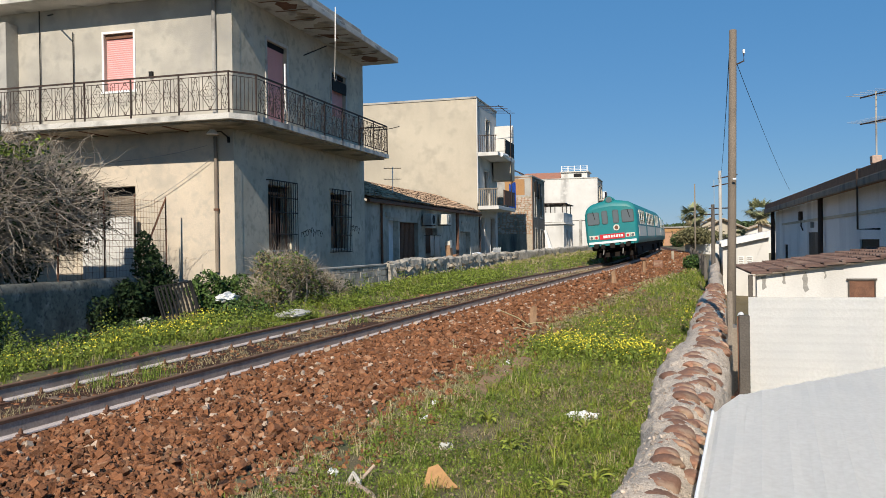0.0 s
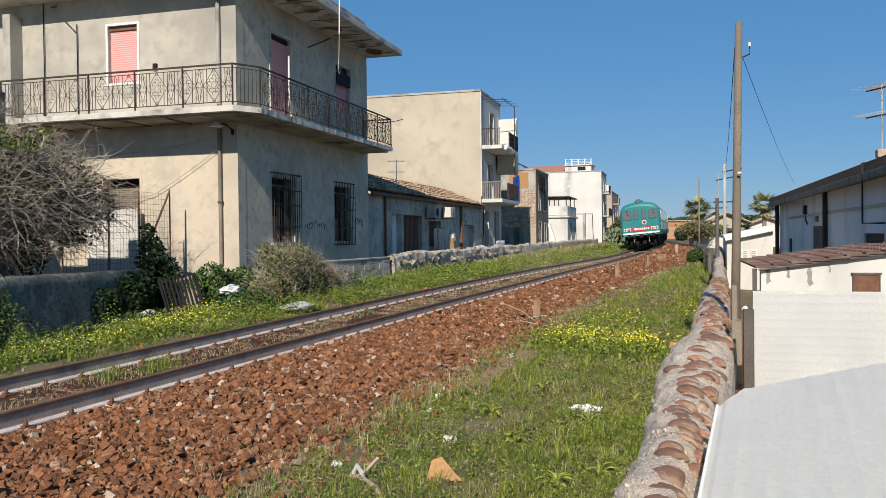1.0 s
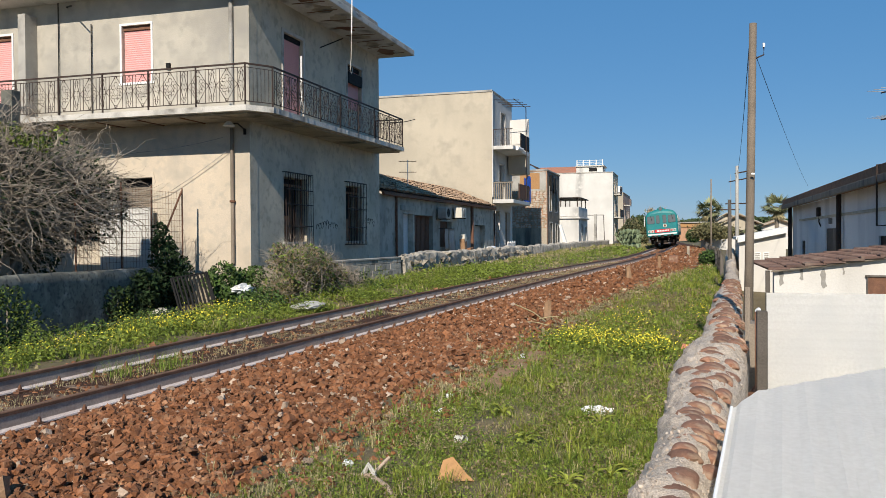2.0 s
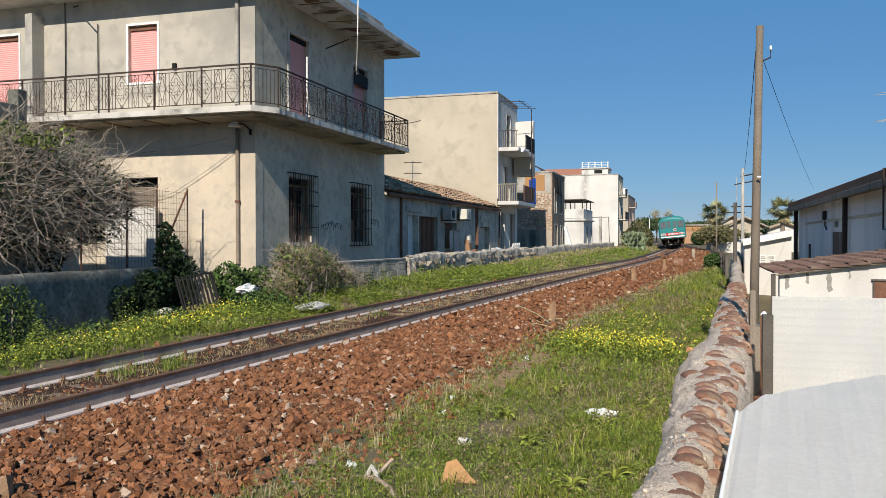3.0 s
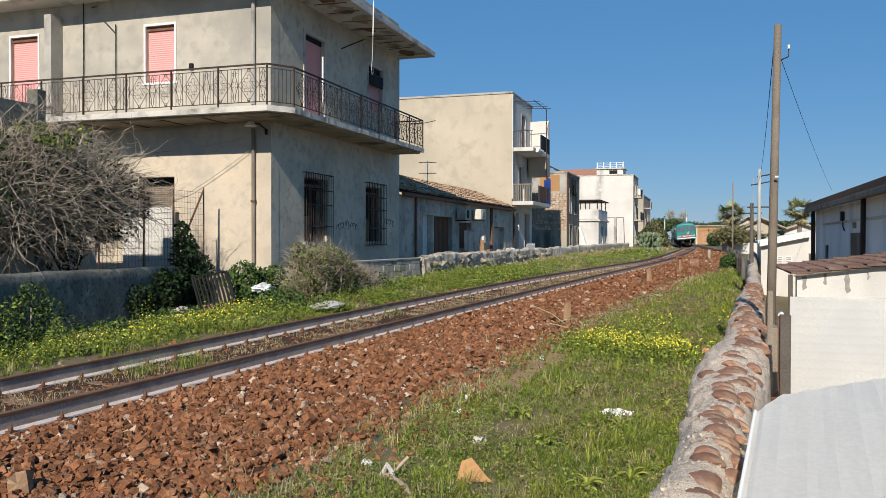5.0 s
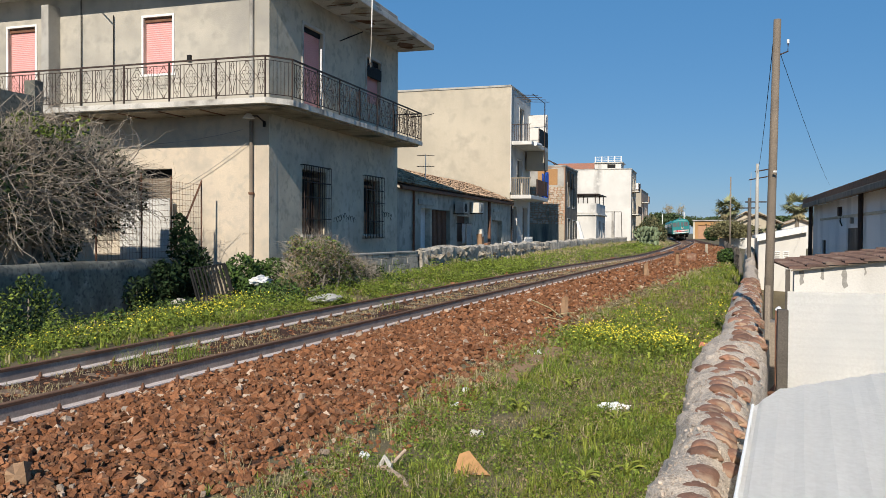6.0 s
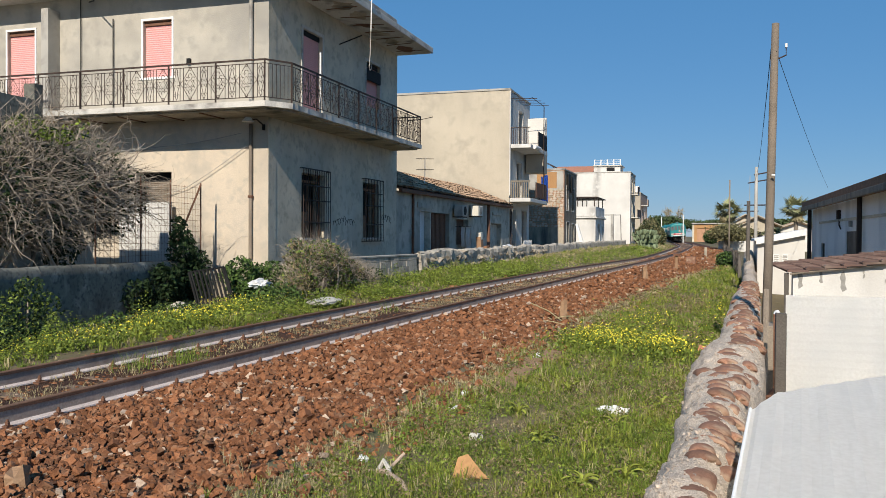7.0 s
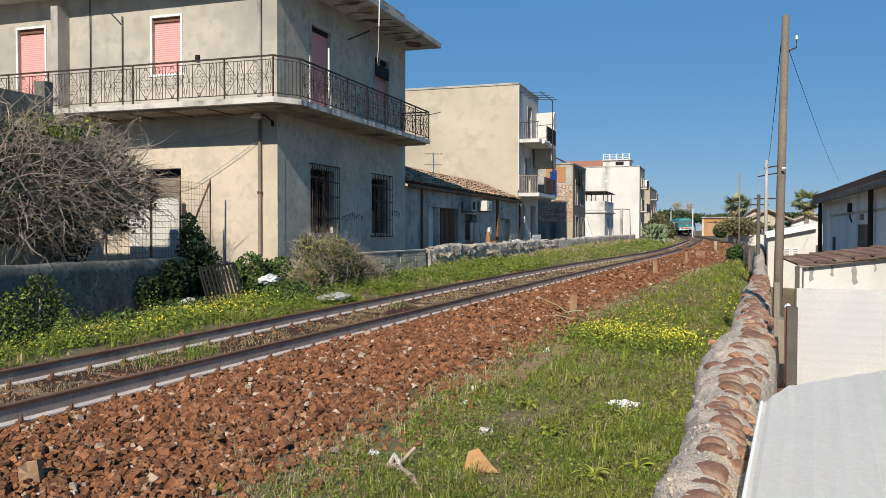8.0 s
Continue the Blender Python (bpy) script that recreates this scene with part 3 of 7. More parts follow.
    part("drainpipe", rod([(px, py, 1.0), (px, py, FLOOR1 - 0.36)], 0.05, 10), "wood_grey", h, "grey-brown drainpipe")
    part("drainpipe", rod([(px, py, FLOOR1), (px, py, EAVE)], 0.055, 10), "concrete", h)
    part("pipe_clip", rod([(px, py, 2.6), (px, py, 2.66)], 0.075, 10), "rust", h)
    for x, z1 in ((-17.0 + 0.15, EAVE), (-15.75, 7.6)):
        part("wall_pipe", rod([(x, HY - 0.05, FLOOR1), (x, HY - 0.05, z1)], 0.015, 6), "dark", h)
    part("wall_bracket", rod([(-16.6, HY, 8.15), (-15.75, HY - 0.8, 7.9)], 0.02, 6), "dark", h)
    part("wall_bracket", rod([(HX, 23.2, 7.55), (HX + 0.9, 22.9, 7.7)], 0.018, 6), "dark", h)
    part("wall_box", B((-13.35, -13.24, HY - 0.08, HY, 6.2, 6.36), bevel=0.01), "dark", h)
    return h


def neighbour_terrace():
    h = thing("terrace_house", "low grey house with a roof terrace parapet behind the shrub", "house")
    part("body", B((-18, -13.4, 8.5, 13.7, -0.3, 3.4), bevel=0.02), "plaster_blue", h)
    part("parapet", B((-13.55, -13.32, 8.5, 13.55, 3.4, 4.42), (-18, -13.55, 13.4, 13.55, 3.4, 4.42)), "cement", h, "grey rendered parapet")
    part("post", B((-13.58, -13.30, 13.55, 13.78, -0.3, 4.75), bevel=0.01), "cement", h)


neighbour_terrace()
HOUSE = corner_house()
railing("balcony_railing", "wrought-iron balcony railing of bars, diamonds and scrolls", [(-24, 17.59), (-10.25, 17.59), (-9.84, 18.2), (-9.84, 27.8), (HX + 0.02, 27.8)], FLOOR1 + 0.01, 1.02)


# ---- walls beside the line ----
def rough_wall(name, label, path, zs, base, thick, material, step=0.3, wobble=0.03, kind="structure", smooth=True):
    """A rough masonry wall along plan points with a top height at each; the top and the faces are uneven."""
    P = [Vector(p) for p in path]
    pts, tops, bases = [], [], []
    for a, b, z0, z1, g0, g1 in zip(P, P[1:], zs, zs[1:], base, base[1:]):
        n = max(1, int((b - a).length / step))
        for i in range(n):
            pts.append(a.lerp(b, i / n)), tops.append(z0 + (z1 - z0) * i / n), bases.append(g0 + (g1 - g0) * i / n)
    pts.append(P[-1]), tops.append(zs[-1]), bases.append(base[-1])
    v, rows = [], 7
    side = [(-0.5, 0.0), (-0.51, 0.14), (-0.49, 0.28), (-0.51, 0.42), (-0.5, 0.56), (-0.5, 0.7), (-0.5, 0.84), (-0.45, 0.95), (-0.2, 1.0)]
    sec = side + [(-o, h) for o, h in side[::-1]]
    for i, p in enumerate(pts):
        d = (pts[min(i + 1, len(pts) - 1)] - pts[max(i - 1, 0)]).normalized()
        nrm = Vector((-d.y, d.x))
        for o, h in sec:
            xy = p - nrm * o * thick
            at = Vector((xy.x, xy.y, bases[i] + (tops[i] - bases[i]) * h))
            q = noise.noise_vector(at * 1.3) * wobble * 1.4 + noise.noise_vector(at * 3.4) * wobble * 1.1 + noise.noise_vector(at * 7) * wobble * 0.5
            rag = wobble * 1.6 * (noise.noise(Vector((p.x, p.y, 3.0)) * 0.55) + 0.6 * noise.noise(Vector((p.x, p.y, 8.0)) * 1.9))
            v.append((at.x + q.x, at.y + q.y, at.z + q.z * (1.0 if h > 0.8 else 0.4) + rag * h))
    k = len(sec)
    f = [(r * k + i, r * k + i + 1, (r + 1) * k + i + 1, (r + 1) * k + i) for r in range(len(pts) - 1) for i in range(k - 1)]
    f += [(k * e + i, k * e + i + 1, k * e + k - 2 - i, k * e + k - 1 - i) for e in (0, len(pts) - 1) for i in range(k // 2 - 1)]
    ob = mesh_stuff(name, np.array(v), np.array(f), material, smooth=smooth)
    return tagged(ob, label, "wall", "", kind)


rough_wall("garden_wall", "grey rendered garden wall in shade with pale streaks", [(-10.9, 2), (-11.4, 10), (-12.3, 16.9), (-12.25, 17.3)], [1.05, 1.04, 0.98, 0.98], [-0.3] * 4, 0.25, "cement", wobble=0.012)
rough_wall("corner_wall", "short grey rendered wall beside the ivy", [(-12.2, 17.25), (-9.9, 19.4)], [0.75, 0.9], [-0.1, 0.0], 0.22, "old_wall", wobble=0.008)


def block_wall():
    w = thing("block_wall", "low wall of weathered concrete blocks beside the verge", "wall", kind="structure")
    a, b = Vector((-9.9, 19.4)), Vector((-9.5, 26.3))
    turn = math.degrees(math.atan2((b - a).y, (b - a).x))
    L = (b - a).length
    part("joint_core", B((0, L, -0.085, 0.085, -0.2, 0.94)), "concrete", w).matrix_local = pose(a.x, a.y, 0, 0, 0, turn)
    for r in range(6):
        x = -0.2 if r % 2 else 0.0
        while x < L:
            x0, x1 = max(x, 0), min(x + 0.395, L)
            if x1 - x0 > 0.06:
                o = part("block", B((x0 + 0.006, x1 - 0.006, -0.105 - RNG.uniform(0, 0.012), 0.105, -0.2 + r * 0.2 + 0.006, min(r * 0.2 - 0.006, 0.93 + 0.02 * x / L)), bevel=0.008), "wall_cap", w)
                o.matrix_local = pose(a.x, a.y, 0, 0, 0, turn)
            x += 0.4
    cap = part("cap", B((0, L, -0.13, 0.13, 0.94, 1.0), bevel=0.012), "concrete", w, "flat mortar cap")
    cap.matrix_local = pose(a.x, a.y, 0, 0, 0, turn)


block_wall()
STONE_WALL = rough_wall("stone_wall", "low crumbling rubble wall with plaster caps beside the line", [(-9.5, 26.5), (-9.5, 38), (-9.6, 49), (-9.2, 70), (-8.6, 92)], [1.07, 1.07, 1.08, 1.12, 1.2], [-0.15, -0.15, -0.1, 0.1, 0.3], 0.42, "rough_stone", step=0.13, wobble=0.06, smooth=False)


# ---- houses further along ----
def window_part(house, axis, pos, a0, a1, z0, z1, flip, shutter_mat="wood_grey"):
    """A recessed window with frame and shutter in a hole."""
    w = thing("window", "", "")
    w.parent = house
    d = pos - flip * 0.18
    lo, hi = sorted((d, d - flip * 0.04))
    part("pane", B((a0, a1, lo, hi, z0, z1)) if axis == "y" else B((lo, hi, a0, a1, z0, z1)), shutter_mat, w)
    surround("surround", w, axis, pos, a0, a1, z0, z1, w=0.08, flip=flip, proud=0.02)
    return w


def box_house(name, label, x0, x1, y0, y1, z0, z1, front, side, fh, sh, roof="concrete", t=0.35, parapet=0.12):
    """A plain block house: front faces -y, side faces +x, with holes in both."""
    h = thing(name, label, "house")
    part("front_wall", holed("y", y0, t, x0, x1, z0, z1, fh), front, h)
    part("side_wall", holed("x", x1 - t, t, y0 + t, y1, z0, z1, sh), side, h)
    part("back_wall", B((x0, x1 - t, y1 - t, y1, z0, z1)), side, h)
    part("far_wall", B((x0, x0 + t, y0 + t, y1 - t, z0, z1)), side, h)
    part("roof", B((x0 - 0.05, x1 + 0.05, y0 - 0.05, y1 + 0.05, z1, z1 + parapet), bevel=0.015), roof, h)
    part("inner_floor", B((x0 + t, x1 - t, y0 + t, y1 - t, (z0 + z1) / 2 - 0.1, (z0 + z1) / 2 + 0.1)), "dark", h)
    for a, b, c, d in fh:
        window_part(h, "y", y0, a, b, c, d, -1)
    for a, b, c, d in sh:
        window_part(h, "x", x1, a, b, c, d, 1)
    return h


def low_house():
    h = thing("low_house", "low grey-blue plastered house with a clay tile roof", "house")
    x1, y0, y1, top = -10.95, 28.2, 46.6, 3.3
    doors = [(30.95, 32.2, 0.6, 2.62), (32.35, 34.9, 0.6, 2.6), (42.4, 44.7, 0.6, 2.3), (36.0, 38.0, 1.2, 2.4)]
    part("side_wall", holed("x", x1 - 0.35, 0.35, y0, y1, -0.2, top, doors), "plaster_blue", h)
    part("gable_wall", B((-20, x1 - 0.35, y1 - 0.3, y1, -0.2, top)), "plaster_blue", h)
    part("far_wall", B((-20, -19.7, y0, y1 - 0.3, -0.2, top)), "plaster_blue", h)
    # one black sheet behind all openings, in place of interior darkness
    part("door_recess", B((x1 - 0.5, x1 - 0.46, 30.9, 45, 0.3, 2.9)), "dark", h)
    d = part("door", B((x1 - 0.3, x1 - 0.25, 31.3, 32.2, 0.6, 2.62)), "white_paint", h, "pale door left ajar")
    g = thing("iron_gate", "", "")
    g.parent = h
    for i in range(14):
        y = 32.4 + i * 0.178
        part("gate_slat", B((x1 - 0.2, x1 - 0.16, y, y + 0.12, 0.6, 2.58)), "rust", g)
    part("door", B((x1 - 0.3, x1 - 0.25, 43.3, 44.65, 0.6, 2.26)), "plaster_blue", h)
    part("board", B((x1 - 0.28, x1 - 0.25, 36.0, 38.0, 1.2, 2.4)), "rust", h)
    part("lintel", B((x1, x1 + 0.05, 30.6, 32.6, 2.75, 2.95)), "plaster_blue", h)
    part("lintel", B((x1, x1 + 0.05, 42.6, 44.5, 2.75, 2.9)), "plaster_blue", h)
    part("downpipe", rod([(x1 + 0.06, 30.0, -0.1), (x1 + 0.06, 30.0, 3.3)], 0.05, 8), "rust", h)
    part("downpipe", rod([(x1 + 0.06, 41.6, -0.1), (x1 + 0.06, 41.6, 3.3)], 0.09, 8), "rust", h)
    part("gutter", B((x1 + 0.1, x1 + 0.24, 28.3, 46.6, 3.24, 3.38), bevel=0.02), "rust", h)
    return h


LOW = low_house()


def tile_roof(owner, x_eave, x_ridge, y0, y1, z_eave, z_ridge, material="roof_tile", w=0.20, length=0.42, split=None):
    """Rows of half-round clay tiles from eave to ridge; the nearest stretch as single tiles."""
    deck = part("roof_deck", B((0, 1, y0, y1, -0.09, -0.03)), "rust", owner)
    run, rise = x_ridge - x_eave, z_ridge - z_eave
    for v in deck.data.vertices:
        s = v.co.x
        v.co.x, v.co.z = x_eave + s * run, z_eave + s * rise + v.co.z
    L = math.hypot(run, rise)
    rows, cols = max(1, int(L / length)), int((y1 - y0) / w)
    seg = 5
    prof = [(math.cos(math.pi * i / seg) * w * 0.55, math.sin(math.pi * i / seg) * w * 0.42) for i in range(seg + 1)]
    V, F = [], []
    e = Vector((run, 0, rise)) / L
    up = Vector((-rise, 0, run)) / L * (1 if run > 0 else -1)
    for r in range(rows):
        for c in range(cols):
            j = RNG.normal(0, 0.012, 3)
            b = len(V)
            for s, tap in ((r * length + j[0], 1.0), ((r + 1.12) * length + j[0], 0.82)):
                for a, hh in prof:
                    q = Vector((x_eave, y0 + (c + 0.5) * w + a * tap + j[1], z_eave)) + e * s + up * (hh * tap + (0.035 if tap == 1 else 0.0) + j[2])
                    V.append(q[:])
            k = seg + 1
            F += [(b + i, b + i + 1, b + k + i + 1, b + k + i) for i in range(seg)]
    return mesh_stuff("roof_tiles", np.array(V), np.array(F), material, parent=owner, label="weathered clay tiles")


tile_roof(LOW, -10.72, -13.6, 28.25, 46.5, 3.40, 4.55)


def tall_house():
    x1, y0, y1 = -11.0, 46.7, 52.4
    sh = [(49.2, 50.4, 7.1, 9.3), (48.6, 50.0, 4.0, 6.1), (47.6, 48.6, 0.8, 3.2), (50.2, 51.6, 0.8, 3.2)]
    h = box_house("tall_house", "three-storey house with a blank cream wall and balconies", -21, x1, y0, y1, 0.0, 10.15, "plaster_cream", "whitewash", [], sh)
    for z in (3.85, 7.0):
        s = part("balcony", B((x1, x1 + 1.25, y0 + 0.15, y1 - 0.3, z - 0.22, z), bevel=0.02), "whitewash", h)
    part("balcony_end", B((x1, x1 + 1.2, y1 - 0.5, y1 - 0.3, 7.0, 9.2)), "whitewash", h)
    part("balcony_box", B((x1 + 0.1, x1 + 1.25, y1 - 1.6, y1 - 0.4, 5.6, 6.78), bevel=0.02), "plaster_cream", h)
    part("corner_post", B((x1 + 0.0, x1 + 0.06, y0 + 0.02, y0 + 0.2, 4.0, 10.2)), "whitewash", h)
    for i in range(9):
        part("baluster", B((x1 + 0.06 + i * 0.13, x1 + 0.12 + i * 0.13, y0 + 0.17, y0 + 0.23, 3.85, 4.8)), "rubble_dark", h)
    part("balustrade_top", B((x1 + 0.02, x1 + 1.2, y0 + 0.15, y0 + 0.25, 4.8, 4.88)), "rubble_dark", h)
    for i in range(9):
        part("baluster", B((x1 + 0.06 + i * 0.13, x1 + 0.085 + i * 0.13, y0 + 0.18, y0 + 0.205, 7.0, 7.95)), "iron", h)
    part("balustrade_top", B((x1 + 0.02, x1 + 1.2, y0 + 0.17, y0 + 0.21, 7.95, 7.99)), "iron", h)
    return h


TALL = tall_house()
railing("upper_railing", "dark balcony railing on the tall house", [(-9.8, 49.2), (-9.8, 52.1)], 7.0, 1.0, fancy=False)
railing("lower_railing", "dark balcony railing on the tall house", [(-9.8, 48.6), (-9.8, 52.1)], 3.87, 1.0, fancy=False)
# side wall takes rubble_dark: the shade on that face is in its colour
STONE_HOUSE = box_house("stone_house", "unfinished house of exposed rubble stone and brick", -17, -10.05, 60.5, 66.6, 0.2, 6.55, "brick", "rubble_dark", [], [(61.6, 62.5, 3.6, 5.4), (64.2, 65.2, 3.6, 5.4), (61.8, 62.9, 0.5, 2.7), (64.4, 65.4, 0.8, 2.6)])
SMALL_WHITE = box_house("small_white_house", "small whitewashed house with a roof terrace", -17.5, -9.95, 78, 85, 0.4, 3.45, "whitewash", "whitewash", [(-13.6, -12.6, 0.8, 2.7)], [(80, 81.2, 0.8, 2.8), (83, 84.2, 1.2, 2.6)])
WHITE = box_house("white_house", "tall white house with a railed roof terrace", -24, -9.0, 104, 111.5, 0.5, 9.6, "whitewash", "plaster_cream", [], [(106, 107.2, 4.2, 6.2), (109, 110.2, 4.2, 6.2), (106, 107.2, 7.2, 8.8), (109, 110.2, 7.2, 8.8), (106, 107.5, 1, 3.2), (109, 110.4, 1, 3.2)])
FAR_HOUSE = box_house("far_house", "pinkish plastered house with balconies", -20, -10.0, 134, 150, 0.6, 8.6, "plaster_cream", "rose_plaster", [], [(137, 138.4, 3.8, 6), (142, 143.4, 3.8, 6), (146, 147.4, 3.8, 6), (138, 139.4, 1, 3)])


# ---- right of the line ----
def shed():
    h = thing("shed", "long pale blue rendered shed with a brown eave", "shed")
    x0, y0, y1, top = 4.48, 15.6, 39.4, 2.88
    part("side_wall", holed("x", x0, 0.3, y0, y1, -1.0, top, [(28.1, 30.1, -1.0, 1.86), (35.3, 36.3, 0.2, 1.42), (20.2, 22.2, 0.9, 1.62)]), "pale_blue", h)
    part("end_wall", B((x0 + 0.3, 12, y1 - 0.3, y1, -1.0, top)), "pale_blue", h)
    part("near_wall", B((x0 + 0.3, 12, y0, y0 + 0.3, -1.0, top)), "pale_blue", h)
    part("door", B((x0 + 0.02, x0 + 0.06, 28.1, 30.1, -1.0, 1.86)), "wood_dark", h, "dark weathered door")
    part("vent", B((x0 + 0.05, x0 + 0.09, 35.3, 36.3, 0.2, 1.42)), "dark", h)
    part("vent", B((x0 + 0.05, x0 + 0.09, 20.2, 22.2, 0.9, 1.62)), "dark", h)
    part("band", B((x0 - 0.04, x0, y0, y1 - 2.6, 2.22, 2.30)), "plaster_grey", h)
    for y in (27.0, 39.25):
        part("downpipe", rod([(x0 - 0.12, y, -1.0), (x0 - 0.12, y, top + 0.05)], 0.075 if y < 30 else 0.09, 10), "iron", h)
    part("junction_box", B((x0 - 0.12, x0, 31.3, 31.6, 2.3, 2.62), bevel=0.02), "iron", h)
    part("cable", rod([(x0 - 0.03, 31.45, 2.3), (x0 - 0.05, 31.4, 2.1), (x0 - 0.02, 31.2, 1.95)], 0.025, 5), "iron", h)
    part("door_lamp", B((x0 - 0.1, x0, 28.9, 29.1, 2.0, 2.2), bevel=0.02), "concrete", h)
    part("eave_board", B((x0 - 0.42, x0, y0, y1 + 0.1, top + 0.0, top + 0.32), bevel=0.01), "wood_red", h)
    part("eave_soffit", B((x0 - 0.46, x0 - 0.36, y0, y1 + 0.1, top - 0.08, top + 0.1), bevel=0.02), "wood_grey", h)
    bm = bmesh.new()
    pts = [(x0 - 0.14, top + 0.32), (x0 - 0.14, top + 0.38), (12, top + 0.8), (12, top + 0.7)]
    roof = part("roof", prism(pts, "y", y0, y1 - 3), "dark_tile", h)
    ys = np.arange(y0, y1 - 3, 0.18)
    for y in ys:
        tube(bm, [(x0 - 0.16, y, top + 0.37), (x0 + 2.5, y, top + 0.51)], 0.05, 5)
    part("roof_ribs", bm, "dark_tile", roof)
    return h


SHED = shed()
BACK_WHITE = thing("white_outbuilding", "low white outbuilding with a sloping roof and two vents", "outbuilding")
part("front_wall", prism([(1.70, -1.0), (3.2, -1.0), (3.2, 1.825), (1.70, 1.52)], "y", 30.0, 30.25), "whitewash", BACK_WHITE)
part("left_wall", B((1.70, 1.92, 30.25, 32, -1.0, 1.52)), "whitewash", BACK_WHITE)
part("right_wall", B((2.98, 3.2, 30.25, 32, -1.0, 1.75)), "whitewash", BACK_WHITE)
part("roof", prism([(1.60, 1.505), (3.22, 1.835), (3.22, 1.93), (1.60, 1.60)], "y", 29.99, 32.2), "white_paint", BACK_WHITE)


def tile_hut():
    h = thing("tiled_hut", "low whitewashed hut with dark stains and a brown tile roof", "hut")
    bm = prism([(1.42, -1.0), (4.1, -1.0), (4.1, 1.41), (1.42, 1.05)], "y", 15.0, 15.25)
    part("front_wall", bm, "whitewash", h)
    part("left_wall", B((2.2, 2.4, 15.25, 18.6, -1.0, 1.1)), "whitewash", h)
    w = part("hatch", B((2.87, 3.25, 14.975, 14.998, 0.65, 0.95)), "rust", h, "rusty iron hatch")
    part("hatch_frame", B((2.85, 2.87, 14.96, 15.0, 0.62, 0.95), (3.25, 3.27, 14.96, 15.0, 0.62, 0.95), (2.83, 3.29, 14.95, 15.0, 0.95, 0.98)), "wood_dark", w)
    for x, z, s in ((1.53, 1.0, 1.2), (1.85, 1.02, 0.8), (2.19, 0.98, 1.3), (2.5, 1.08, 0.6)):
        pts = [(x + RNG.normal(0, 0.006) + s * u, z + s * v + RNG.normal(0, 0.008)) for u, v in ((-0.02, 0.06), (0.02, 0.07), (0.035, 0.0), (0.03, -0.08), (0.045, -0.14), (0.0, -0.18), (-0.03, -0.13), (-0.02, -0.05), (-0.035, 0.0))]
        part("mould_streak", prism(pts, "y", 14.997, 15.0), "mould", h, "dark mould streak")
    part("post", B((1.28, 1.35, 14.92, 14.99, -1.0, 1.05)), "wood_dark", h)
    return h


HUT = tile_hut()


def white_sheets():
    s = thing("white_fence_panel", "white ribbed sheet panel standing above the wall", "fence panel")
    bm = bmesh.new()
    n = 60
    rows = []
    for i in range(n + 1):
        z = -0.4 + 1.53 * i / n
        rows.append([bm.verts.new((x, 8.0 + 0.0005 * math.sin(i * 2.1) + (0.006 if x > 1 else 0), z)) for x in (0.70, 1.4, 2.2, 3.2)])
    for a, b in zip(rows, rows[1:]):
        for i in range(3):
            bm.faces.new((a[i], a[i + 1], b[i + 1], b[i]))
    bmesh.ops.solidify(bm, geom=bm.faces[:], thickness=0.03)
    part("sheet", bm, "sheet", s)
    part("post", B((0.60, 0.69, 7.75, 7.85, -0.6, 0.98), bevel=0.006), "wood_dark", s, "weathered grey post")
    part("post", B((3.1, 3.2, 8.06, 8.16, -0.6, 1.0)), "wood_grey", s)
    return s


white_sheets()


def pole(name, label, x, y, z0, z1, r, lean=(0, 0), material="wood_grey"):
    p = thing(name, label, "pole")
    part("shaft", rod([(x, y, z0), (x + lean[0] / 2, y + lean[1] / 2, (z0 + z1) / 2), (x + lean[0], y + lean[1], z1)], r, 12, r * 0.72), material, p, smooth=True)
    return p


pole("utility_pole", "weathered wooden utility pole behind the wall", 0.745, 11.4, -0.9, 4.42, 0.064, (0.085, 0), "wood_pole")


# ---- the train ----
def rounded(x0, x1, z0, z1, r):
    """Outline of a rectangle with rounded corners."""
    return [(cx + r * math.cos(radians(a + b)), cz + r * math.sin(radians(a + b))) for cx, cz, a in ((x1 - r, z1 - r, 0), (x0 + r, z1 - r, 90), (x0 + r, z0 + r, 180), (x1 - r, z0 + r, 270)) for b in (0, 30, 60, 90)]


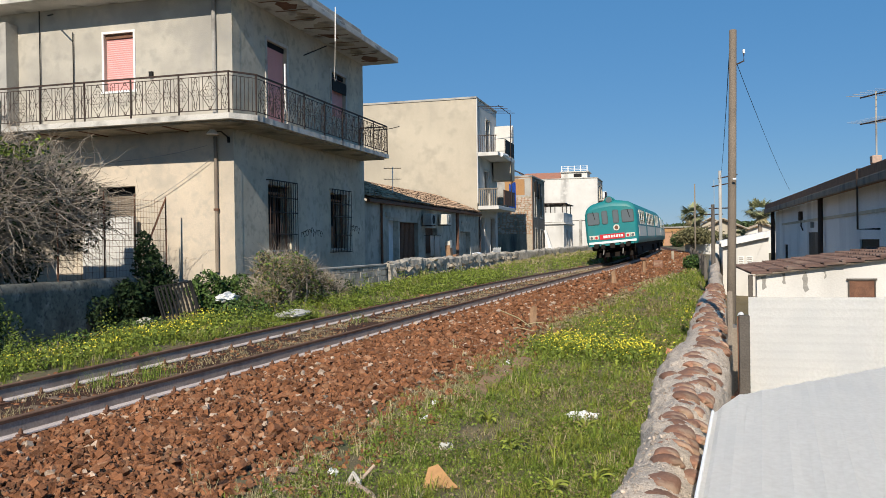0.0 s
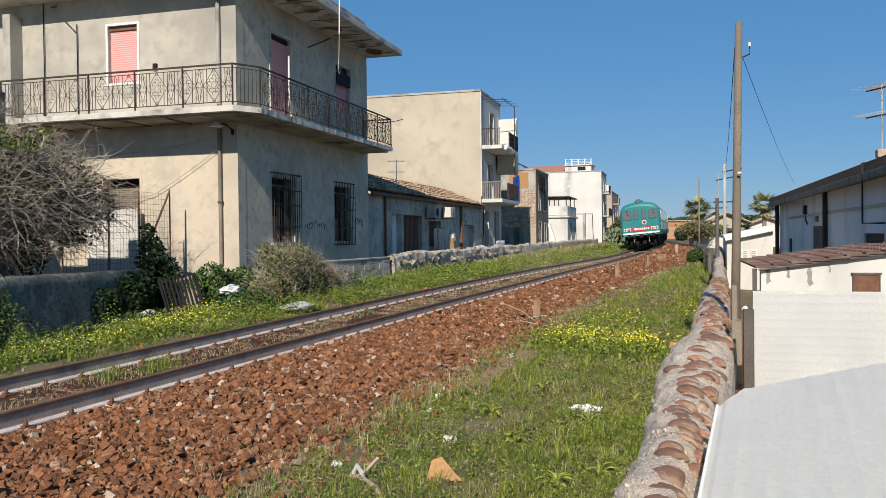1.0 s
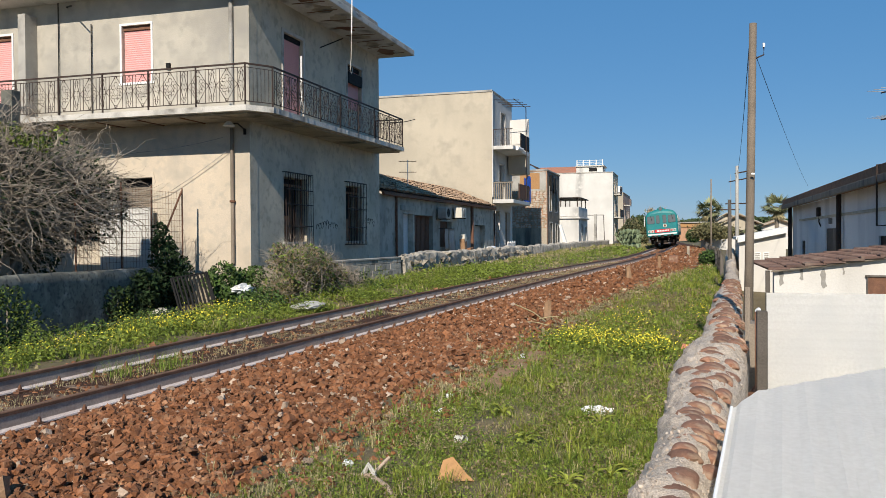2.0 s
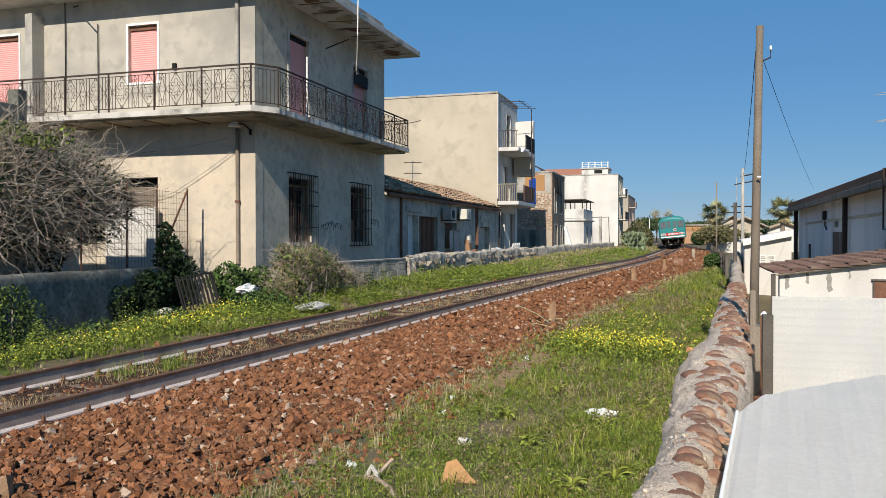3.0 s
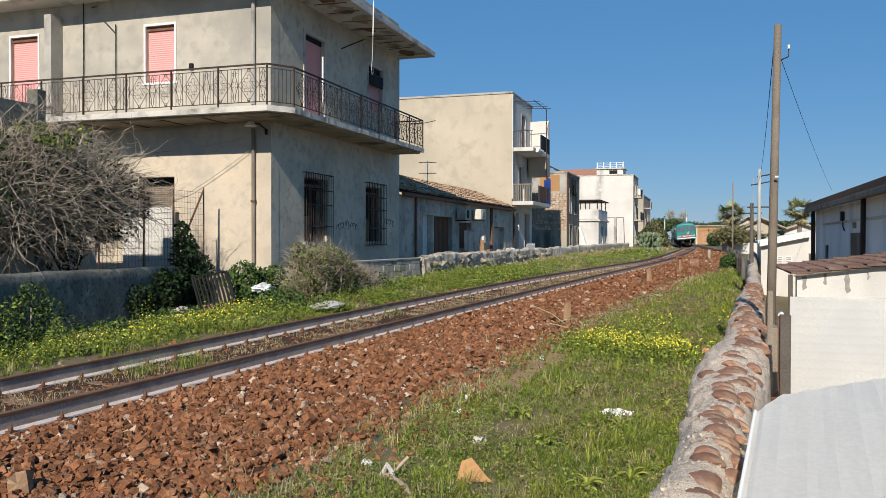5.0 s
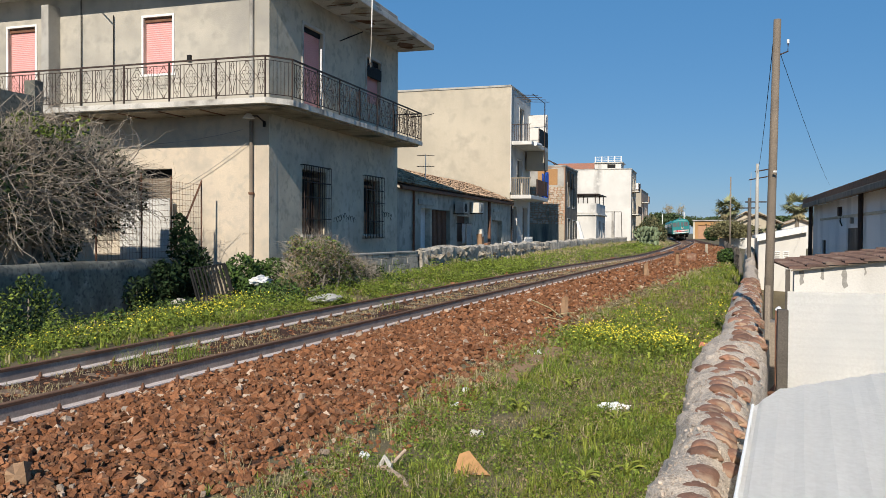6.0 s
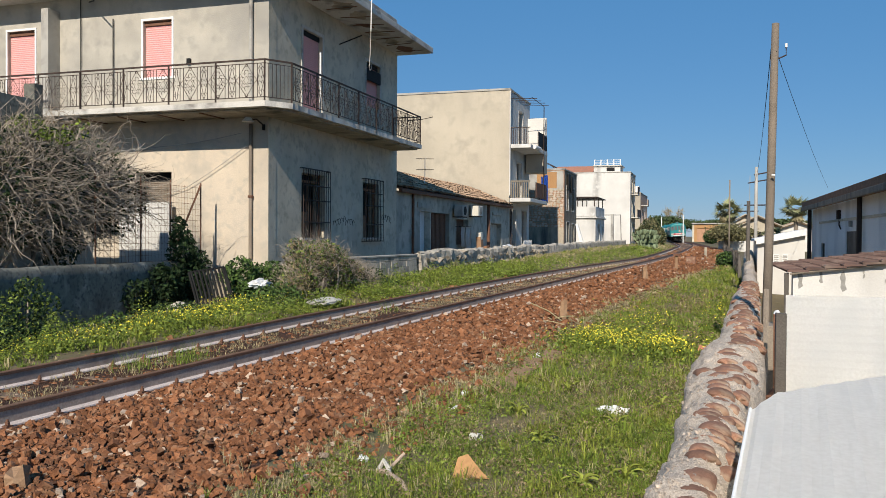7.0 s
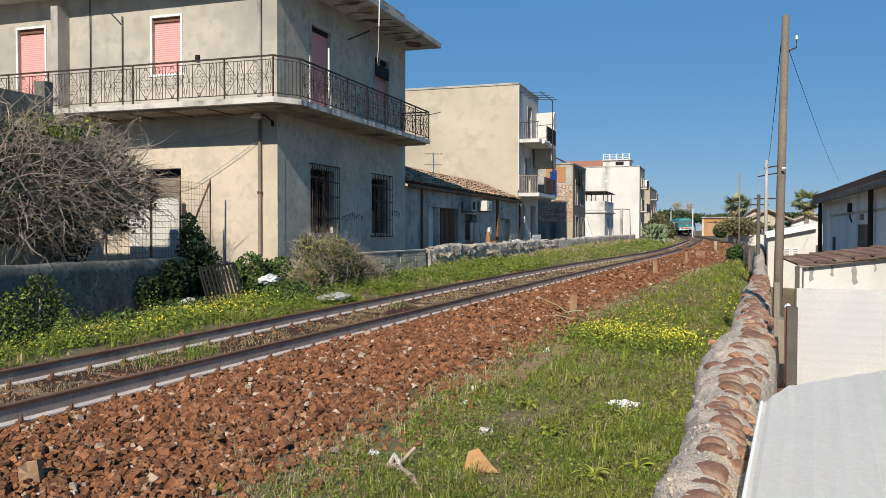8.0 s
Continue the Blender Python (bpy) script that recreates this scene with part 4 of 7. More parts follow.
def railcar():
    """A diesel railcar, 23.5 long; its rear end at y = 0, the body runs to +y; z = 0 at the rail tops."""
    L, hw = 23.2, 1.44
    c = thing("railcar", "green diesel railcar with cream lower band and red end panel", "train")
    side = [(-hw + 0.065, 0.995), (-hw + 0.06, 1.0), (-hw, 1.3), (-hw, 2.5), (-hw + 0.03, 2.8), (-hw + 0.1, 3.03), (-hw + 0.24, 3.21), (-hw + 0.45, 3.34), (-0.6, 3.43), (-0.3, 3.48), (0, 3.5)]
    outline = side + [(-x, z) for x, z in side[-2::-1]]
    bm = bmesh.new()
    curve = ((0.90, 0.0, 0.5), (0.93, 0.025, 0.36), (0.965, 0.07, 0.2), (0.99, 0.14, 0.07), (1.0, 0.24, 0.0))
    stations = [(s, d, k) for s, d, k in curve] + [(s, L - d, k) for s, d, k in curve[::-1]]
    rings = [[(x * s, y, z - max(0, z - 2.8) * k) for x, z in outline] for s, y, k in stations]
    verts = [[bm.verts.new(p) for p in ring] for ring in rings]
    for p, q in zip(verts, verts[1:]):
        for i in range(len(p)):
            j = (i + 1) % len(p)
            bm.faces.new((p[i], p[j], q[j], q[i]))
    for ring in (rings[0], rings[-1]):
        bm.faces.new([bm.verts.new(p) for p in ring])
    bmesh.ops.recalc_face_normals(bm, faces=bm.faces[:])
    body = part("body", bm, "green_paint", c, "turquoise-green painted body", smooth=True)
    part("side_band", B((-hw - 0.012, -hw + 0.02, 0.5, L - 0.5, 1.35, 1.95), (hw - 0.02, hw + 0.012, 0.5, L - 0.5, 1.35, 1.95)), "cream_paint", body, "pale band along the side")
    for sgn, y in ((-1, 0.0), (1, L)):
        def at(x0, x1, z0, z1, d=0.03, e=0.0):
            lo, hi = sorted((y + sgn * (0.0 + e), y + sgn * (d + e)))
            return (x0, x1, lo, hi, z0, z1)
        part("bumper_band", B(at(-1.3, 1.3, 1.12, 1.24, 0.05)), "white_paint", body, "white bumper band")
        part("red_panel", B(at(-0.68, 0.68, 1.34, 1.63)), "red_paint", body, "red end panel")
        for i, x in enumerate(np.linspace(-0.48, 0.5, 8)):
            part("number_bar", B(at(x, x + (0.09 if i else 0.14), 1.42, 1.56, 0.006, 0.03)), "white_paint", body)
        for x in (-1.12, -0.86, 0.86, 1.12):
            o = part("lamp_housing", B(at(x - 0.12, x + 0.12, 1.38, 1.6, 0.03)), "cream_paint", body)
            part("headlight", rod([(x, y + sgn * 0.03, 1.48), (x, y + sgn * 0.06, 1.48)], 0.075, 10), "red_paint" if abs(x) < 1 else "glass", o)
        for x, w in ((-0.94, 0.30), (0.94, 0.30), (-0.31, 0.13), (0.29, 0.13)):
            z0, z1 = (2.22, 2.85) if w > 0.2 else (2.22, 2.9)
            wd = part("end_window", prism(rounded(x - w - 0.035, x + w + 0.035, z0 - 0.035, z1 + 0.035, 0.1), "y", *sorted((y, y + sgn * 0.025))), "frame_grey", body, "rounded grey window frame")
            part("window_pane", prism(rounded(x - w, x + w, z0, z1, 0.07), "y", *sorted((y + sgn * 0.025, y + sgn * 0.035))), "glass", wd)
            if w > 0.2:
                part("wiper", rod([(x, y + sgn * 0.05, z1 + 0.06), (x + 0.1, y + sgn * 0.05, z0 + 0.25)], 0.014, 5), "under", wd)
        bm = bmesh.new()
        tube(bm, [(0.28, y + sgn * 0.0, 1.95), (0.28, y + sgn * 0.035, 1.95)], 0.17, 16)
        em = part("emblem", bm, "cream_paint", body, "round pale badge")
        part("emblem_centre", rod([(0.28, y + sgn * 0.035, 1.95), (0.28, y + sgn * 0.045, 1.95)], 0.11, 12), "rust", em)
        part("roof_lamp", rod([(-0.35, y - sgn * 0.25, 3.40), (-0.2, y - sgn * 0.2, 3.58), (0.2, y - sgn * 0.2, 3.58), (0.35, y - sgn * 0.25, 3.40)], 0.05, 8), "green_paint", body)
        lamp = part("roof_lamp", rod([(0, y - sgn * 0.32, 3.52), (0, y - sgn * 0.06, 3.52)], 0.2, 16), "green_paint", body, "round roof headlight")
        part("lamp_glass", rod([(0, y - sgn * 0.06, 3.52), (0, y - sgn * 0.04, 3.52)], 0.16, 16), "glass", lamp)
        part("coupling", B(at(-0.12, 0.12, 0.85, 1.1, 0.35), at(-0.62, -0.42, 0.85, 1.05, 0.3), at(0.42, 0.62, 0.85, 1.05, 0.3)), "under", c)
        for x in (-0.86, 0.86):
            part("buffer", rod([(x, y, 1.0), (x, y + sgn * 0.45, 1.0), (x, y + sgn * 0.46, 1.0), (x, y + sgn * 0.5, 1.0)], 0.14, 10), "under", c)
        for x in (-0.55, 0.5):
            part("hose", rod([(x, y + sgn * 0.05, 1.1), (x + 0.05, y + sgn * 0.16, 0.75), (x, y + sgn * 0.1, 0.5)], 0.025, 6), "concrete", c)
        part("ladder_rail", rod([(1.2, y + sgn * 0.06, 0.5), (1.2, y + sgn * 0.08, 1.1)], 0.02, 6), "under", c)
        part("snow_guard", B(at(-1.0, 1.0, 0.35, 0.6, -0.3, -0.5)), "under", c)
    for sx in (-1, 1):
        for i in range(13):
            yy = 2.2 + i * 1.5
            if i in (3, 9):
                part("side_door", B((sx * hw - 0.02, sx * hw + 0.02, yy - 0.5, yy + 0.5, 1.25, 3.0)), "green_paint", body)
                continue
            w = part("side_window", B((sx * hw - 0.025, sx * hw + 0.025, yy - 0.55, yy + 0.55, 2.05, 2.85)), "cream_paint", body)
            part("window_pane", B((sx * hw - 0.032, sx * hw + 0.032, yy - 0.48, yy + 0.48, 2.12, 2.78)), "glass", w)
    part("underframe", B((-1.2, 1.2, 0.4, L - 0.4, 0.75, 1.02), (-1.1, 1.1, 7, 16, 0.35, 0.75)), "under", c)
    for yb in (3.6, L - 3.6):
        b = part("bogie", B((-1.15, -0.95, yb - 1.9, yb + 1.9, 0.3, 0.72), (0.95, 1.15, yb - 1.9, yb + 1.9, 0.3, 0.72), (-0.95, 0.95, yb - 0.3, yb + 0.3, 0.4, 0.7)), "under", c)
        for dy in (-1.25, 1.25):
            for x in (-0.75, 0.75):
                part("wheel", rod([(x - 0.07, yb + dy, 0.46), (x + 0.07, yb + dy, 0.46)], 0.46, 20), "rail_rust", b)
    for i in range(5):
        part("roof_vent", B((-0.25, 0.25, 3 + i * 4, 3.7 + i * 4, 3.46, 3.58), bevel=0.02), "green_paint", body)
    return c


CAR = railcar()
CAR_AHEAD = copy_thing(CAR, pose(0, 0, 0))


def along(s0):
    """Pose of a railcar whose rear end stands s0 metres down the line."""
    yb, yf = s0 + 3.6, s0 + 19.6
    a = Vector((float(line_x(yb)), yb, float(line_z(yb))))
    b = Vector((float(line_x(yf)), yf, float(line_z(yf))))
    d = (b - a).normalized()
    rear = a - d * 3.6
    return pose(rear.x, rear.y, rear.z, math.degrees(math.asin(d.z)), -float(cant(s0 + 8)) * 0.95, -math.degrees(math.atan2(d.x, d.y)))


def motions():
    """The train runs away down the line at an even pace."""
    for car, ahead in ((CAR, 0.0), (CAR_AHEAD, 24.1)):
        walk(car, [(i * 0.5, along(46 + 16 * i * 0.5 + ahead)) for i in range(17)])



# ---- scattered pieces ----
def blades(x, y, z, h, w, lean=0.75):
    """Arrays of bent grass blades standing at x, y, z."""
    n = len(x)
    a, b = RNG.uniform(0, 2 * np.pi, n), RNG.uniform(0, 2 * np.pi, n)
    k = RNG.uniform(0.2, 1.0, n) * lean * h
    side = np.stack([np.cos(a), np.sin(a), np.zeros(n)], 1) * (w / 2)[:, None]
    tip = np.stack([np.cos(b) * k, np.sin(b) * k, h * 1.0], 1)
    mid = np.stack([np.cos(b) * k * 0.3, np.sin(b) * k * 0.3, h * 0.55], 1)
    p = np.stack([x, y, z], 1)
    V = np.stack([p - side, p + side, p + mid - side * 0.8, p + mid + side * 0.8, p + tip], 1).reshape(-1, 3)
    o = (np.arange(n) * 5)[:, None, None]
    F = (np.array([[0, 1, 3], [0, 3, 2], [2, 3, 4]])[None] + o).reshape(-1, 3)
    return V, F


def leaf_quads(c, size, flat=0.0):
    """Arrays of small pointed leaves round centres c."""
    n = len(c)
    d = RNG.normal(size=(n, 3))
    d[:, 2] *= 1 - flat
    d /= np.linalg.norm(d, axis=1)[:, None]
    e = np.cross(d, RNG.normal(size=(n, 3)))
    e /= np.linalg.norm(e, axis=1)[:, None]
    s = size if np.ndim(size) else np.full(n, size)
    s = (s * RNG.uniform(0.6, 1.3, n))[:, None]
    up = np.cross(d, e) * s * 0.18
    V = np.stack([c - d * s, c - e * s * 0.55 + up, c + d * s, c + e * s * 0.55 + up], 1).reshape(-1, 3)
    F = np.arange(4 * n).reshape(-1, 4)
    return V, F


def twig_tubes(starts, dirs, lengths, r, wander=0.35, droop=0.25, n=7):
    """Arrays of crooked thinning twigs."""
    m = len(starts)
    p = starts.copy()
    d = dirs / np.linalg.norm(dirs, axis=1)[:, None]
    rings = []
    for i in range(n):
        a = np.cross(d, np.array([0.3, 0.2, 1.0]))
        a /= np.linalg.norm(a, axis=1)[:, None] + 1e-9
        b = np.cross(d, a)
        q = (r * (1 - 0.75 * i / (n - 1)))[:, None] if np.ndim(r) else r * (1 - 0.75 * i / (n - 1))
        rings.append(np.stack([p + q * (math.cos(t) * a + math.sin(t) * b) for t in (0, 2.09, 4.19)], 1))
        p = p + d * (lengths / (n - 1))[:, None]
        d = d + RNG.normal(0, wander, (m, 3)) * 0.6
        d[:, 2] -= droop * i / n
        d /= np.linalg.norm(d, axis=1)[:, None]
    V = np.stack(rings, 1).reshape(-1, 3)
    F = []
    for i in range(n - 1):
        for k in range(3):
            F.append((i * 3 + k, i * 3 + (k + 1) % 3, (i + 1) * 3 + (k + 1) % 3, (i + 1) * 3 + k))
    F = (np.array(F)[None] + (np.arange(m) * n * 3)[:, None, None]).reshape(-1, 4)
    return V, F


def patch(x, y, s, seed=0.0):
    """Slow noise over the plan, 0 to 1."""
    return np.array([noise.noise(Vector((a * s, b * s, seed))) * 0.5 + 0.5 for a, b in zip(x, y)])


WALL_L = ([-1, 2, 3.9, 4.5, 5.3, 6.3, 7.1, 8.4, 9.9, 12.1, 13.5, 16.8, 20.8, 36], [-0.45, -0.29, -0.21, -0.17, -0.13, -0.13, -0.12, 0.0, 0.18, 0.27, 0.36, 0.53, 0.86, 1.45])
WALL_R = ([-1, 2, 3.67, 5.0, 5.8, 6.6, 7.3, 8.8, 10.2, 11.4, 16.1, 20.3, 36], [-0.13, 0.03, 0.12, 0.21, 0.28, 0.40, 0.47, 0.57, 0.63, 0.67, 0.97, 1.15, 1.75])


def arcs(x, y, z, h, w, turn, reach):
    """Arrays of grass blades that rise, arch over and droop towards their own side."""
    n = len(x)
    d = np.stack([np.cos(turn), np.sin(turn), np.zeros(n)], 1)
    e = np.stack([-np.sin(turn), np.cos(turn), np.zeros(n)], 1) * (w / 2)[:, None]
    p = np.stack([x, y, z], 1)
    up = np.array([0, 0, 1.0])
    rows = []
    for k, hh, ww in ((0.0, 0.0, 0.8), (0.18, 0.48, 1.0), (0.55, 0.88, 0.75)):
        c = p + d * (reach * k)[:, None] + up * (h * hh)[:, None]
        rows += [c - e * ww, c + e * ww]
    rows.append(p + d * reach[:, None] + up * (h * RNG.uniform(0.72, 1.05, n))[:, None])
    V = np.stack(rows, 1).reshape(-1, 3)
    F = (np.array([[0, 1, 3], [0, 3, 2], [2, 3, 5], [2, 5, 4], [4, 5, 6]])[None] + (np.arange(n) * 7)[:, None, None]).reshape(-1, 3)
    return V, F


def grass():
    lots = {"grass": [], "grass_deep": [], "straw": []}

    def put(kind, V, F):
        lots[kind].append((V, F))

    def tufts(x, y, count, h, w, kind):
        """Tufts of arching blades round the centres x, y; kind holds 0, 1 or 2 for each tuft."""
        size = np.exp(RNG.normal(0, 0.33, len(x)))
        spread = RNG.uniform(0.25, 1.1, len(x))
        hh, ss, kk = np.repeat(h * size, count), np.repeat(spread, count), np.repeat(kind, count)
        a = RNG.uniform(0, 2 * np.pi, len(hh))
        rr = np.abs(RNG.normal(0, 0.22, len(hh))) * hh
        xx, yy = np.repeat(x, count) + np.cos(a) * rr, np.repeat(y, count) + np.sin(a) * rr
        hb = hh * RNG.uniform(0.4, 1.15, len(hh))
        ww = w * RNG.uniform(0.6, 1.5, len(hh))
        turn = a + RNG.normal(0, 0.6, len(hh))
        reach = hb * ss * RNG.uniform(0.4, 1.3, len(hh))
        zz = ground_z(xx, yy) - 0.015
        for i, nm in enumerate(lots):
            k = kk == i
            if k.any():
                put(nm, *arcs(xx[k], yy[k], zz[k], hb[k], ww[k], turn[k], reach[k]))

    # the verge between ballast and rubble wall: a short carpet and tufts in patches
    for y0, y1, dens, lot, count, h, w in ((2.6, 7, 3000, 200, 15, 0.085, 0.0042), (7, 12, 1700, 120, 15, 0.10, 0.0056), (12, 22, 420, 60, 13, 0.12, 0.0085), (22, 45, 170, 24, 11, 0.15, 0.013), (45, 115, 40, 7, 10, 0.2, 0.028)):
        wide = 6.5
        n = int(dens * wide * (y1 - y0))
        y = RNG.uniform(y0, y1, n)
        x = line_x(y) + RNG.uniform(2.6, 2.6 + wide, n)
        off = x - line_x(y)
        edge = 4.0 + 0.9 * (patch(x, y, 0.5, 5) - 0.5) - np.interp(y, [5, 30, 60], [0.2, 0.0, -0.3])
        g = np.clip(0.6 * patch(x, y, 0.9) + 0.4 * patch(x, y, 2.7, 8), 0, 1)
        thin = np.clip((g - 0.30) / 0.2, 0.4, 1)
        keep = (x < np.interp(y, *WALL_L) - 0.02) & (RNG.uniform(0, 1, n) < np.clip((off - edge) / 0.7, 0.012, 1) * thin)
        x, y, g, off = x[keep], y[keep], g[keep], off[keep]
        V, F = blades(x, y, ground_z(x, y) - 0.015, h * RNG.uniform(0.25, 0.95, len(x)) * (0.4 + 1.1 * g), np.full(len(x), w) * RNG.uniform(0.7, 1.5, len(x)), lean=1.0)
        dry = RNG.uniform(0, 1, len(x)) < np.clip(0.75 - 0.45 * (off - 3.6), 0.22, 0.85)
        deep = ~dry & (RNG.uniform(0, 1, len(x)) < 0.4)
        tri = np.array([[0, 1, 3], [0, 3, 2], [2, 3, 4]])
        for nm, sel in (("straw", dry), ("grass_deep", deep), ("grass", ~dry & ~deep)):
            put(nm, V.reshape(-1, 5, 3)[sel].reshape(-1, 3), (tri[None] + (np.arange(sel.sum()) * 5)[:, None, None]).reshape(-1, 3))
        n = int(lot * wide * (y1 - y0))
        y = RNG.uniform(y0, y1, n)
        x = line_x(y) + RNG.uniform(2.6, 2.6 + wide, n)
        off = x - line_x(y)
        edge = 3.9 + 0.9 * (patch(x, y, 0.5, 5) - 0.5) - np.interp(y, [5, 30, 60], [0.2, 0.0, -0.3])
        g = 0.5 * patch(x, y, 0.8, 14) + 0.5 * patch(x, y, 2.2, 15)
        keep = (x < np.interp(y, *WALL_L) - 0.04) & (RNG.uniform(0, 1, n) < np.clip((off - edge) / 0.8, 0.01, 1) * np.clip((g - 0.36) / 0.22, 0.08, 1))
        x, y, g, off = x[keep], y[keep], g[keep], off[keep]
        hue = patch(x, y, 1.1, 17) + RNG.normal(0, 0.13, len(x))
        kind = np.where(hue > 0.52, 1, 0)
        kind = np.where(RNG.uniform(0, 1, len(x)) < np.clip(0.85 - 0.6 * (off - 3.6), 0.10, 0.9), 2, kind)
        tufts(x, y, count, h * (0.35 + 1.7 * np.clip(g - 0.15, 0, 1)), w, kind)
    # a dry fringe along the ballast edge
    for y0, y1, lot, h, w in ((3, 9, 150, 0.055, 0.0035), (9, 18, 75, 0.06, 0.005), (18, 40, 22, 0.08, 0.009)):
        n = int(lot * 1.3 * (y1 - y0))
        y = RNG.uniform(y0, y1, n)
        x = line_x(y) + 4.05 + 0.9 * (patch(np.zeros(n), y, 0.5, 5) - 0.5) + RNG.normal(0, 0.24, n)
        k = (patch(x, y, 1.3, 23) > 0.4) & (x < np.interp(y, *WALL_L) - 0.1)
        x, y = x[k], y[k]
        tufts(x, y, 13, np.full(len(x), h), w, np.where(RNG.uniform(0, 1, len(x)) < 0.75, 2, 0))
    # the bank on the far side of the line, taller towards the walls
    for y0, y1, lot, count, h, w in ((6, 14, 75, 15, 0.17, 0.006), (14, 30, 70, 14, 0.16, 0.009), (30, 60, 34, 12, 0.13, 0.013), (60, 112, 12, 11, 0.15, 0.022)):
        n = int(lot * 5.0 * (y1 - y0))
        y = RNG.uniform(y0, y1, n)
        x = line_x(y) - 1.02 - RNG.uniform(0, 5.0, n) * np.interp(y, [30, 60, 100], [1, 1.25, 1.3])
        low = np.interp(y, [2, 10, 17, 19.4, 26, 49, 70, 92, 120], [-9.5, -9.75, -9.9, -9.75, -9.25, -9.25, -8.9, -8.3, -8])
        g = 0.55 * patch(x, y, 0.7, 3) + 0.45 * patch(x, y, 2.0, 4)
        keep = (x > low) & (RNG.uniform(0, 1, n) < np.clip((g - 0.36) / 0.2, 0.1, 1))
        x, y, g, low = x[keep], y[keep], g[keep], low[keep]
        near = np.clip(1 - (x - low) / 1.2, 0, 1) * np.interp(y, [16, 20, 32, 48], [0.2, 1, 0.8, 0.2])
        hue = patch(x, y, 0.9, 19) + RNG.normal(0, 0.13, len(x))
        kind = np.where(hue > 0.5, 1, 0)
        kind = np.where(RNG.uniform(0, 1, len(x)) < np.interp(y, [8, 25, 45, 60], [0.10, 0.25, 0.55, 0.72]), 2, kind)
        low_rim = np.interp(line_x(y) - x, [1.0, 1.7], [0.45, 1])
        tufts(x, y, count, h * (0.15 + 1.7 * np.clip(g - 0.2, 0, 1)) * (1 + 0.9 * near) * low_rim, w, kind)
    # dry wisps and a few taller tufts between the rails
    n = 15000
    y = RNG.uniform(3, 45, n)
    x = line_x(y) + RNG.uniform(-0.7, 0.66, n)
    keep = patch(x, y, 1.6, 9) > 0.44
    x, y = x[keep], y[keep]
    put("straw", *blades(x, y, rail_z(y, 0) - 0.18, RNG.uniform(0.03, 0.11, len(x)), np.full(len(x), 0.005), lean=1.2))
    for cx, cy, m in ((-7.0, 9.9, 160), (-7.25, 9.2, 90), (-6.9, 17.5, 40)):
        x, y = RNG.normal(cx, 0.13, m), RNG.normal(cy, 0.22, m)
        put("grass_deep", *blades(x, y, rail_z(y, 0) - 0.18, RNG.uniform(0.1, 0.32, m), np.full(m, 0.006)))
    for nm, name, label in (("grass", "grass", "fresh green spring grass on the verges"), ("grass_deep", "deep_grass", "deep green grass tufts on the verges"), ("straw", "dry_grass", "dry straw-coloured grass stalks by the ballast")):
        base, V, F = 0, [], []
        for v, f in lots[nm]:
            V.append(v), F.append(f + base)
            base += len(v)
        mesh_stuff(name, np.concatenate(V), np.concatenate(F), nm, label=label, category="grass")


grass()


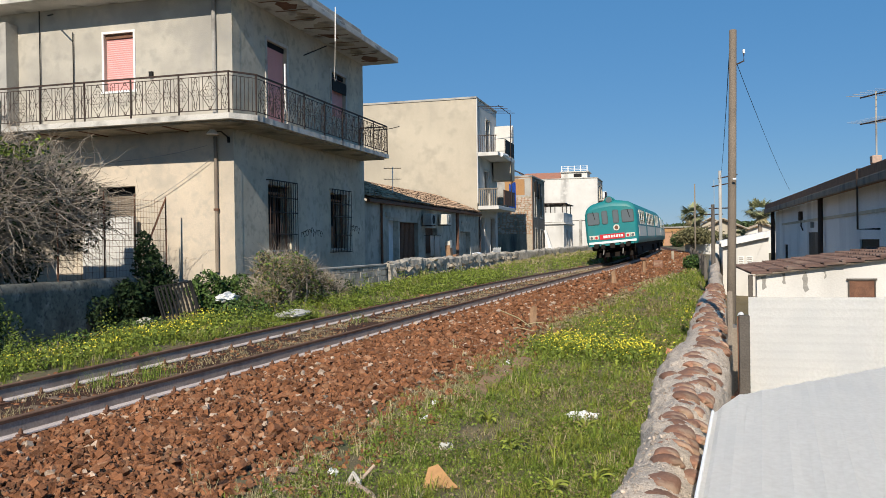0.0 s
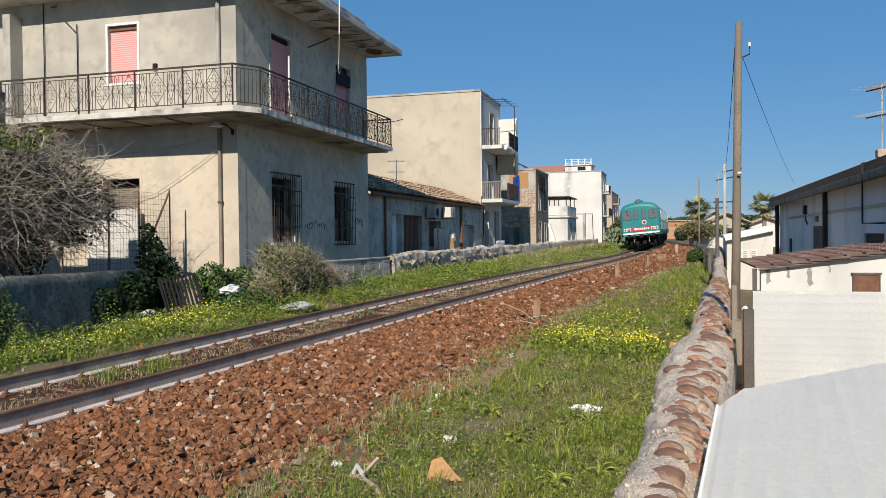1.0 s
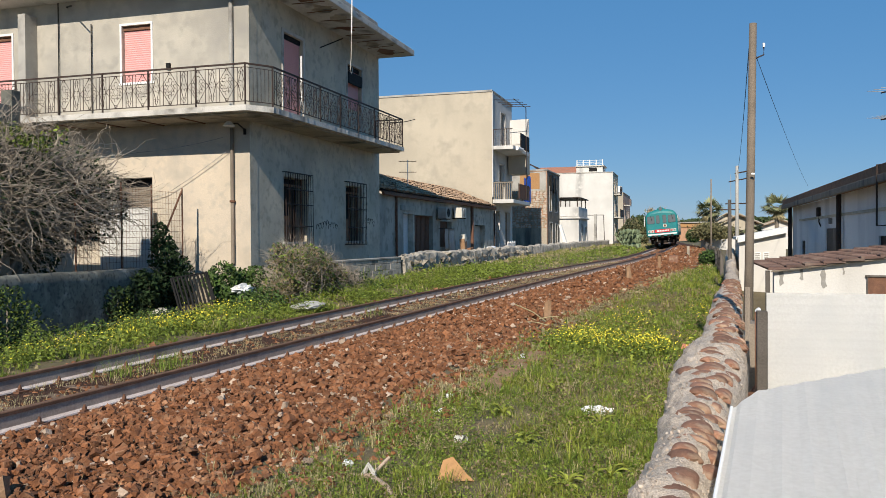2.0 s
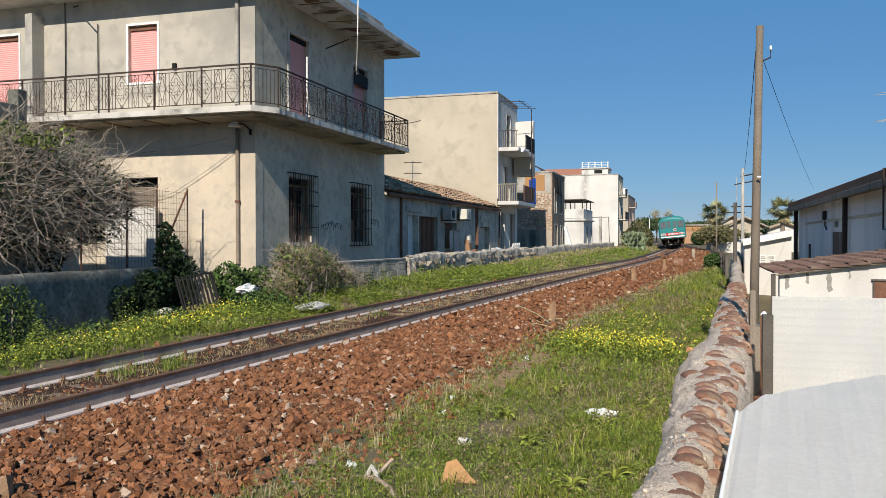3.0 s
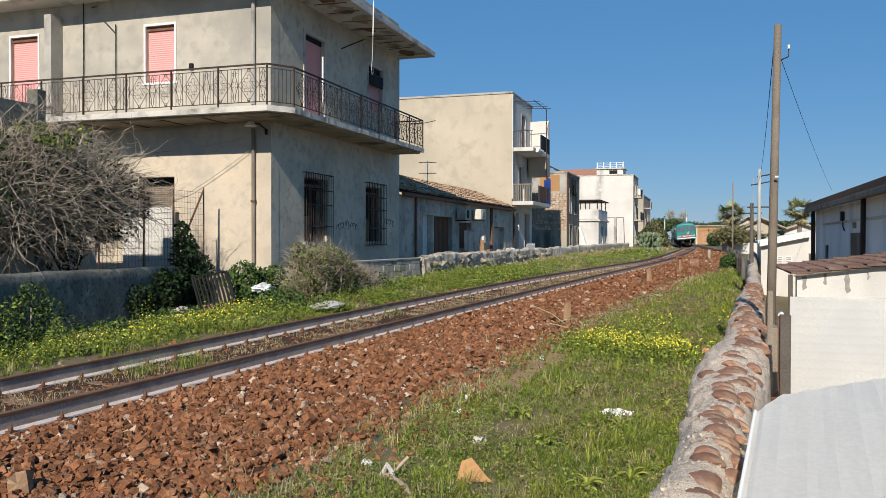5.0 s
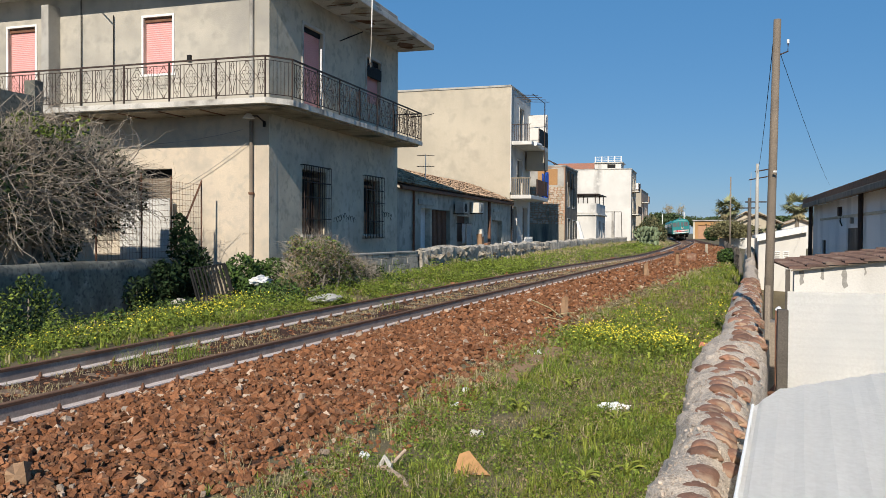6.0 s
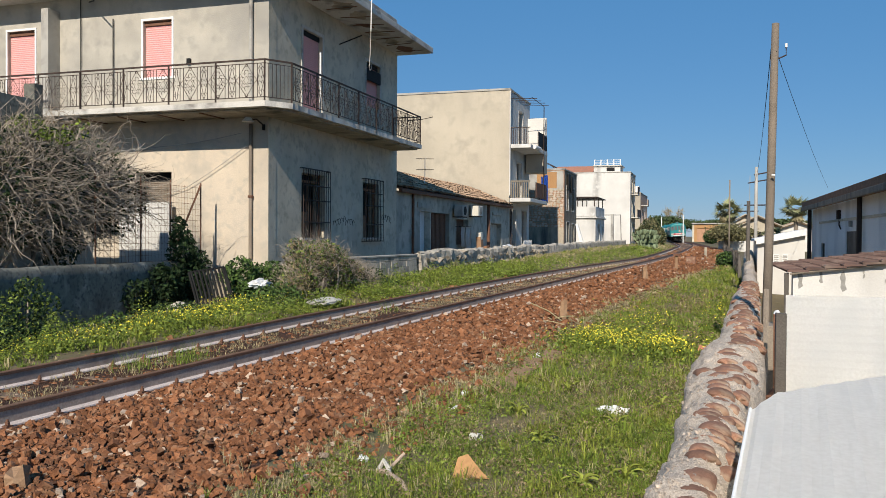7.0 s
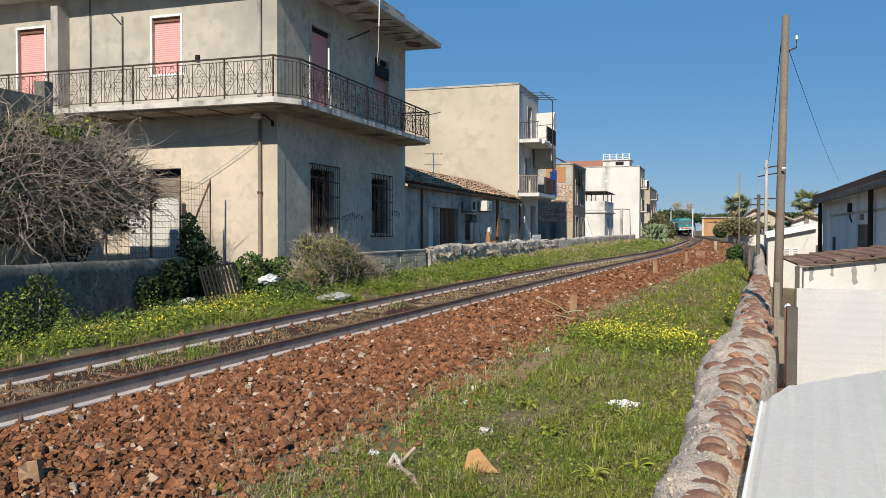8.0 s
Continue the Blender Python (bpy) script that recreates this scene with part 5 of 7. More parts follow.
def weeds():
    """Low broad-leaved weeds and small yellow flowers in the grass."""
    C = []
    for y0, y1, n in ((3, 9, 38000), (9, 20, 24000), (20, 45, 9000)):
        y = RNG.uniform(y0, y1, n)
        x = RNG.uniform(-4, 1.0, n)
        off = x - line_x(y)
        k = (off > 4.2 + 0.6 * (patch(x, y, 0.6, 2) - 0.5)) & (x < np.interp(y, *WALL_L) - 0.05) & (patch(x, y, 1.4, 11) > 0.37)
        x, y = x[k], y[k]
        C.append(np.stack([x, y, ground_z(x, y) + RNG.uniform(0.01, 0.10, len(x))], 1))
    for y0, y1, n in ((6, 16, 6000), (16, 34, 16000), (34, 70, 6000)):
        y = RNG.uniform(y0, y1, n)
        x = line_x(y) - RNG.uniform(1.1, 3.4, n)
        k = (patch(x, y, 0.8, 21) > 0.46) & (x > np.interp(y, [6, 16, 18, 92], [-9.6, -10, -9.35, -9.0]))
        x, y = x[k], y[k]
        C.append(np.stack([x, y, ground_z(x, y) + RNG.uniform(0.02, 0.28, len(x))], 1))
    n = 46000
    y = 6.5 + 24 * RNG.uniform(0, 1, n) ** 1.2
    x = line_x(y) - RNG.uniform(1.15, 4.0, n)
    hump = np.clip(patch(x, y, 0.8, 41) * 0.65 + patch(x, y, 2.9, 42) * 0.35 - 0.50, 0, 1) * 3.0 * np.interp(line_x(y) - x, [1.1, 1.8], [0.3, 1])
    k = (hump > 0.05) & (x > np.interp(y, [6, 16, 18, 92], [-10.2, -10.4, -9.35, -9.0]))
    x, y, hump = x[k], y[k], hump[k]
    C.append(np.stack([x, y, ground_z(x, y) + hump * RNG.uniform(0.3, 1.0, len(x))], 1))
    c = np.concatenate(C)
    V, F = leaf_quads(c, 0.008 + 0.0010 * c[:, 1], 0.5)
    mesh_stuff("weeds", V, F, "leaf_bright", label="low broad-leaved weeds in the grass", category="weeds")
    # dead brown weeds in patches
    n = 60000
    y = 3 + 25 * RNG.uniform(0, 1, n) ** 1.5
    x = RNG.uniform(-3.2, 1.0, n)
    k = (x - line_x(y) > 4.0) & (x < np.interp(y, *WALL_L) - 0.05) & (patch(x, y, 1.1, 31) * 0.6 + patch(x, y, 3.1, 33) * 0.4 > 0.525)
    x, y = x[k], y[k]
    c = np.stack([x, y, ground_z(x, y) + RNG.uniform(0.02, 0.13, len(x))], 1)
    V, F = leaf_quads(c, 0.007 + 0.0009 * y, 0.2)
    mesh_stuff("dead_weeds", V, F, "dead_leaf", label="patches of dead brown weeds among the grass", category="weeds")
    # rosettes of long wild leaves
    leaf = None
    for cx, cy in ((-1.46, 7.61), (-0.46, 9.86), (-0.61, 6.83), (-0.25, 9.66), (-0.82, 12.81), (-0.19, 12.72), (-0.9, 6.4), (-0.85, 8.51), (-1.61, 10.18), (-0.03, 15.87), (-1.93, 8.72)):
        pl = thing("leafy_plant", "leafy green wild plant growing in the grass", "plant", "leafy plants in the verge")
        cz = float(ground_z(cx, cy))
        part("stalk", rod([(cx, cy, cz - 0.02), (cx + 0.01, cy, cz + 0.05)], 0.008, 5), "leaf_bright", pl)
        for j in range(13):
            s = RNG.uniform(0.4, 0.8)
            m = pose(cx, cy, cz + 0.01, RNG.uniform(-12, 28), RNG.uniform(-12, 12), j * 360 / 13 + RNG.uniform(-14, 14)) @ Matrix.Diagonal((s, s, s, 1))
            if leaf is None:
                bm = bmesh.new()
                rows = [[bm.verts.new((a * w, r, z + abs(a) * 0.012)) for a in (-1, 0, 1)] for r, w, z in ((0.0, 0.006, 0.0), (0.05, 0.018, 0.05), (0.10, 0.012, 0.085), (0.14, 0.028, 0.095), (0.19, 0.024, 0.085), (0.23, 0.004, 0.06))]
                for a, b in zip(rows, rows[1:]):
                    for k in range(2):
                        bm.faces.new((a[k], a[k + 1], b[k + 1], b[k]))
                leaf = part("leaf", bm, "grass", pl)
                leaf.matrix_local = m
            else:
                again(leaf, pl, m)
    C = []
    for cx, cy, sx, sy, n, h in ((-1.95, 14.6, 0.5, 1.0, 400, 0.32), (-1.45, 14.0, 0.4, 0.8, 300, 0.34), (-0.6, 13.7, 0.4, 0.8, 340, 0.34), (-0.9, 14.7, 0.7, 1.2, 240, 0.3), (-1.2, 18, 0.6, 1.6, 150, 0.3), (0.3, 20.5, 0.35, 2.5, 90, 0.35),
                                 (-9.1, 10.4, 0.5, 1.3, 230, 0.30), (-9.35, 13.0, 0.8, 1.4, 560, 0.36), (-9.6, 15.2, 0.7, 0.9, 240, 0.38), (-9.0, 8.0, 0.35, 1.0, 160, 0.25), (-9.0, 17.2, 0.4, 1.2, 60, .3), (-8.8, 30, 0.3, 6, 90, .4)):
        x, y = RNG.normal(cx, sx * 0.55, n), RNG.normal(cy, sy * 0.55, n)
        k = x < np.interp(y, *WALL_L) - 0.05
        k &= (np.abs(x - line_x(y)) > 1.1)
        x, y = x[k], y[k]
        C.append(np.stack([x, y, ground_z(x, y) + h * RNG.uniform(0.45, 1.0, len(x))], 1))
    c = np.concatenate(C)
    n = len(c)
    ang = np.linspace(0, 2 * np.pi, 7)[:6]
    tilt = RNG.normal(0, 0.5, (n, 2))
    r = RNG.uniform(0.008, 0.016, n)
    V = np.stack([c + np.stack([r * np.cos(t), r * np.sin(t), r * (np.cos(t) * tilt[:, 0] + np.sin(t) * tilt[:, 1])], 1) for t in ang] + [c + np.array([0, 0, 0.006])], 1).reshape(-1, 3)
    F = (np.array([[i, (i + 1) % 6, 6] for i in range(6)])[None] + (np.arange(n) * 7)[:, None, None]).reshape(-1, 3)
    mesh_stuff("yellow_flowers", V, F, "flower", label="small bright yellow wild flowers in drifts", category="flowers")
    g = ground_z(c[:, 0], c[:, 1])
    V, F = blades(c[:, 0], c[:, 1], g, (c[:, 2] - g) * 0.99, np.full(n, 0.006), lean=0.02)
    mesh_stuff("flower_stems", V, F, "leaf_bright", label="thin green flower stems", category="flowers")
    q = np.repeat(c, 3, 0) + RNG.normal(0, 0.08, (3 * n, 3)) * [1, 1, 0.5] - [0, 0, 0.10]
    q = q[q[:, 2] > ground_z(q[:, 0], q[:, 1])]
    V, F = leaf_quads(q, 0.035, 0.2)
    mesh_stuff("flower_leaves", V, F, "leaf_bright", label="feathery leaves under the yellow flowers", category="flowers")


weeds()


# ---- ballast stones ----
def stone_mesh():
    """A unit broken stone: twelve corners pushed about, with flat facets."""
    t = (1 + 5 ** 0.5) / 2
    v = np.array([(-1, t, 0), (1, t, 0), (-1, -t, 0), (1, -t, 0), (0, -1, t), (0, 1, t), (0, -1, -t), (0, 1, -t), (t, 0, -1), (t, 0, 1), (-t, 0, -1), (-t, 0, 1)]) / 1.9
    f = np.array([(0, 11, 5), (0, 5, 1), (0, 1, 7), (0, 7, 10), (0, 10, 11), (1, 5, 9), (5, 11, 4), (11, 10, 2), (10, 7, 6), (7, 1, 8), (3, 9, 4), (3, 4, 2), (3, 2, 6), (3, 6, 8), (3, 8, 9), (4, 9, 5), (2, 4, 11), (6, 2, 10), (8, 6, 7), (9, 8, 1)])
    q = np.linalg.qr(RNG.normal(size=(3, 3)))[0]
    w = np.clip(v @ q.T, -0.5, 0.5) * RNG.uniform(0.65, 1.35, 3) + RNG.normal(0, 0.12, v.shape)
    if RNG.uniform() < 0.6:            # blocky kinds: a jittered box
        w = np.array([(x, y, z) for x in (-1, 1) for y in (-1, 1) for z in (-1, 1)]) * 0.62 * RNG.uniform(0.6, 1.25, 3) + RNG.normal(0, 0.17, (8, 3))
        w = np.concatenate([w, w.mean(0)[None].repeat(4, 0)])
        f = np.array([(0, 1, 3), (0, 3, 2), (4, 6, 7), (4, 7, 5), (0, 4, 5), (0, 5, 1), (2, 3, 7), (2, 7, 6), (0, 2, 6), (0, 6, 4), (1, 5, 7), (1, 7, 3)])
        w = w @ q.T
    return w, f


def ballast():
    kinds = [stone_mesh() for _ in range(24)]
    VV, FF, base = [], [], 0
    VP, FP, bp = [], [], 0
    single = []
    for y0, y1, dens, r in ((2.5, 9, 640, 0.036), (9, 16, 380, 0.042), (16, 28, 150, 0.05), (28, 50, 60, 0.06), (50, 90, 20, 0.085)):
        n = int(dens * 6.0 * (y1 - y0))
        y = RNG.uniform(y0, y1, n)
        off = RNG.uniform(-1.25, 4.6, n)
        x = line_x(y) + off
        p = np.ones(n)
        p[off > 3.6] = 0.5
        p[off > 4.0] = 0.2
        p[(np.abs(off) < 0.72)] = 0.10
        p[off < -0.8] = 0.3
        p[np.abs(np.abs(off) - 0.752) < 0.115] = 0
        keep = RNG.uniform(0, 1, n) < p
        for a, b, o in zip(x[keep], y[keep], off[keep]):
            v, f = kinds[RNG.integers(24)]
            s = r * RNG.uniform(0.5, 1.25) * (1.5 if RNG.uniform() < 0.12 else 1)
            c, d = math.cos(RNG.uniform(0, 6.28)), 0
            d = math.sqrt(1 - c * c) * (1 if RNG.uniform() < 0.5 else -1)
            low = 0.6 if abs(o) < 0.95 else 1.0
            h = float(ground_z(a, b)) + s * (RNG.uniform(-0.1, 0.95) if low == 1 else 0.15)
            w = v * s * [1, 1, 0.8 * low]
            w = np.stack([w[:, 0] * c - w[:, 1] * d + a, w[:, 0] * d + w[:, 1] * c + b, w[:, 2] + h], 1)
            pale = RNG.uniform() < 0.05
            if 4.3 < b < 6.2 and 1.2 < o < 3.4 and len(single) < 290 and RNG.uniform() < 0.16:
                single.append((a, b, h, s, RNG.integers(6), RNG.uniform(0, 360), pale))
                continue
            if pale:
                VP.append(w), FP.append(f + bp)
                bp += 12
            else:
                VV.append(w), FF.append(f + base)
                base += 12
    mesh_stuff("ballast_stones", np.concatenate(VV), np.concatenate(FF), "stone", label="reddish brown broken ballast stones", category="ballast")
    mesh_stuff("pale_stones", np.concatenate(VP), np.concatenate(FP), "stone_pale", label="pale buff stones among the ballast", category="ballast")
    meshes = {}
    for i in range(6):
        for mm in ("stone", "stone_pale"):
            me = bpy.data.meshes.new("stone")
            me.from_pydata(kinds[i][0].tolist(), [], kinds[i][1].tolist())
            me.materials.append(M[mm])
            meshes[i, mm] = me
    for a, b, h, s, k, turn, pale in single:
        o = new("stone", meshes[int(k), "stone_pale" if pale else "stone"])
        o.parent = GROUND
        o.matrix_local = pose(a, b, h, 0, 0, turn) @ Matrix.Diagonal((s, s, s * 0.8, 1))


ballast()


def wall_stones():
    """Rubble stones in rough courses on the face of the low stone wall, and plaster lumps along its top."""
    meshes = []
    for mm in ("wall_stone", "wall_stone", "wall_stone", "wall_cap"):
        for k in range(3):
            v, f = stone_mesh()
            me = bpy.data.meshes.new("stone")
            me.from_pydata(v.tolist(), [], f.tolist())
            me.materials.append(M[mm])
            meshes.append(me)
    for i in range(292):
        y = 26.9 + 24 * (i % 73) / 73 + RNG.uniform(-0.14, 0.14)
        row = i // 73
        cap = row == 3
        o = new("stone", meshes[RNG.integers(9, 12) if cap else RNG.integers(9)])
        o.parent = STONE_WALL
        r = RNG.uniform(0.10, 0.19)
        x = -9.5 - 0.1 * (y - 26.5) / 22 + (RNG.uniform(-0.05, 0.1) if cap else 0.185)
        z = 1.0 + RNG.uniform(-0.03, 0.06) if cap else 0.2 + row * 0.27 + RNG.uniform(-0.06, 0.06)
        o.matrix_local = pose(x, y, z, 0, 0, RNG.uniform(0, 360)) @ Matrix.Diagonal((r * 0.9, r * (1.5 if cap else 1.3), r * (0.55 if cap else 0.85), 1))


wall_stones()


# ---- the tile-capped wall ----
def tile_wall():
    w = thing("rubble_wall", "rubble and mortar wall capped with broken clay tiles", "wall", kind="structure")
    ys = np.concatenate([np.arange(-1, 8, 0.03), np.arange(8, 20.5, 0.08)])
    us = np.linspace(-1, 1, 29)
    V = []
    for y in ys:
        l, r = np.interp(y, *WALL_L), np.interp(y, *WALL_R)
        top = 0.66 + 0.05 * noise.noise(Vector((0, y * 0.7, 0)))
        sec = [(-1.16, -0.5), (-1.12, 0.05), (-1.07, 0.32)] + [(u, None) for u in us] + [(1.05, 0.3), (1.08, -0.1), (1.1, -0.9)]
        for u, z in sec:
            if z is None:
                z = top - 0.13 * abs(u) ** 2.6 - 0.02
            x = (l + r) / 2 + u * (r - l) / 2
            q = Vector((x * 9, y * 9, z * 9))
            nv = noise.noise_vector(q * 0.5) * 0.036 + noise.noise_vector(q * 2.3) * 0.017 + noise.noise_vector(q * 7) * 0.008
            V.append((x + nv.x, y + nv.y, z + nv.z * 1.1))
    k = len(us) + 6
    n = len(ys)
    F = [(i * k + j, i * k + j + 1, (i + 1) * k + j + 1, (i + 1) * k + j) for i in range(n - 1) for j in range(k - 1)]
    mesh_stuff("mortar_core", np.array(V), np.array(F)[:, ::-1], "rubble", parent=w, label="pale crumbling mortar and stone", smooth=True)
    # half-round tiles bedded in the top, two rows near, one row further along
    shapes = []
    for s in range(5):
        bm = bmesh.new()
        wd, ln, seg = 0.105, RNG.uniform(0.10, 0.16), 10
        cut = RNG.uniform(-0.03, 0.03, seg + 1)
        prev = None
        for v, rad, drop in ((-1.0, 0.93, 0.010), (-0.93, 0.99, 0.002), (-0.4, 1.0, 0.0), (0.3, 0.93, 0.012), (1.0, 0.8, 0.04)):
            ring = [bm.verts.new((math.cos(math.pi * i / seg) * wd * rad, v * ln + cut[i] * (v < 0), math.sin(math.pi * i / seg) * 0.066 * rad - drop)) for i in range(seg + 1)]
            if prev:
                for i in range(seg):
                    bm.faces.new((prev[i], prev[i + 1], ring[i + 1], ring[i]))
            else:
                face = [bm.verts.new((p.co.x * s, p.co.y + 0.004 * (s < 1), p.co.z * s)) for s in (1, 0.1) for p in ring]
                for i in range(seg):
                    bm.faces.new((face[i], face[i + 1], face[seg + 2 + i], face[seg + 1 + i]))
            prev = ring
        bmesh.ops.recalc_face_normals(bm, faces=bm.faces[:])
        me = bpy.data.meshes.new("tile")
        bm.to_mesh(me), bm.free()
        me.materials.append(M["terracotta"])
        me.polygons.foreach_set("use_smooth", [True] * len(me.polygons))
        shapes.append(me)
    y = -0.8
    while y < 19.8:
        l, r = np.interp(y, *WALL_L), np.interp(y, *WALL_R)
        top = 0.66 + 0.05 * noise.noise(Vector((0, y * 0.7, 0)))
        for u in (0.12, 0.62, -0.45):
            if RNG.uniform() < (0.04 if abs(u) < 0.2 else 0.5 if u > 0 else 0.86):
                continue
            uu = u + RNG.uniform(-0.2, 0.18)
            o = new("tile", shapes[RNG.integers(5)])
            o.parent = w
            sc = RNG.uniform(0.7, 1.12) * np.interp(y, [3.6, 5.2, 6.4], [0.78, 0.85, 1.05]) * (1 if abs(u) < 0.2 else 0.8)
            o.matrix_local = pose((l + r) / 2 + uu * (r - l) / 2, y + RNG.uniform(-0.04, 0.04), top - 0.05 * sc - 0.10 * abs(uu) ** 2.2 + RNG.uniform(-0.016, 0.008), RNG.uniform(2, 16), uu * 22 + RNG.uniform(-7, 7), RNG.uniform(-24, 24) - 3) @ Matrix.Diagonal((sc, sc * 0.9, sc * 0.95, 1))
        y += RNG.uniform(0.14, 0.23) * np.interp(y, [4, 6.4], [0.8, 1.0])
    # grit and small stones standing out of the mortar
    V, F, base = [], [], 0
    grit = [stone_mesh() for _ in range(8)]
    for i in range(3600):
        y = 3.0 + 9.5 * RNG.uniform() ** 1.5
        u = RNG.uniform(-1.05, 1.05)
        l, r = np.interp(y, *WALL_L), np.interp(y, *WALL_R)
        z = 0.66 + 0.05 * noise.noise(Vector((0, y * 0.7, 0))) - 0.13 * abs(u) ** 2.6 - 0.02
        v, f = grit[RNG.integers(8)]
        v = v * (RNG.uniform(0.003, 0.008) + (RNG.uniform() < 0.03) * 0.012)
        q = Vector(((l + r) / 2 * 9 + u * (r - l) / 2 * 9, y * 9, z * 9))
        nv = noise.noise_vector(q * 0.5) * 0.036 + noise.noise_vector(q * 2.3) * 0.017
        V.append(v + [(l + r) / 2 + u * (r - l) / 2 + nv.x, y + nv.y, z + nv.z * 1.1])
        F.append(f + base)
        base += 12
    mesh_stuff("grit", np.concatenate(V), np.concatenate(F), "rubble_grit", parent=w, label="small stones bedded in the mortar")
    return w


tile_wall()
rough_wall("far_rubble_wall", "lower stretch of the old rubble wall", [(1.02, 20.4), (1.3, 27), (1.62, 34)], [0.62, 0.85, 1.15], [-0.4, -0.3, -0.2], 0.30, "rubble", wobble=0.06)


def roof_sheet():
    s = thing("white_roof_sheet", "white ribbed plastic roof sheet with a rolled edge", "roof sheet")
    d = Vector((0.1, 1.0)).normalized()
    n = Vector((d.y, -d.x))
    bm = bmesh.new()
    org = Vector((0.213, 4.06))
    rows = []
    for i in range(170):
        t = i * 0.107 / 6
        q = org + n * t
        end = 0.283 * min(1, t / 0.103) + max(0, t - 0.103) * 1.007          # the far edge runs off at a slant
        z = 0.85 + 0.005 * (1 if i % 6 == 0 else 0.5 if i % 6 in (1, 5) else 0)
        rows.append([bm.verts.new((*(q + d * e), z - (0.012 if t < 0.02 else 0) + 0.003 * math.sin(3 * e + t * 2) + 0.094 * e)) for e in np.linspace(-2.4, end, 8)])
    for a, b in zip(rows, rows[1:]):
        for i in range(7):
            bm.faces.new((a[i], a[i + 1], b[i + 1], b[i]))
    bmesh.ops.solidify(bm, geom=bm.faces[:], thickness=0.012)
    bmesh.ops.recalc_face_normals(bm, faces=bm.faces[:])
    part("sheet", bm, "sheet", s)
    a, b = org - d * 2.4, org
    part("edge_strip", rod([(a.x - 0.004, a.y, 0.848 - 0.094 * 2.4), (b.x - 0.004, b.y, 0.848)], 0.007, 8), "sheet", s, "rolled white edge")
    for t, e in ((0.12, 0.0), (2.6, 2.2), (0.3, -2.2), (2.6, -2.2)):
        q = org + n * t + d * e
        part("post", B((q.x - 0.03, q.x + 0.03, q.y - 0.03, q.y + 0.03, -1.0, 0.842 + 0.094 * e)), "wood_grey", s)
    return s


roof_sheet()


# ---- shrubs and trees ----
def bramble(name, label, cx, cy, cz, sx, sy, sz, n, leaves, leaf_mat, twig_len=1.1, r=0.008, up=0.2, base=0.8, leaf_size=0.05, droop=0.35, bias=None, wander=0.45, lobes=((0, 0, 0, 1),)):
    """A tangle of arching bare twigs round a few stems, with a scatter of leaves."""
    t = thing(name, label, "shrub")
    for i in range(6):
        a = RNG.uniform(0, 6.28)
        p0 = (cx + RNG.normal(0, sx * 0.25), cy + RNG.normal(0, sy * 0.25), base - 0.1)
        p2 = (cx + math.cos(a) * sx * 0.6, cy + math.sin(a) * sy * 0.6, cz + RNG.uniform(-0.2, 0.5) * sz)
        part("stem", rod([p0, ((p0[0] + p2[0]) / 2 + 0.05, (p0[1] + p2[1]) / 2, (p0[2] + p2[2]) / 2 + 0.1), p2], 0.035, 6, 0.012), "twig", t)
    d = RNG.normal(size=(n, 3))
    d /= np.linalg.norm(d, axis=1)[:, None]
    rad = RNG.uniform(0.1, 0.8, n) ** 0.6
    lobe = np.array(lobes, float)
    pick = lobe[RNG.integers(len(lobe), size=n)]
    c = np.array([cx, cy, cz]) + pick[:, :3] + d * rad[:, None] * pick[:, 3:] * [sx, sy, sz]
    dd = d + RNG.normal(0, 0.5, (n, 3)) + [0, 0, up]
    if bias is not None:
        dd = dd + np.array(bias)
    V, F = twig_tubes(c, dd, RNG.uniform(0.4, 1.0, n) * twig_len, RNG.uniform(0.4, 1.0, n) * r, droop=droop, wander=wander)
    k = V[:, 2].reshape(-1, 21).min(1) > base - 0.15
    V = V.reshape(-1, 21, 3)[k].reshape(-1, 3)
    F = F.reshape(-1, 18, 4)[: k.sum()].reshape(-1, 4)
    mesh_stuff("tangle", V, F, "twig", parent=t, label="bare grey tangled twigs")
    if leaves:
        for mm, m, zlo in leaves:
            q = RNG.normal(size=(m, 3))
            q /= np.linalg.norm(q, axis=1)[:, None]
            pick = lobe[RNG.integers(len(lobe), size=m)]
            q = np.array([cx, cy, cz]) + pick[:, :3] + q * (RNG.uniform(0.2, 1.02, m) ** 0.5)[:, None] * pick[:, 3:] * [sx, sy, sz]
            q = q + np.stack([patch(q[:, 0], q[:, 2] + q[:, 1], 1.5, s) - 0.5 for s in (1, 2, 3)], 1) * 0.5
            q = q[q[:, 2] > cz + zlo * sz]
            V, F = leaf_quads(q, leaf_size)
            mesh_stuff("leaves", V, F, mm, parent=t)
    return t


# the leaf_dark mass is added to imitate shade inside the bare tangle
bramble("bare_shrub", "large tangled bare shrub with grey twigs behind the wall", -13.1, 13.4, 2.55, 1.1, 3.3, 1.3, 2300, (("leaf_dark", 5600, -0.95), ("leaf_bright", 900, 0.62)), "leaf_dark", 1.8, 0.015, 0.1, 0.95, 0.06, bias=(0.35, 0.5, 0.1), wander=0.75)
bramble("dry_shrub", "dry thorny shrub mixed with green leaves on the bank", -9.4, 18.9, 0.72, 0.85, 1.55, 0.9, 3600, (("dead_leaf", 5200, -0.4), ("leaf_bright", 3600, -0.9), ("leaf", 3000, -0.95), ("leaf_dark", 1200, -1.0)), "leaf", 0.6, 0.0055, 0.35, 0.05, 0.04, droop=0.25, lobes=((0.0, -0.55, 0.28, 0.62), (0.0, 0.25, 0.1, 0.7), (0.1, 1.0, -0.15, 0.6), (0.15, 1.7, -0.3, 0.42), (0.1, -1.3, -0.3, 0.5)))
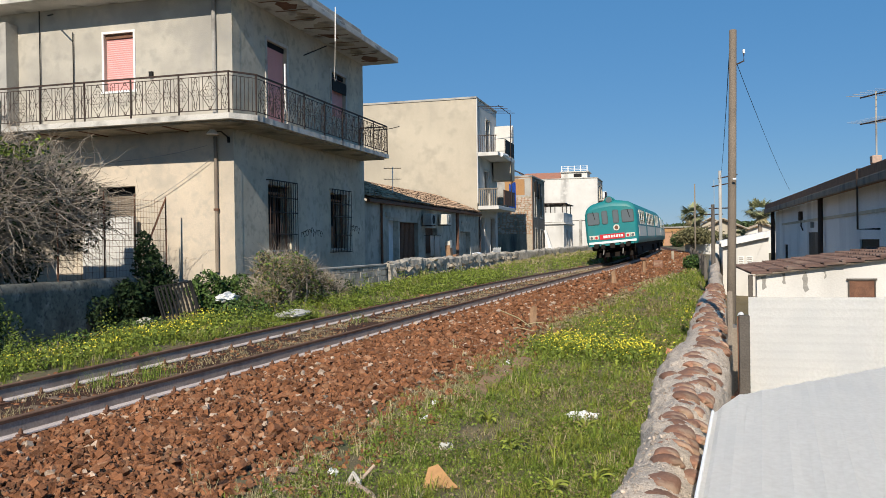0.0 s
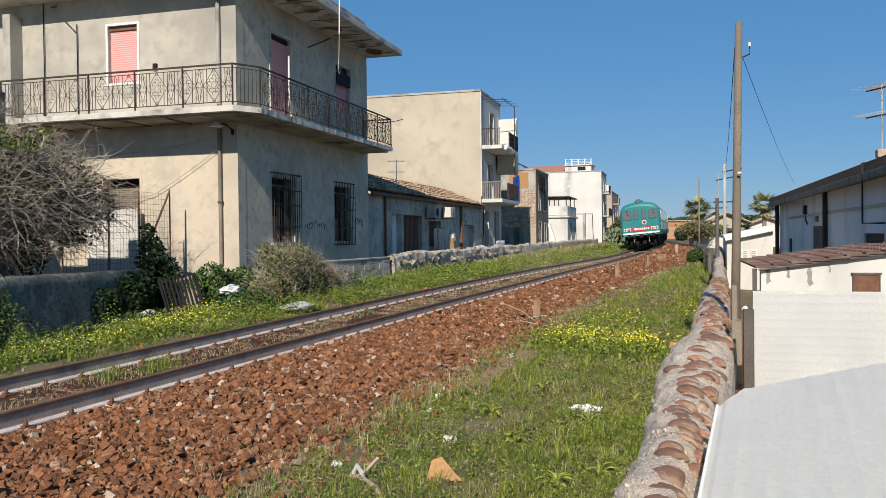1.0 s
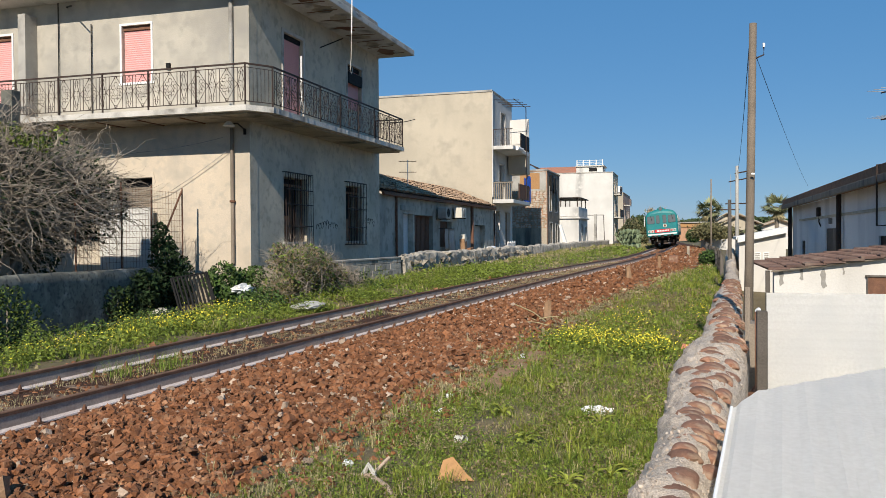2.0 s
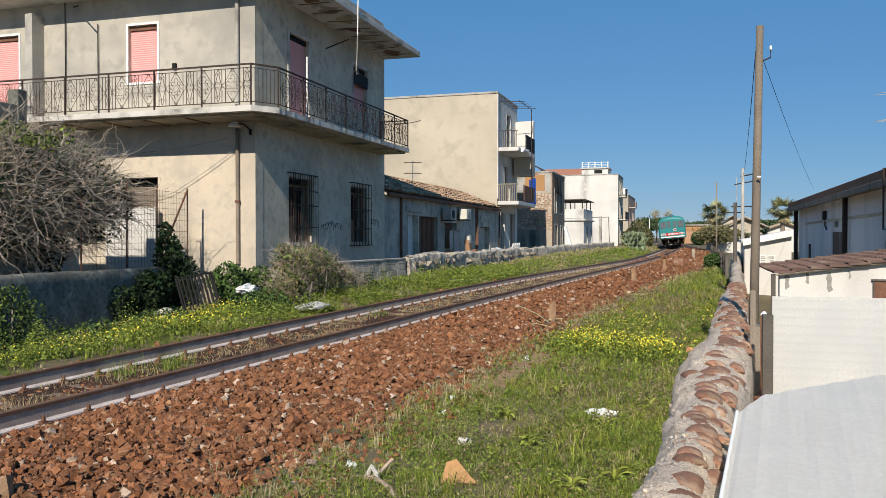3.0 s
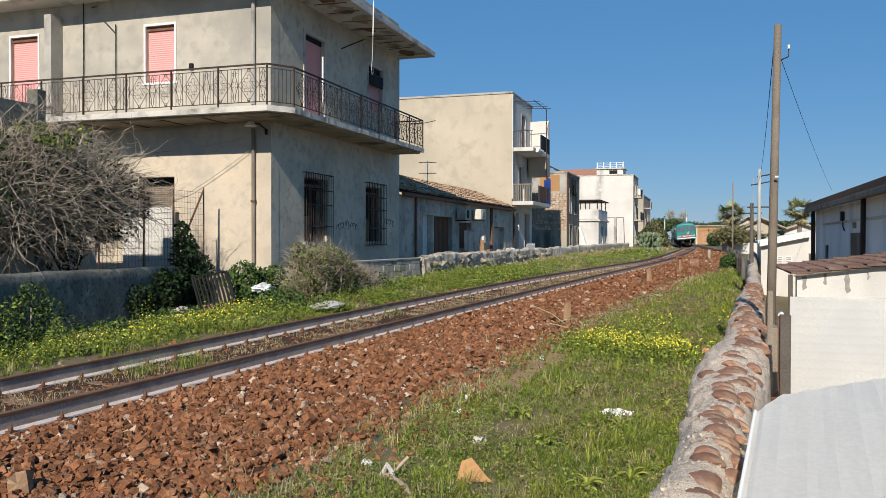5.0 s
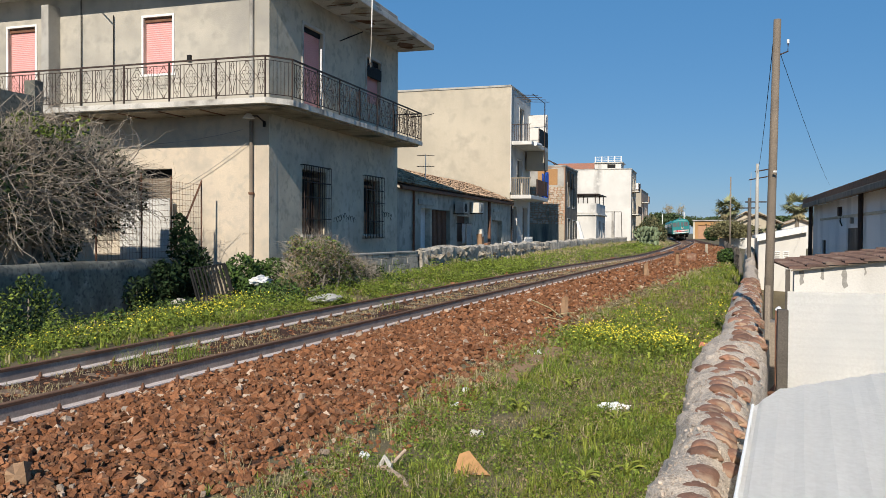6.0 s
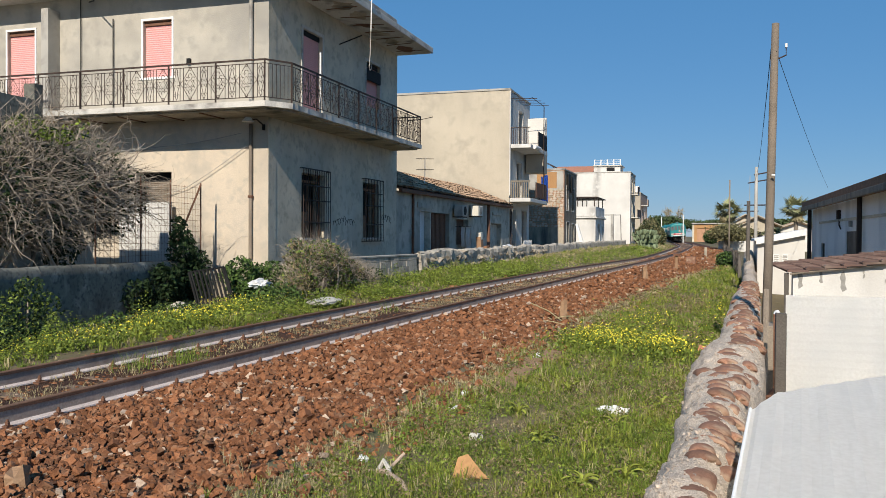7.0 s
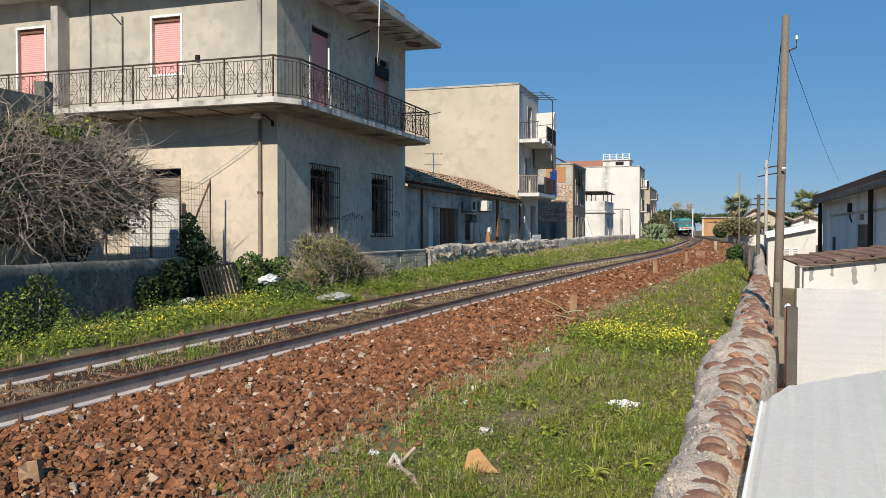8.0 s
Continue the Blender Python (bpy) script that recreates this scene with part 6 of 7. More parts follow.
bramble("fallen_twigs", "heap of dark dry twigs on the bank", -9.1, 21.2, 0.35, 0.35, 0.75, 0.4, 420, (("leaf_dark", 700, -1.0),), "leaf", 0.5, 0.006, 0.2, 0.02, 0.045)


def leafy(name, label, blobs, mat_name, n, size, dark=0.35):
    """A mass of leaves over several clumps (x, y, z, rx, ry, rz), with an uneven outline."""
    t = thing(name, label, "shrub")
    tot = sum(b[3] * b[4] * b[5] for b in blobs)
    Q = []
    for x, y, z, rx, ry, rz in blobs:
        m = int(n * rx * ry * rz / tot)
        q = RNG.normal(size=(m, 3))
        q /= np.linalg.norm(q, axis=1)[:, None]
        Q.append(np.array([x, y, z]) + q * (RNG.uniform(0.15, 1.08, m) ** 0.45)[:, None] * [rx, ry, rz])
        part("stem", rod([(x, y, z - rz), (x + 0.05, y, z - rz * 0.2), (x, y + 0.05, z + rz * 0.5)], 0.025, 5, 0.008), "twig", t)
    q = np.concatenate(Q)
    w = np.stack([patch(q[:, 0] + q[:, 2], q[:, 1], 2.2, s) - 0.5 for s in (4, 5, 6)], 1)
    q = q + w * 0.35
    q = q[q[:, 2] > ground_z(q[:, 0], q[:, 1])]
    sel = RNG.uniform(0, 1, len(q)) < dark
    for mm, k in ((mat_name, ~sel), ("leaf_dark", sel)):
        V, F = leaf_quads(q[k], size)
        mesh_stuff("leaves", V, F, mm, parent=t)
    return t


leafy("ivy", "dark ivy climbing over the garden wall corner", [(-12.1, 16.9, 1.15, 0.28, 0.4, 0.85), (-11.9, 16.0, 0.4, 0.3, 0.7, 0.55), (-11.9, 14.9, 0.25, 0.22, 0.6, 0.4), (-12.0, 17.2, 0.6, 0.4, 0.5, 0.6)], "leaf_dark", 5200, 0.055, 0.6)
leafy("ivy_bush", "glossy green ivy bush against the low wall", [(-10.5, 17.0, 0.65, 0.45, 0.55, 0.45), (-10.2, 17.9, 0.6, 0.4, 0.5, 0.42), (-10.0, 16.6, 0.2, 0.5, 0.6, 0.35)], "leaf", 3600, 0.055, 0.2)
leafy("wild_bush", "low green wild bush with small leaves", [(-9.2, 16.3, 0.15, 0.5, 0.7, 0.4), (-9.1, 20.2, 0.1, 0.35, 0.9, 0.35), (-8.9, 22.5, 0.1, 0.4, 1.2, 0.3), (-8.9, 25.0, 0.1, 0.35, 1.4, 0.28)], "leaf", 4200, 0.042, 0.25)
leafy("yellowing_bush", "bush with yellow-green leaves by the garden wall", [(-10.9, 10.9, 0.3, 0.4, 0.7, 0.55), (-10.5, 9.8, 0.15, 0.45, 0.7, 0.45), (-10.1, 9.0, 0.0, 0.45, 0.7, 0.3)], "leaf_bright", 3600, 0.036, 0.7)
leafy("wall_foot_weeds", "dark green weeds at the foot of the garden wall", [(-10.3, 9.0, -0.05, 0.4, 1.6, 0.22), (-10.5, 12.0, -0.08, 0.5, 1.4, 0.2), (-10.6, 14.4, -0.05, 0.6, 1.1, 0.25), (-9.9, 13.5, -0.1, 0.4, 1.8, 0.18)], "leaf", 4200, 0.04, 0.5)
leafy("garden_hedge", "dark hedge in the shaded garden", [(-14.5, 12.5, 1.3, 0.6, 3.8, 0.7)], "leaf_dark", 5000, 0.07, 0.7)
leafy("roadside_bush", "dark green bush beside the far wall", [(1.0, 45, 0.45, 0.42, 0.6, 0.4)], "leaf", 1200, 0.09, 0.4)
leafy("creeper", "yellow-green creeper leaves on top of the bare shrub", [(-12.9, 13.0, 3.75, 0.35, 0.5, 0.28), (-12.2, 12.9, 3.6, 0.3, 0.4, 0.2), (-11.8, 13.1, 3.65, 0.25, 0.3, 0.15), (-12.95, 12.6, 3.2, 0.25, 0.4, 0.4)], "leaf_bright", 800, 0.045, 0.25)


# ---- details of the houses ----
def wire(name, label, pts, r=0.008, material="dark", sag=0.0, category="cable"):
    """A hanging cable between points."""
    out = []
    for a, b in zip(pts, pts[1:]):
        a, b = Vector(a), Vector(b)
        for i in range(8):
            t = i / 8
            out.append(a.lerp(b, t) - Vector((0, 0, 4 * sag * t * (1 - t))))
    out.append(Vector(pts[-1]))
    return tagged(link(name, rod(out, r, 5), material), label, category)


def street_lamp_head():
    l = thing("wall_lamp", "small white metal wall lamp on the house corner", "lamp")
    part("bracket", rod([(-11.05, HY, 4.5), (-11.1, HY - 0.25, 4.62), (-11.22, HY - 0.4, 4.6)], 0.02, 6), "iron", l)
    bm = bmesh.new()
    bmesh.ops.create_cone(bm, cap_ends=True, segments=16, radius1=0.16, radius2=0.06, depth=0.12, matrix=pose(-11.25, HY - 0.42, 4.6))
    part("shade", bm, "white_paint", l)
    part("insulator", rod([(-10.98, HY - 0.1, 4.35), (-10.98, HY - 0.1, 4.5)], 0.04, 8), "dark", l)


street_lamp_head()
wire("cable", "thin service cable stretched along the house front", [(-18, HY - 0.12, 3.9), (-14.2, HY - 0.12, 4.0), (-11.6, HY - 0.12, 4.3)], 0.008, "concrete", 0.05)
wire("cable", "thin cable running down the house front", [(-11.5, HY - 0.1, 3.95), (-13.3, HY - 0.1, 2.9), (-14.6, HY - 0.1, 2.6)], 0.008, "concrete", 0.03)
wire("hanging_cable", "white cable with a loop hanging from the eave", [(-9.52, 22.5, 8.72), (-9.52, 22.45, 7.7)], 0.018, "white_paint")
wire("cable_loop", "loose loop at the end of the hanging cable", [(-9.52, 22.45, 7.7), (-9.52, 22.4, 6.95), (-9.5, 22.3, 6.75), (-9.48, 22.25, 6.6), (-9.5, 22.35, 6.5), (-9.52, 22.5, 6.58), (-9.52, 22.45, 6.8)], 0.012, "concrete")
wire("railing_wire", "bent wire sticking out from the balcony", [(-9.84, 26.5, 5.6), (-9.5, 28.2, 5.95)], 0.012, "dark", 0.03)


def drying_pole():
    d = thing("white_pole", "short white pole standing on the balcony", "pole")
    part("shaft", rod([(-9.95, 20.0, FLOOR1 - 0.02), (-9.95, 20.0, 6.55)], 0.025, 8), "white_paint", d)


drying_pole()


def scrawl(x, y0, z0, n, w, seed):
    """Dark painted scribble strokes on the side wall."""
    r = np.random.default_rng(seed)
    g = thing("graffiti", "black spray-painted scribble on the grey side wall", "graffiti")
    for i in range(n):
        y, z = y0 + w * i / n, z0 + r.uniform(-0.06, 0.06)
        pts = [(x, y + 0.10 * math.cos(a) * r.uniform(0.5, 1.2), z + 0.11 * math.sin(a) * r.uniform(0.5, 1.2)) for a in np.linspace(0, r.uniform(3, 6), 7)]
        part("stroke", rod(pts, 0.009, 4), "dark", g)


scrawl(HX + 0.004, 22.9, 2.05, 9, 1.6, 3)
scrawl(HX + 0.004, 26.85, 2.2, 5, 0.9, 4)


def ac_unit(y, z, dark):
    a = thing("air_conditioner", "boxy outdoor air conditioner unit on the low house", "air conditioner", "air conditioners on the low house")
    x = -10.95
    part("case", B((x + 0.1, x + 0.5, y, y + 0.8, z, z + 0.5), bevel=0.02), "concrete" if dark else "cream_paint", a)
    part("fan_grille", rod([(x + 0.5, y + 0.4, z + 0.26), (x + 0.515, y + 0.4, z + 0.26)], 0.2, 16), "dark" if dark else "concrete", a)
    for d in (0.1, 0.7):
        part("bracket", B((x, x + 0.5, y + d - 0.02, y + d + 0.02, z - 0.04, z)), "iron", a)


# True colours the case darker, for the unit seen from its shaded side
ac_unit(35.3, 2.5, True)
ac_unit(38.0, 2.58, False)


def hanging_shirt(y, z, w, h, material, name="hanging_cloth", label="pale cloth hanging out to dry on a line"):
    c = thing(name, label, "laundry")
    bm = bmesh.new()
    nx, nz = 10, 8
    grid = [[bm.verts.new((-10.72 + 0.05 * math.sin(i * 1.3) * (1 - j / nz), y + w * (i / nx) + 0.03 * math.sin(j), z - h * (1 - j / nz) + 0.04 * math.sin(i * 2.2) * (1 - j / nz))) for i in range(nx + 1)] for j in range(nz + 1)]
    for a, b in zip(grid, grid[1:]):
        for i in range(nx):
            bm.faces.new((a[i], a[i + 1], b[i + 1], b[i]))
    bmesh.ops.solidify(bm, geom=bm.faces[:], thickness=0.01)
    part("cloth", bm, material, c, smooth=True)
    part("line", rod([(-10.72, y - 0.2, z), (-10.72, y + w + 0.2, z)], 0.006, 4), "dark", c)
    for q in (y - 0.2, y + w + 0.2):
        part("hook", rod([(-10.95, q, z), (-10.72, q, z)], 0.008, 4), "dark", c)


hanging_shirt(36.0, 2.05, 0.6, 0.95, "white_paint")
hanging_shirt(36.7, 2.05, 0.9, 1.15, "white_paint")


def carton():
    c = thing("carton", "upright brown carton on the low wall", "carton")
    for nm, b, m in (("box", (-0.12, 0.12, 0, 0.45, 0, 0.85), "wood_tan"), ("flap", (-0.13, 0.13, 0.12, 0.46, 0.7, 1.05), "cream_paint"), ("foot_box", (0.0, 0.3, 0.35, 0.9, 0, 0.35), "wood_red")):
        part(nm, B(b, bevel=0.012), m, c).matrix_local = pose(-10.35, 37.9, 0.72, 4, -5, 0)


carton()


def roof_antenna(x, y, z0, z1, name="tv_antenna", turn=0, s=1.0, mats="white_paint"):
    a = thing(name, "television antenna with thin rods on a mast", "antenna")
    part("mast", rod([(x, y, z0), (x, y, z1)], 0.022 * s, 6), mats, a)
    for zz, L, n in ((z1 - 0.08 * s, 0.9 * s, 5), (z1 - 0.75 * s, 0.9 * s, 7)):
        base = pose(x, y, zz, 0, 0, turn)
        b = part("boom", rod([(-L * 0.6, 0, 0), (L * 0.6, 0, 0)], 0.02 * s, 5), "iron", a)
        b.matrix_local = base
        for i in range(n):
            e = part("element", rod([(0, -0.45 * s, 0), (0, 0.45 * s, 0)], 0.006 * s, 4), mats, a)
            e.matrix_local = base @ pose(-L * 0.55 + L * 1.1 * i / (n - 1), 0, 0.02)
    return a


roof_antenna(-11.6, 33.4, 3.75, 5.0, turn=20, s=0.7)
ant = roof_antenna(4.42, 20.1, 3.2, 4.92, "tall_antenna", turn=118, s=0.9, mats="concrete")
part("junction_box", B((4.3, 4.5, 19.95, 20.2, 3.3, 3.48), bevel=0.02), "rose_plaster", ant)
part("lower_pipe", rod([(4.42, 20.1, 3.25), (4.02, 20.1, 3.2), (4.02, 20.1, 1.85), (4.48, 20.1, 1.85)], 0.022, 8), "iron", ant)



def tall_house_bits():
    x = -11.0
    w = thing("clothes_frame", "rusty clothes-drying frame on the top balcony", "clothes rack")
    for i in range(4):
        part("arm", rod([(x, 47.2 + i * 1.2, 9.75 + 0.05 * i), (x + 1.5, 47.4 + i * 1.2, 9.7 + 0.05 * i)], 0.02, 5), "iron", w)
    part("upright", rod([(x + 1.25, 50.8, 4.0), (x + 1.25, 50.8, 9.75)], 0.03, 6), "iron", w)
    part("crossbar", rod([(x + 1.25, 47.0, 9.72), (x + 1.25, 50.9, 9.75)], 0.02, 5), "iron", w)
    s = thing("balcony_screen", "dark woven screen tied to the top balcony railing", "screen")
    part("screen", B((x + 1.21, x + 1.23, 49.3, 52.0, 7.1, 8.0)), "dark", s)
    s = thing("balcony_screen", "brown cloth screen tied to the lower balcony railing", "screen")
    part("screen", B((x + 1.21, x + 1.23, 48.7, 52.0, 3.95, 4.85)), "rust", s)
    part("rolled_awning", rod([(x + 1.3, 47.6, 6.9), (x + 1.3, 49.2, 6.95)], 0.13, 8), "white_paint", TALL)
    part("downpipe", rod([(x + 0.08, 46.95, 0.2), (x + 0.08, 46.95, 3.4)], 0.05, 6), "iron", TALL)
    # arched frame between the houses
    f = thing("arched_frame", "thin arched metal hoops on the roof terrace", "frame")
    for k, yy in enumerate((60.8, 62.5, 64.2)):
        part("hoop", rod([(-13.6 + 2.9 * i / 8, yy, 6.6 + 0.75 * math.sin(math.pi * i / 8)) for i in range(9)], 0.03, 5), "iron", f)


tall_house_bits()


def stone_front():
    """Exposed rubble stones, brick patch and blue sheet on the unfinished house."""
    r = np.random.default_rng(12)
    z = 2.3
    while z < 5.0:
        x = -13.2 + r.uniform(0, 0.2)
        h = r.uniform(0.12, 0.2)
        while x < -10.15:
            w = r.uniform(0.14, 0.42)
            n = 7
            cx, cz = x + w / 2, z + h / 2 + r.normal(0, 0.02)
            pts = [(min(cx + w * 0.5 * r.uniform(0.75, 1.05) * math.cos(q), -10.08), cz + h * 0.56 * r.uniform(0.75, 1.08) * math.sin(q)) for q in np.linspace(0.3, 5.7, n)]
            part("stone", prism(pts, "y", 60.5 - r.uniform(0.02, 0.1), 60.52), "old_wall" if r.uniform() < 0.55 else "rubble", STONE_HOUSE)
            x += w
        z += h
    part("plaster_patch", B((-13.2, -10.1, 60.47, 60.5, 5.05, 6.5), bevel=0.01), "concrete", STONE_HOUSE)
    part("brick_patch", B((-12.1, -10.6, 60.44, 60.47, 5.2, 6.4), bevel=0.01), "ochre", STONE_HOUSE)
    part("lower_plaster", B((-13.5, -10.06, 60.46, 60.5, 0.3, 2.3), bevel=0.01), "old_wall", STONE_HOUSE)
    t = thing("blue_tarpaulin", "bright blue tarpaulin hanging over the wall edge", "tarpaulin")
    bm = bmesh.new()
    rows = [[bm.verts.new((-11.75 + 0.5 * i / 6, 60.3 + 0.05 * math.sin(i * 2 + j), 6.1 - 1.95 * j / 8 - 0.1 * math.sin(i))) for i in range(7)] for j in range(9)]
    for a, b in zip(rows, rows[1:]):
        for i in range(6):
            bm.faces.new((a[i], a[i + 1], b[i + 1], b[i]))
    bmesh.ops.solidify(bm, geom=bm.faces[:], thickness=0.015)
    part("sheet", bm, "blue_cloth", t, smooth=True)
    part("rope", rod([(-11.5, 60.3, 6.0), (-11.5, 60.46, 6.3), (-11.5, 60.6, 6.52)], 0.03, 4), "dark", t)
    for yy, zz in ((61.5, 6.3), (63.0, 6.2)):
        c = thing("hanging_coat", "dark clothes hanging on the stone house side", "laundry")
        part("cloth", B((-9.98, -9.86, yy, yy + 0.8, zz - 1.2, zz), bevel=0.04), "dark", c)
        part("hook", rod([(-10.07, yy + 0.4, zz - 0.02), (-9.86, yy + 0.4, zz)], 0.02, 4), "dark", c)
    l = thing("leaning_board", "white plank leaning against the stone house", "plank")
    part("board", prism([(-9.5, 0.5), (-9.2, 0.5), (-9.85, 2.6), (-10.04, 2.6)], "y", 66, 66.3), "white_paint", l)


stone_front()


def terrace_bits():
    # pergola and parapet of the small white house
    p = thing("pergola", "dark metal pergola on the white roof terrace", "pergola")
    for x in (-13.4, -11.7, -10.1):
        for y in (78.3, 81.5, 84.6):
            part("post", B((x - 0.04, x + 0.04, y - 0.04, y + 0.04, 3.57, 5.3)), "iron", p)
    part("roof_sheet", B((-13.7, -9.8, 78.0, 84.9, 5.3, 5.38)), "iron", p)
    part("front_parapet", B((-13.6, -9.95, 78.0, 78.18, 3.57, 4.45)), "whitewash", SMALL_WHITE)
    part("side_parapet", B((-10.13, -9.95, 78.18, 85, 3.57, 4.45)), "whitewash", SMALL_WHITE)
    part("cornice", B((-17.6, -9.75, 77.8, 85.1, 3.33, 3.47), bevel=0.03), "whitewash", SMALL_WHITE)
    # tiled roof and stair house on the white house
    part("tile_roof", prism([(104.3, 9.72), (109, 10.9), (113, 9.72)], "x", -19, -13.7), "red_tile", WHITE)
    part("stair_house", B((-13.6, -10.3, 104.4, 108, 9.72, 10.45)), "whitewash", WHITE)
    part("stair_roof", B((-13.7, -10.1, 104.2, 108.1, 10.45, 10.6), bevel=0.02), "slab", WHITE)
    part("stair_window", B((-12.0, -11.0, 104.36, 104.4, 9.85, 10.3)), "dark", WHITE)
    r = thing("terrace_railing", "white roof terrace railing", "railing")
    for x in np.linspace(-13.5, -10.3, 5):
        part("post", B((x - 0.06, x + 0.06, 104.3, 104.42, 10.6, 11.3)), "white_paint", r)
    for z in (10.8, 11.0, 11.25):
        part("rail", B((-13.5, -10.3, 104.34, 104.39, z - 0.04, z)), "white_paint", r)
    for y0, z in ((106, 4.1), (108.9, 4.1), (106, 7.0)):
        part("balcony", B((-9.0, -8.2, y0 - 0.4, y0 + 2.2, z - 0.15, z), bevel=0.02), "slab", WHITE)
        part("balcony_rail", B((-8.26, -8.2, y0 - 0.4, y0 + 2.2, z, z + 0.95)), "iron", WHITE)
    for y0, z in ((136, 3.7), (141, 3.7), (136, 6.7)):
        part("balcony", B((-10.0, -9.0, y0, y0 + 3, z - 0.15, z), bevel=0.02), "slab", FAR_HOUSE)
        part("balcony_rail", B((-9.08, -9.0, y0, y0 + 3, z, z + 0.95)), "rose_plaster", FAR_HOUSE)
    part("roof_terrace", B((-12.9, -10.3, 134.4, 137, 8.7, 9.7)), "white_paint", FAR_HOUSE)
    # yard gate and wall between the white houses
    g = thing("yard_wall", "white yard wall with a gate frame", "wall")
    part("wall", B((-13, -10.0, 92, 92.3, 0.6, 3.0)), "whitewash", g)
    part("gate_post", B((-10.05, -9.75, 91.9, 92.3, 0.6, 4.1)), "concrete", g)
    part("gate_bar", rod([(-12.5, 92.1, 4.0), (-9.0, 92.1, 4.0), (-8.9, 92.1, 0.6)], 0.05, 6), "iron", g)


terrace_bits()


# ---- right-hand details ----
def hut_roof():
    """Brown pan tiles in strips that climb across the hut roof."""
    r = np.random.default_rng(5)
    for i in range(10):
        x0 = 1.32 + i * 0.285
        z0 = 1.055 + 0.132 * (x0 - 1.37)
        y0 = 14.86 + r.uniform(-0.025, 0.025)
        strip = part("tile_strip", prism([(x0, z0 + 0.012), (x0 + 0.34, z0 + 0.03), (x0 + 0.34, z0 + 0.055), (x0, z0 + 0.045)], "y", y0, 18.7), "dark_tile", HUT)
        for k in range(17):
            y = y0 + 0.12 + k * 0.222
            part("tile", prism([(x0 - 0.015, z0 + 0.045), (x0 + 0.03, z0 + 0.068), (x0 + 0.3, z0 + 0.062), (x0 + 0.335, z0 + 0.05)], "y", y - 0.085, y + 0.085), "dark_tile", strip)
            part("tile_roll", rod([(x0 - 0.02, y + 0.11, z0 + 0.05), (x0 + 0.34, y + 0.11, z0 + 0.06)], 0.03, 6), "dark_tile", strip)
    part("eave_batten", rod([(1.36, 14.9, 1.035), (4.15, 14.9, 1.405)], 0.018, 6), "wood_grey", HUT)


hut_roof()


def outbuilding_bits():
    part("fascia", prism([(1.64, 1.40), (3.21, 1.725), (3.21, 1.92), (1.64, 1.595)], "y", 29.77, 29.98), "white_paint", BACK_WHITE)
    for x in (2.20, 2.475):
        v = part("vent", B((x, x + 0.195, 29.96, 30.0, 0.675, 1.06)), "white_paint", BACK_WHITE)
        for k in range(6):
            part("vent_slat", B((x + 0.022, x + 0.172, 29.945, 29.96, 0.705 + k * 0.06, 0.735 + k * 0.06)), "concrete", v)


outbuilding_bits()


def pole_bits():
    wire("guy_wire", "thin wire from the wooden pole down to the shed roof", [(0.84, 11.35, 4.05), (4.41, 34.0, 3.53)], 0.004, "dark", 0.12)
    wire("pole_wire", "overhead wire running along the line of poles", [(0.78, 11.4, 4.1), (2.2, 40, 4.6)], 0.006, "dark", 0.3)
    b = thing("pole_fittings", "small insulators and hook on the wooden pole", "insulator")
    part("hook", rod([(0.83, 11.4, 3.95), (0.96, 11.38, 4.0), (0.96, 11.38, 4.1)], 0.01, 6), "iron", b)
    part("insulator", rod([(0.96, 11.38, 4.1), (0.96, 11.38, 4.15)], 0.016, 8), "white_paint", b)
    part("bolt", rod([(0.8, 11.28, 2.45), (0.84, 11.27, 2.45)], 0.014, 6), "white_paint", b)
    for x, y, z0, z1, rr, m in ((2.12, 39, -0.6, 4.78, 0.09, "concrete"), (1.3, 28, -0.6, 2.81, 0.075, "wood_dark"), (2.0, 42, -0.6, 4.6, 0.018, "concrete"), (1.55, 60, -0.4, 5.6, 0.06, "wood_grey"), (2.2, 90, -0.3, 4.6, 0.1, "wood_grey")):
        p = pole("wooden_post", "old upright post beside the wall", x, y, z0, z1, rr, material=m)
        if y in (39, 42):
            part("cross_arm", rod([(x - 0.1, y, z1 - 0.35), (x + 0.75, y, z1 - 0.2)], 0.03, 5), "iron", p)
            part("cross_arm", rod([(x - 0.5, y, z1 - 1.7), (x + 0.4, y, z1 - 1.7)], 0.03, 5), "iron", p)
    c = thing("old_pipe", "rusty bent pipe beside the wall", "pipe")
    part("pipe", rod([(0.66, 8.6, 0.9), (0.66, 8.5, 0.2), (0.5, 8.1, 0.05), (0.45, 7.9, 0.2), (0.62, 7.7, 0.25)], 0.022, 6), "rust", c)
    part("stake", rod([(0.62, 9.3, 1.1), (0.60, 9.0, -0.5)], 0.03, 6), "wood_grey", c)
    t = thing("blue_bag", "blue and white plastic bag behind the panel", "bag")
    bm = bmesh.new()
    bmesh.ops.create_icosphere(bm, subdivisions=3, radius=0.2, matrix=pose(0.74, 9.6, 0.80) @ Matrix.Diagonal((0.22, 0.3, 0.42, 1)))
    for v in bm.verts:
        v.co += noise.noise_vector(v.co * 6) * 0.05
    part("bag", bm, "white_paint", t, smooth=True)
    part("crate", B((0.64, 0.9, 9.4, 9.8, -0.6, 0.70), bevel=0.01), "wood_grey", t)


pole_bits()


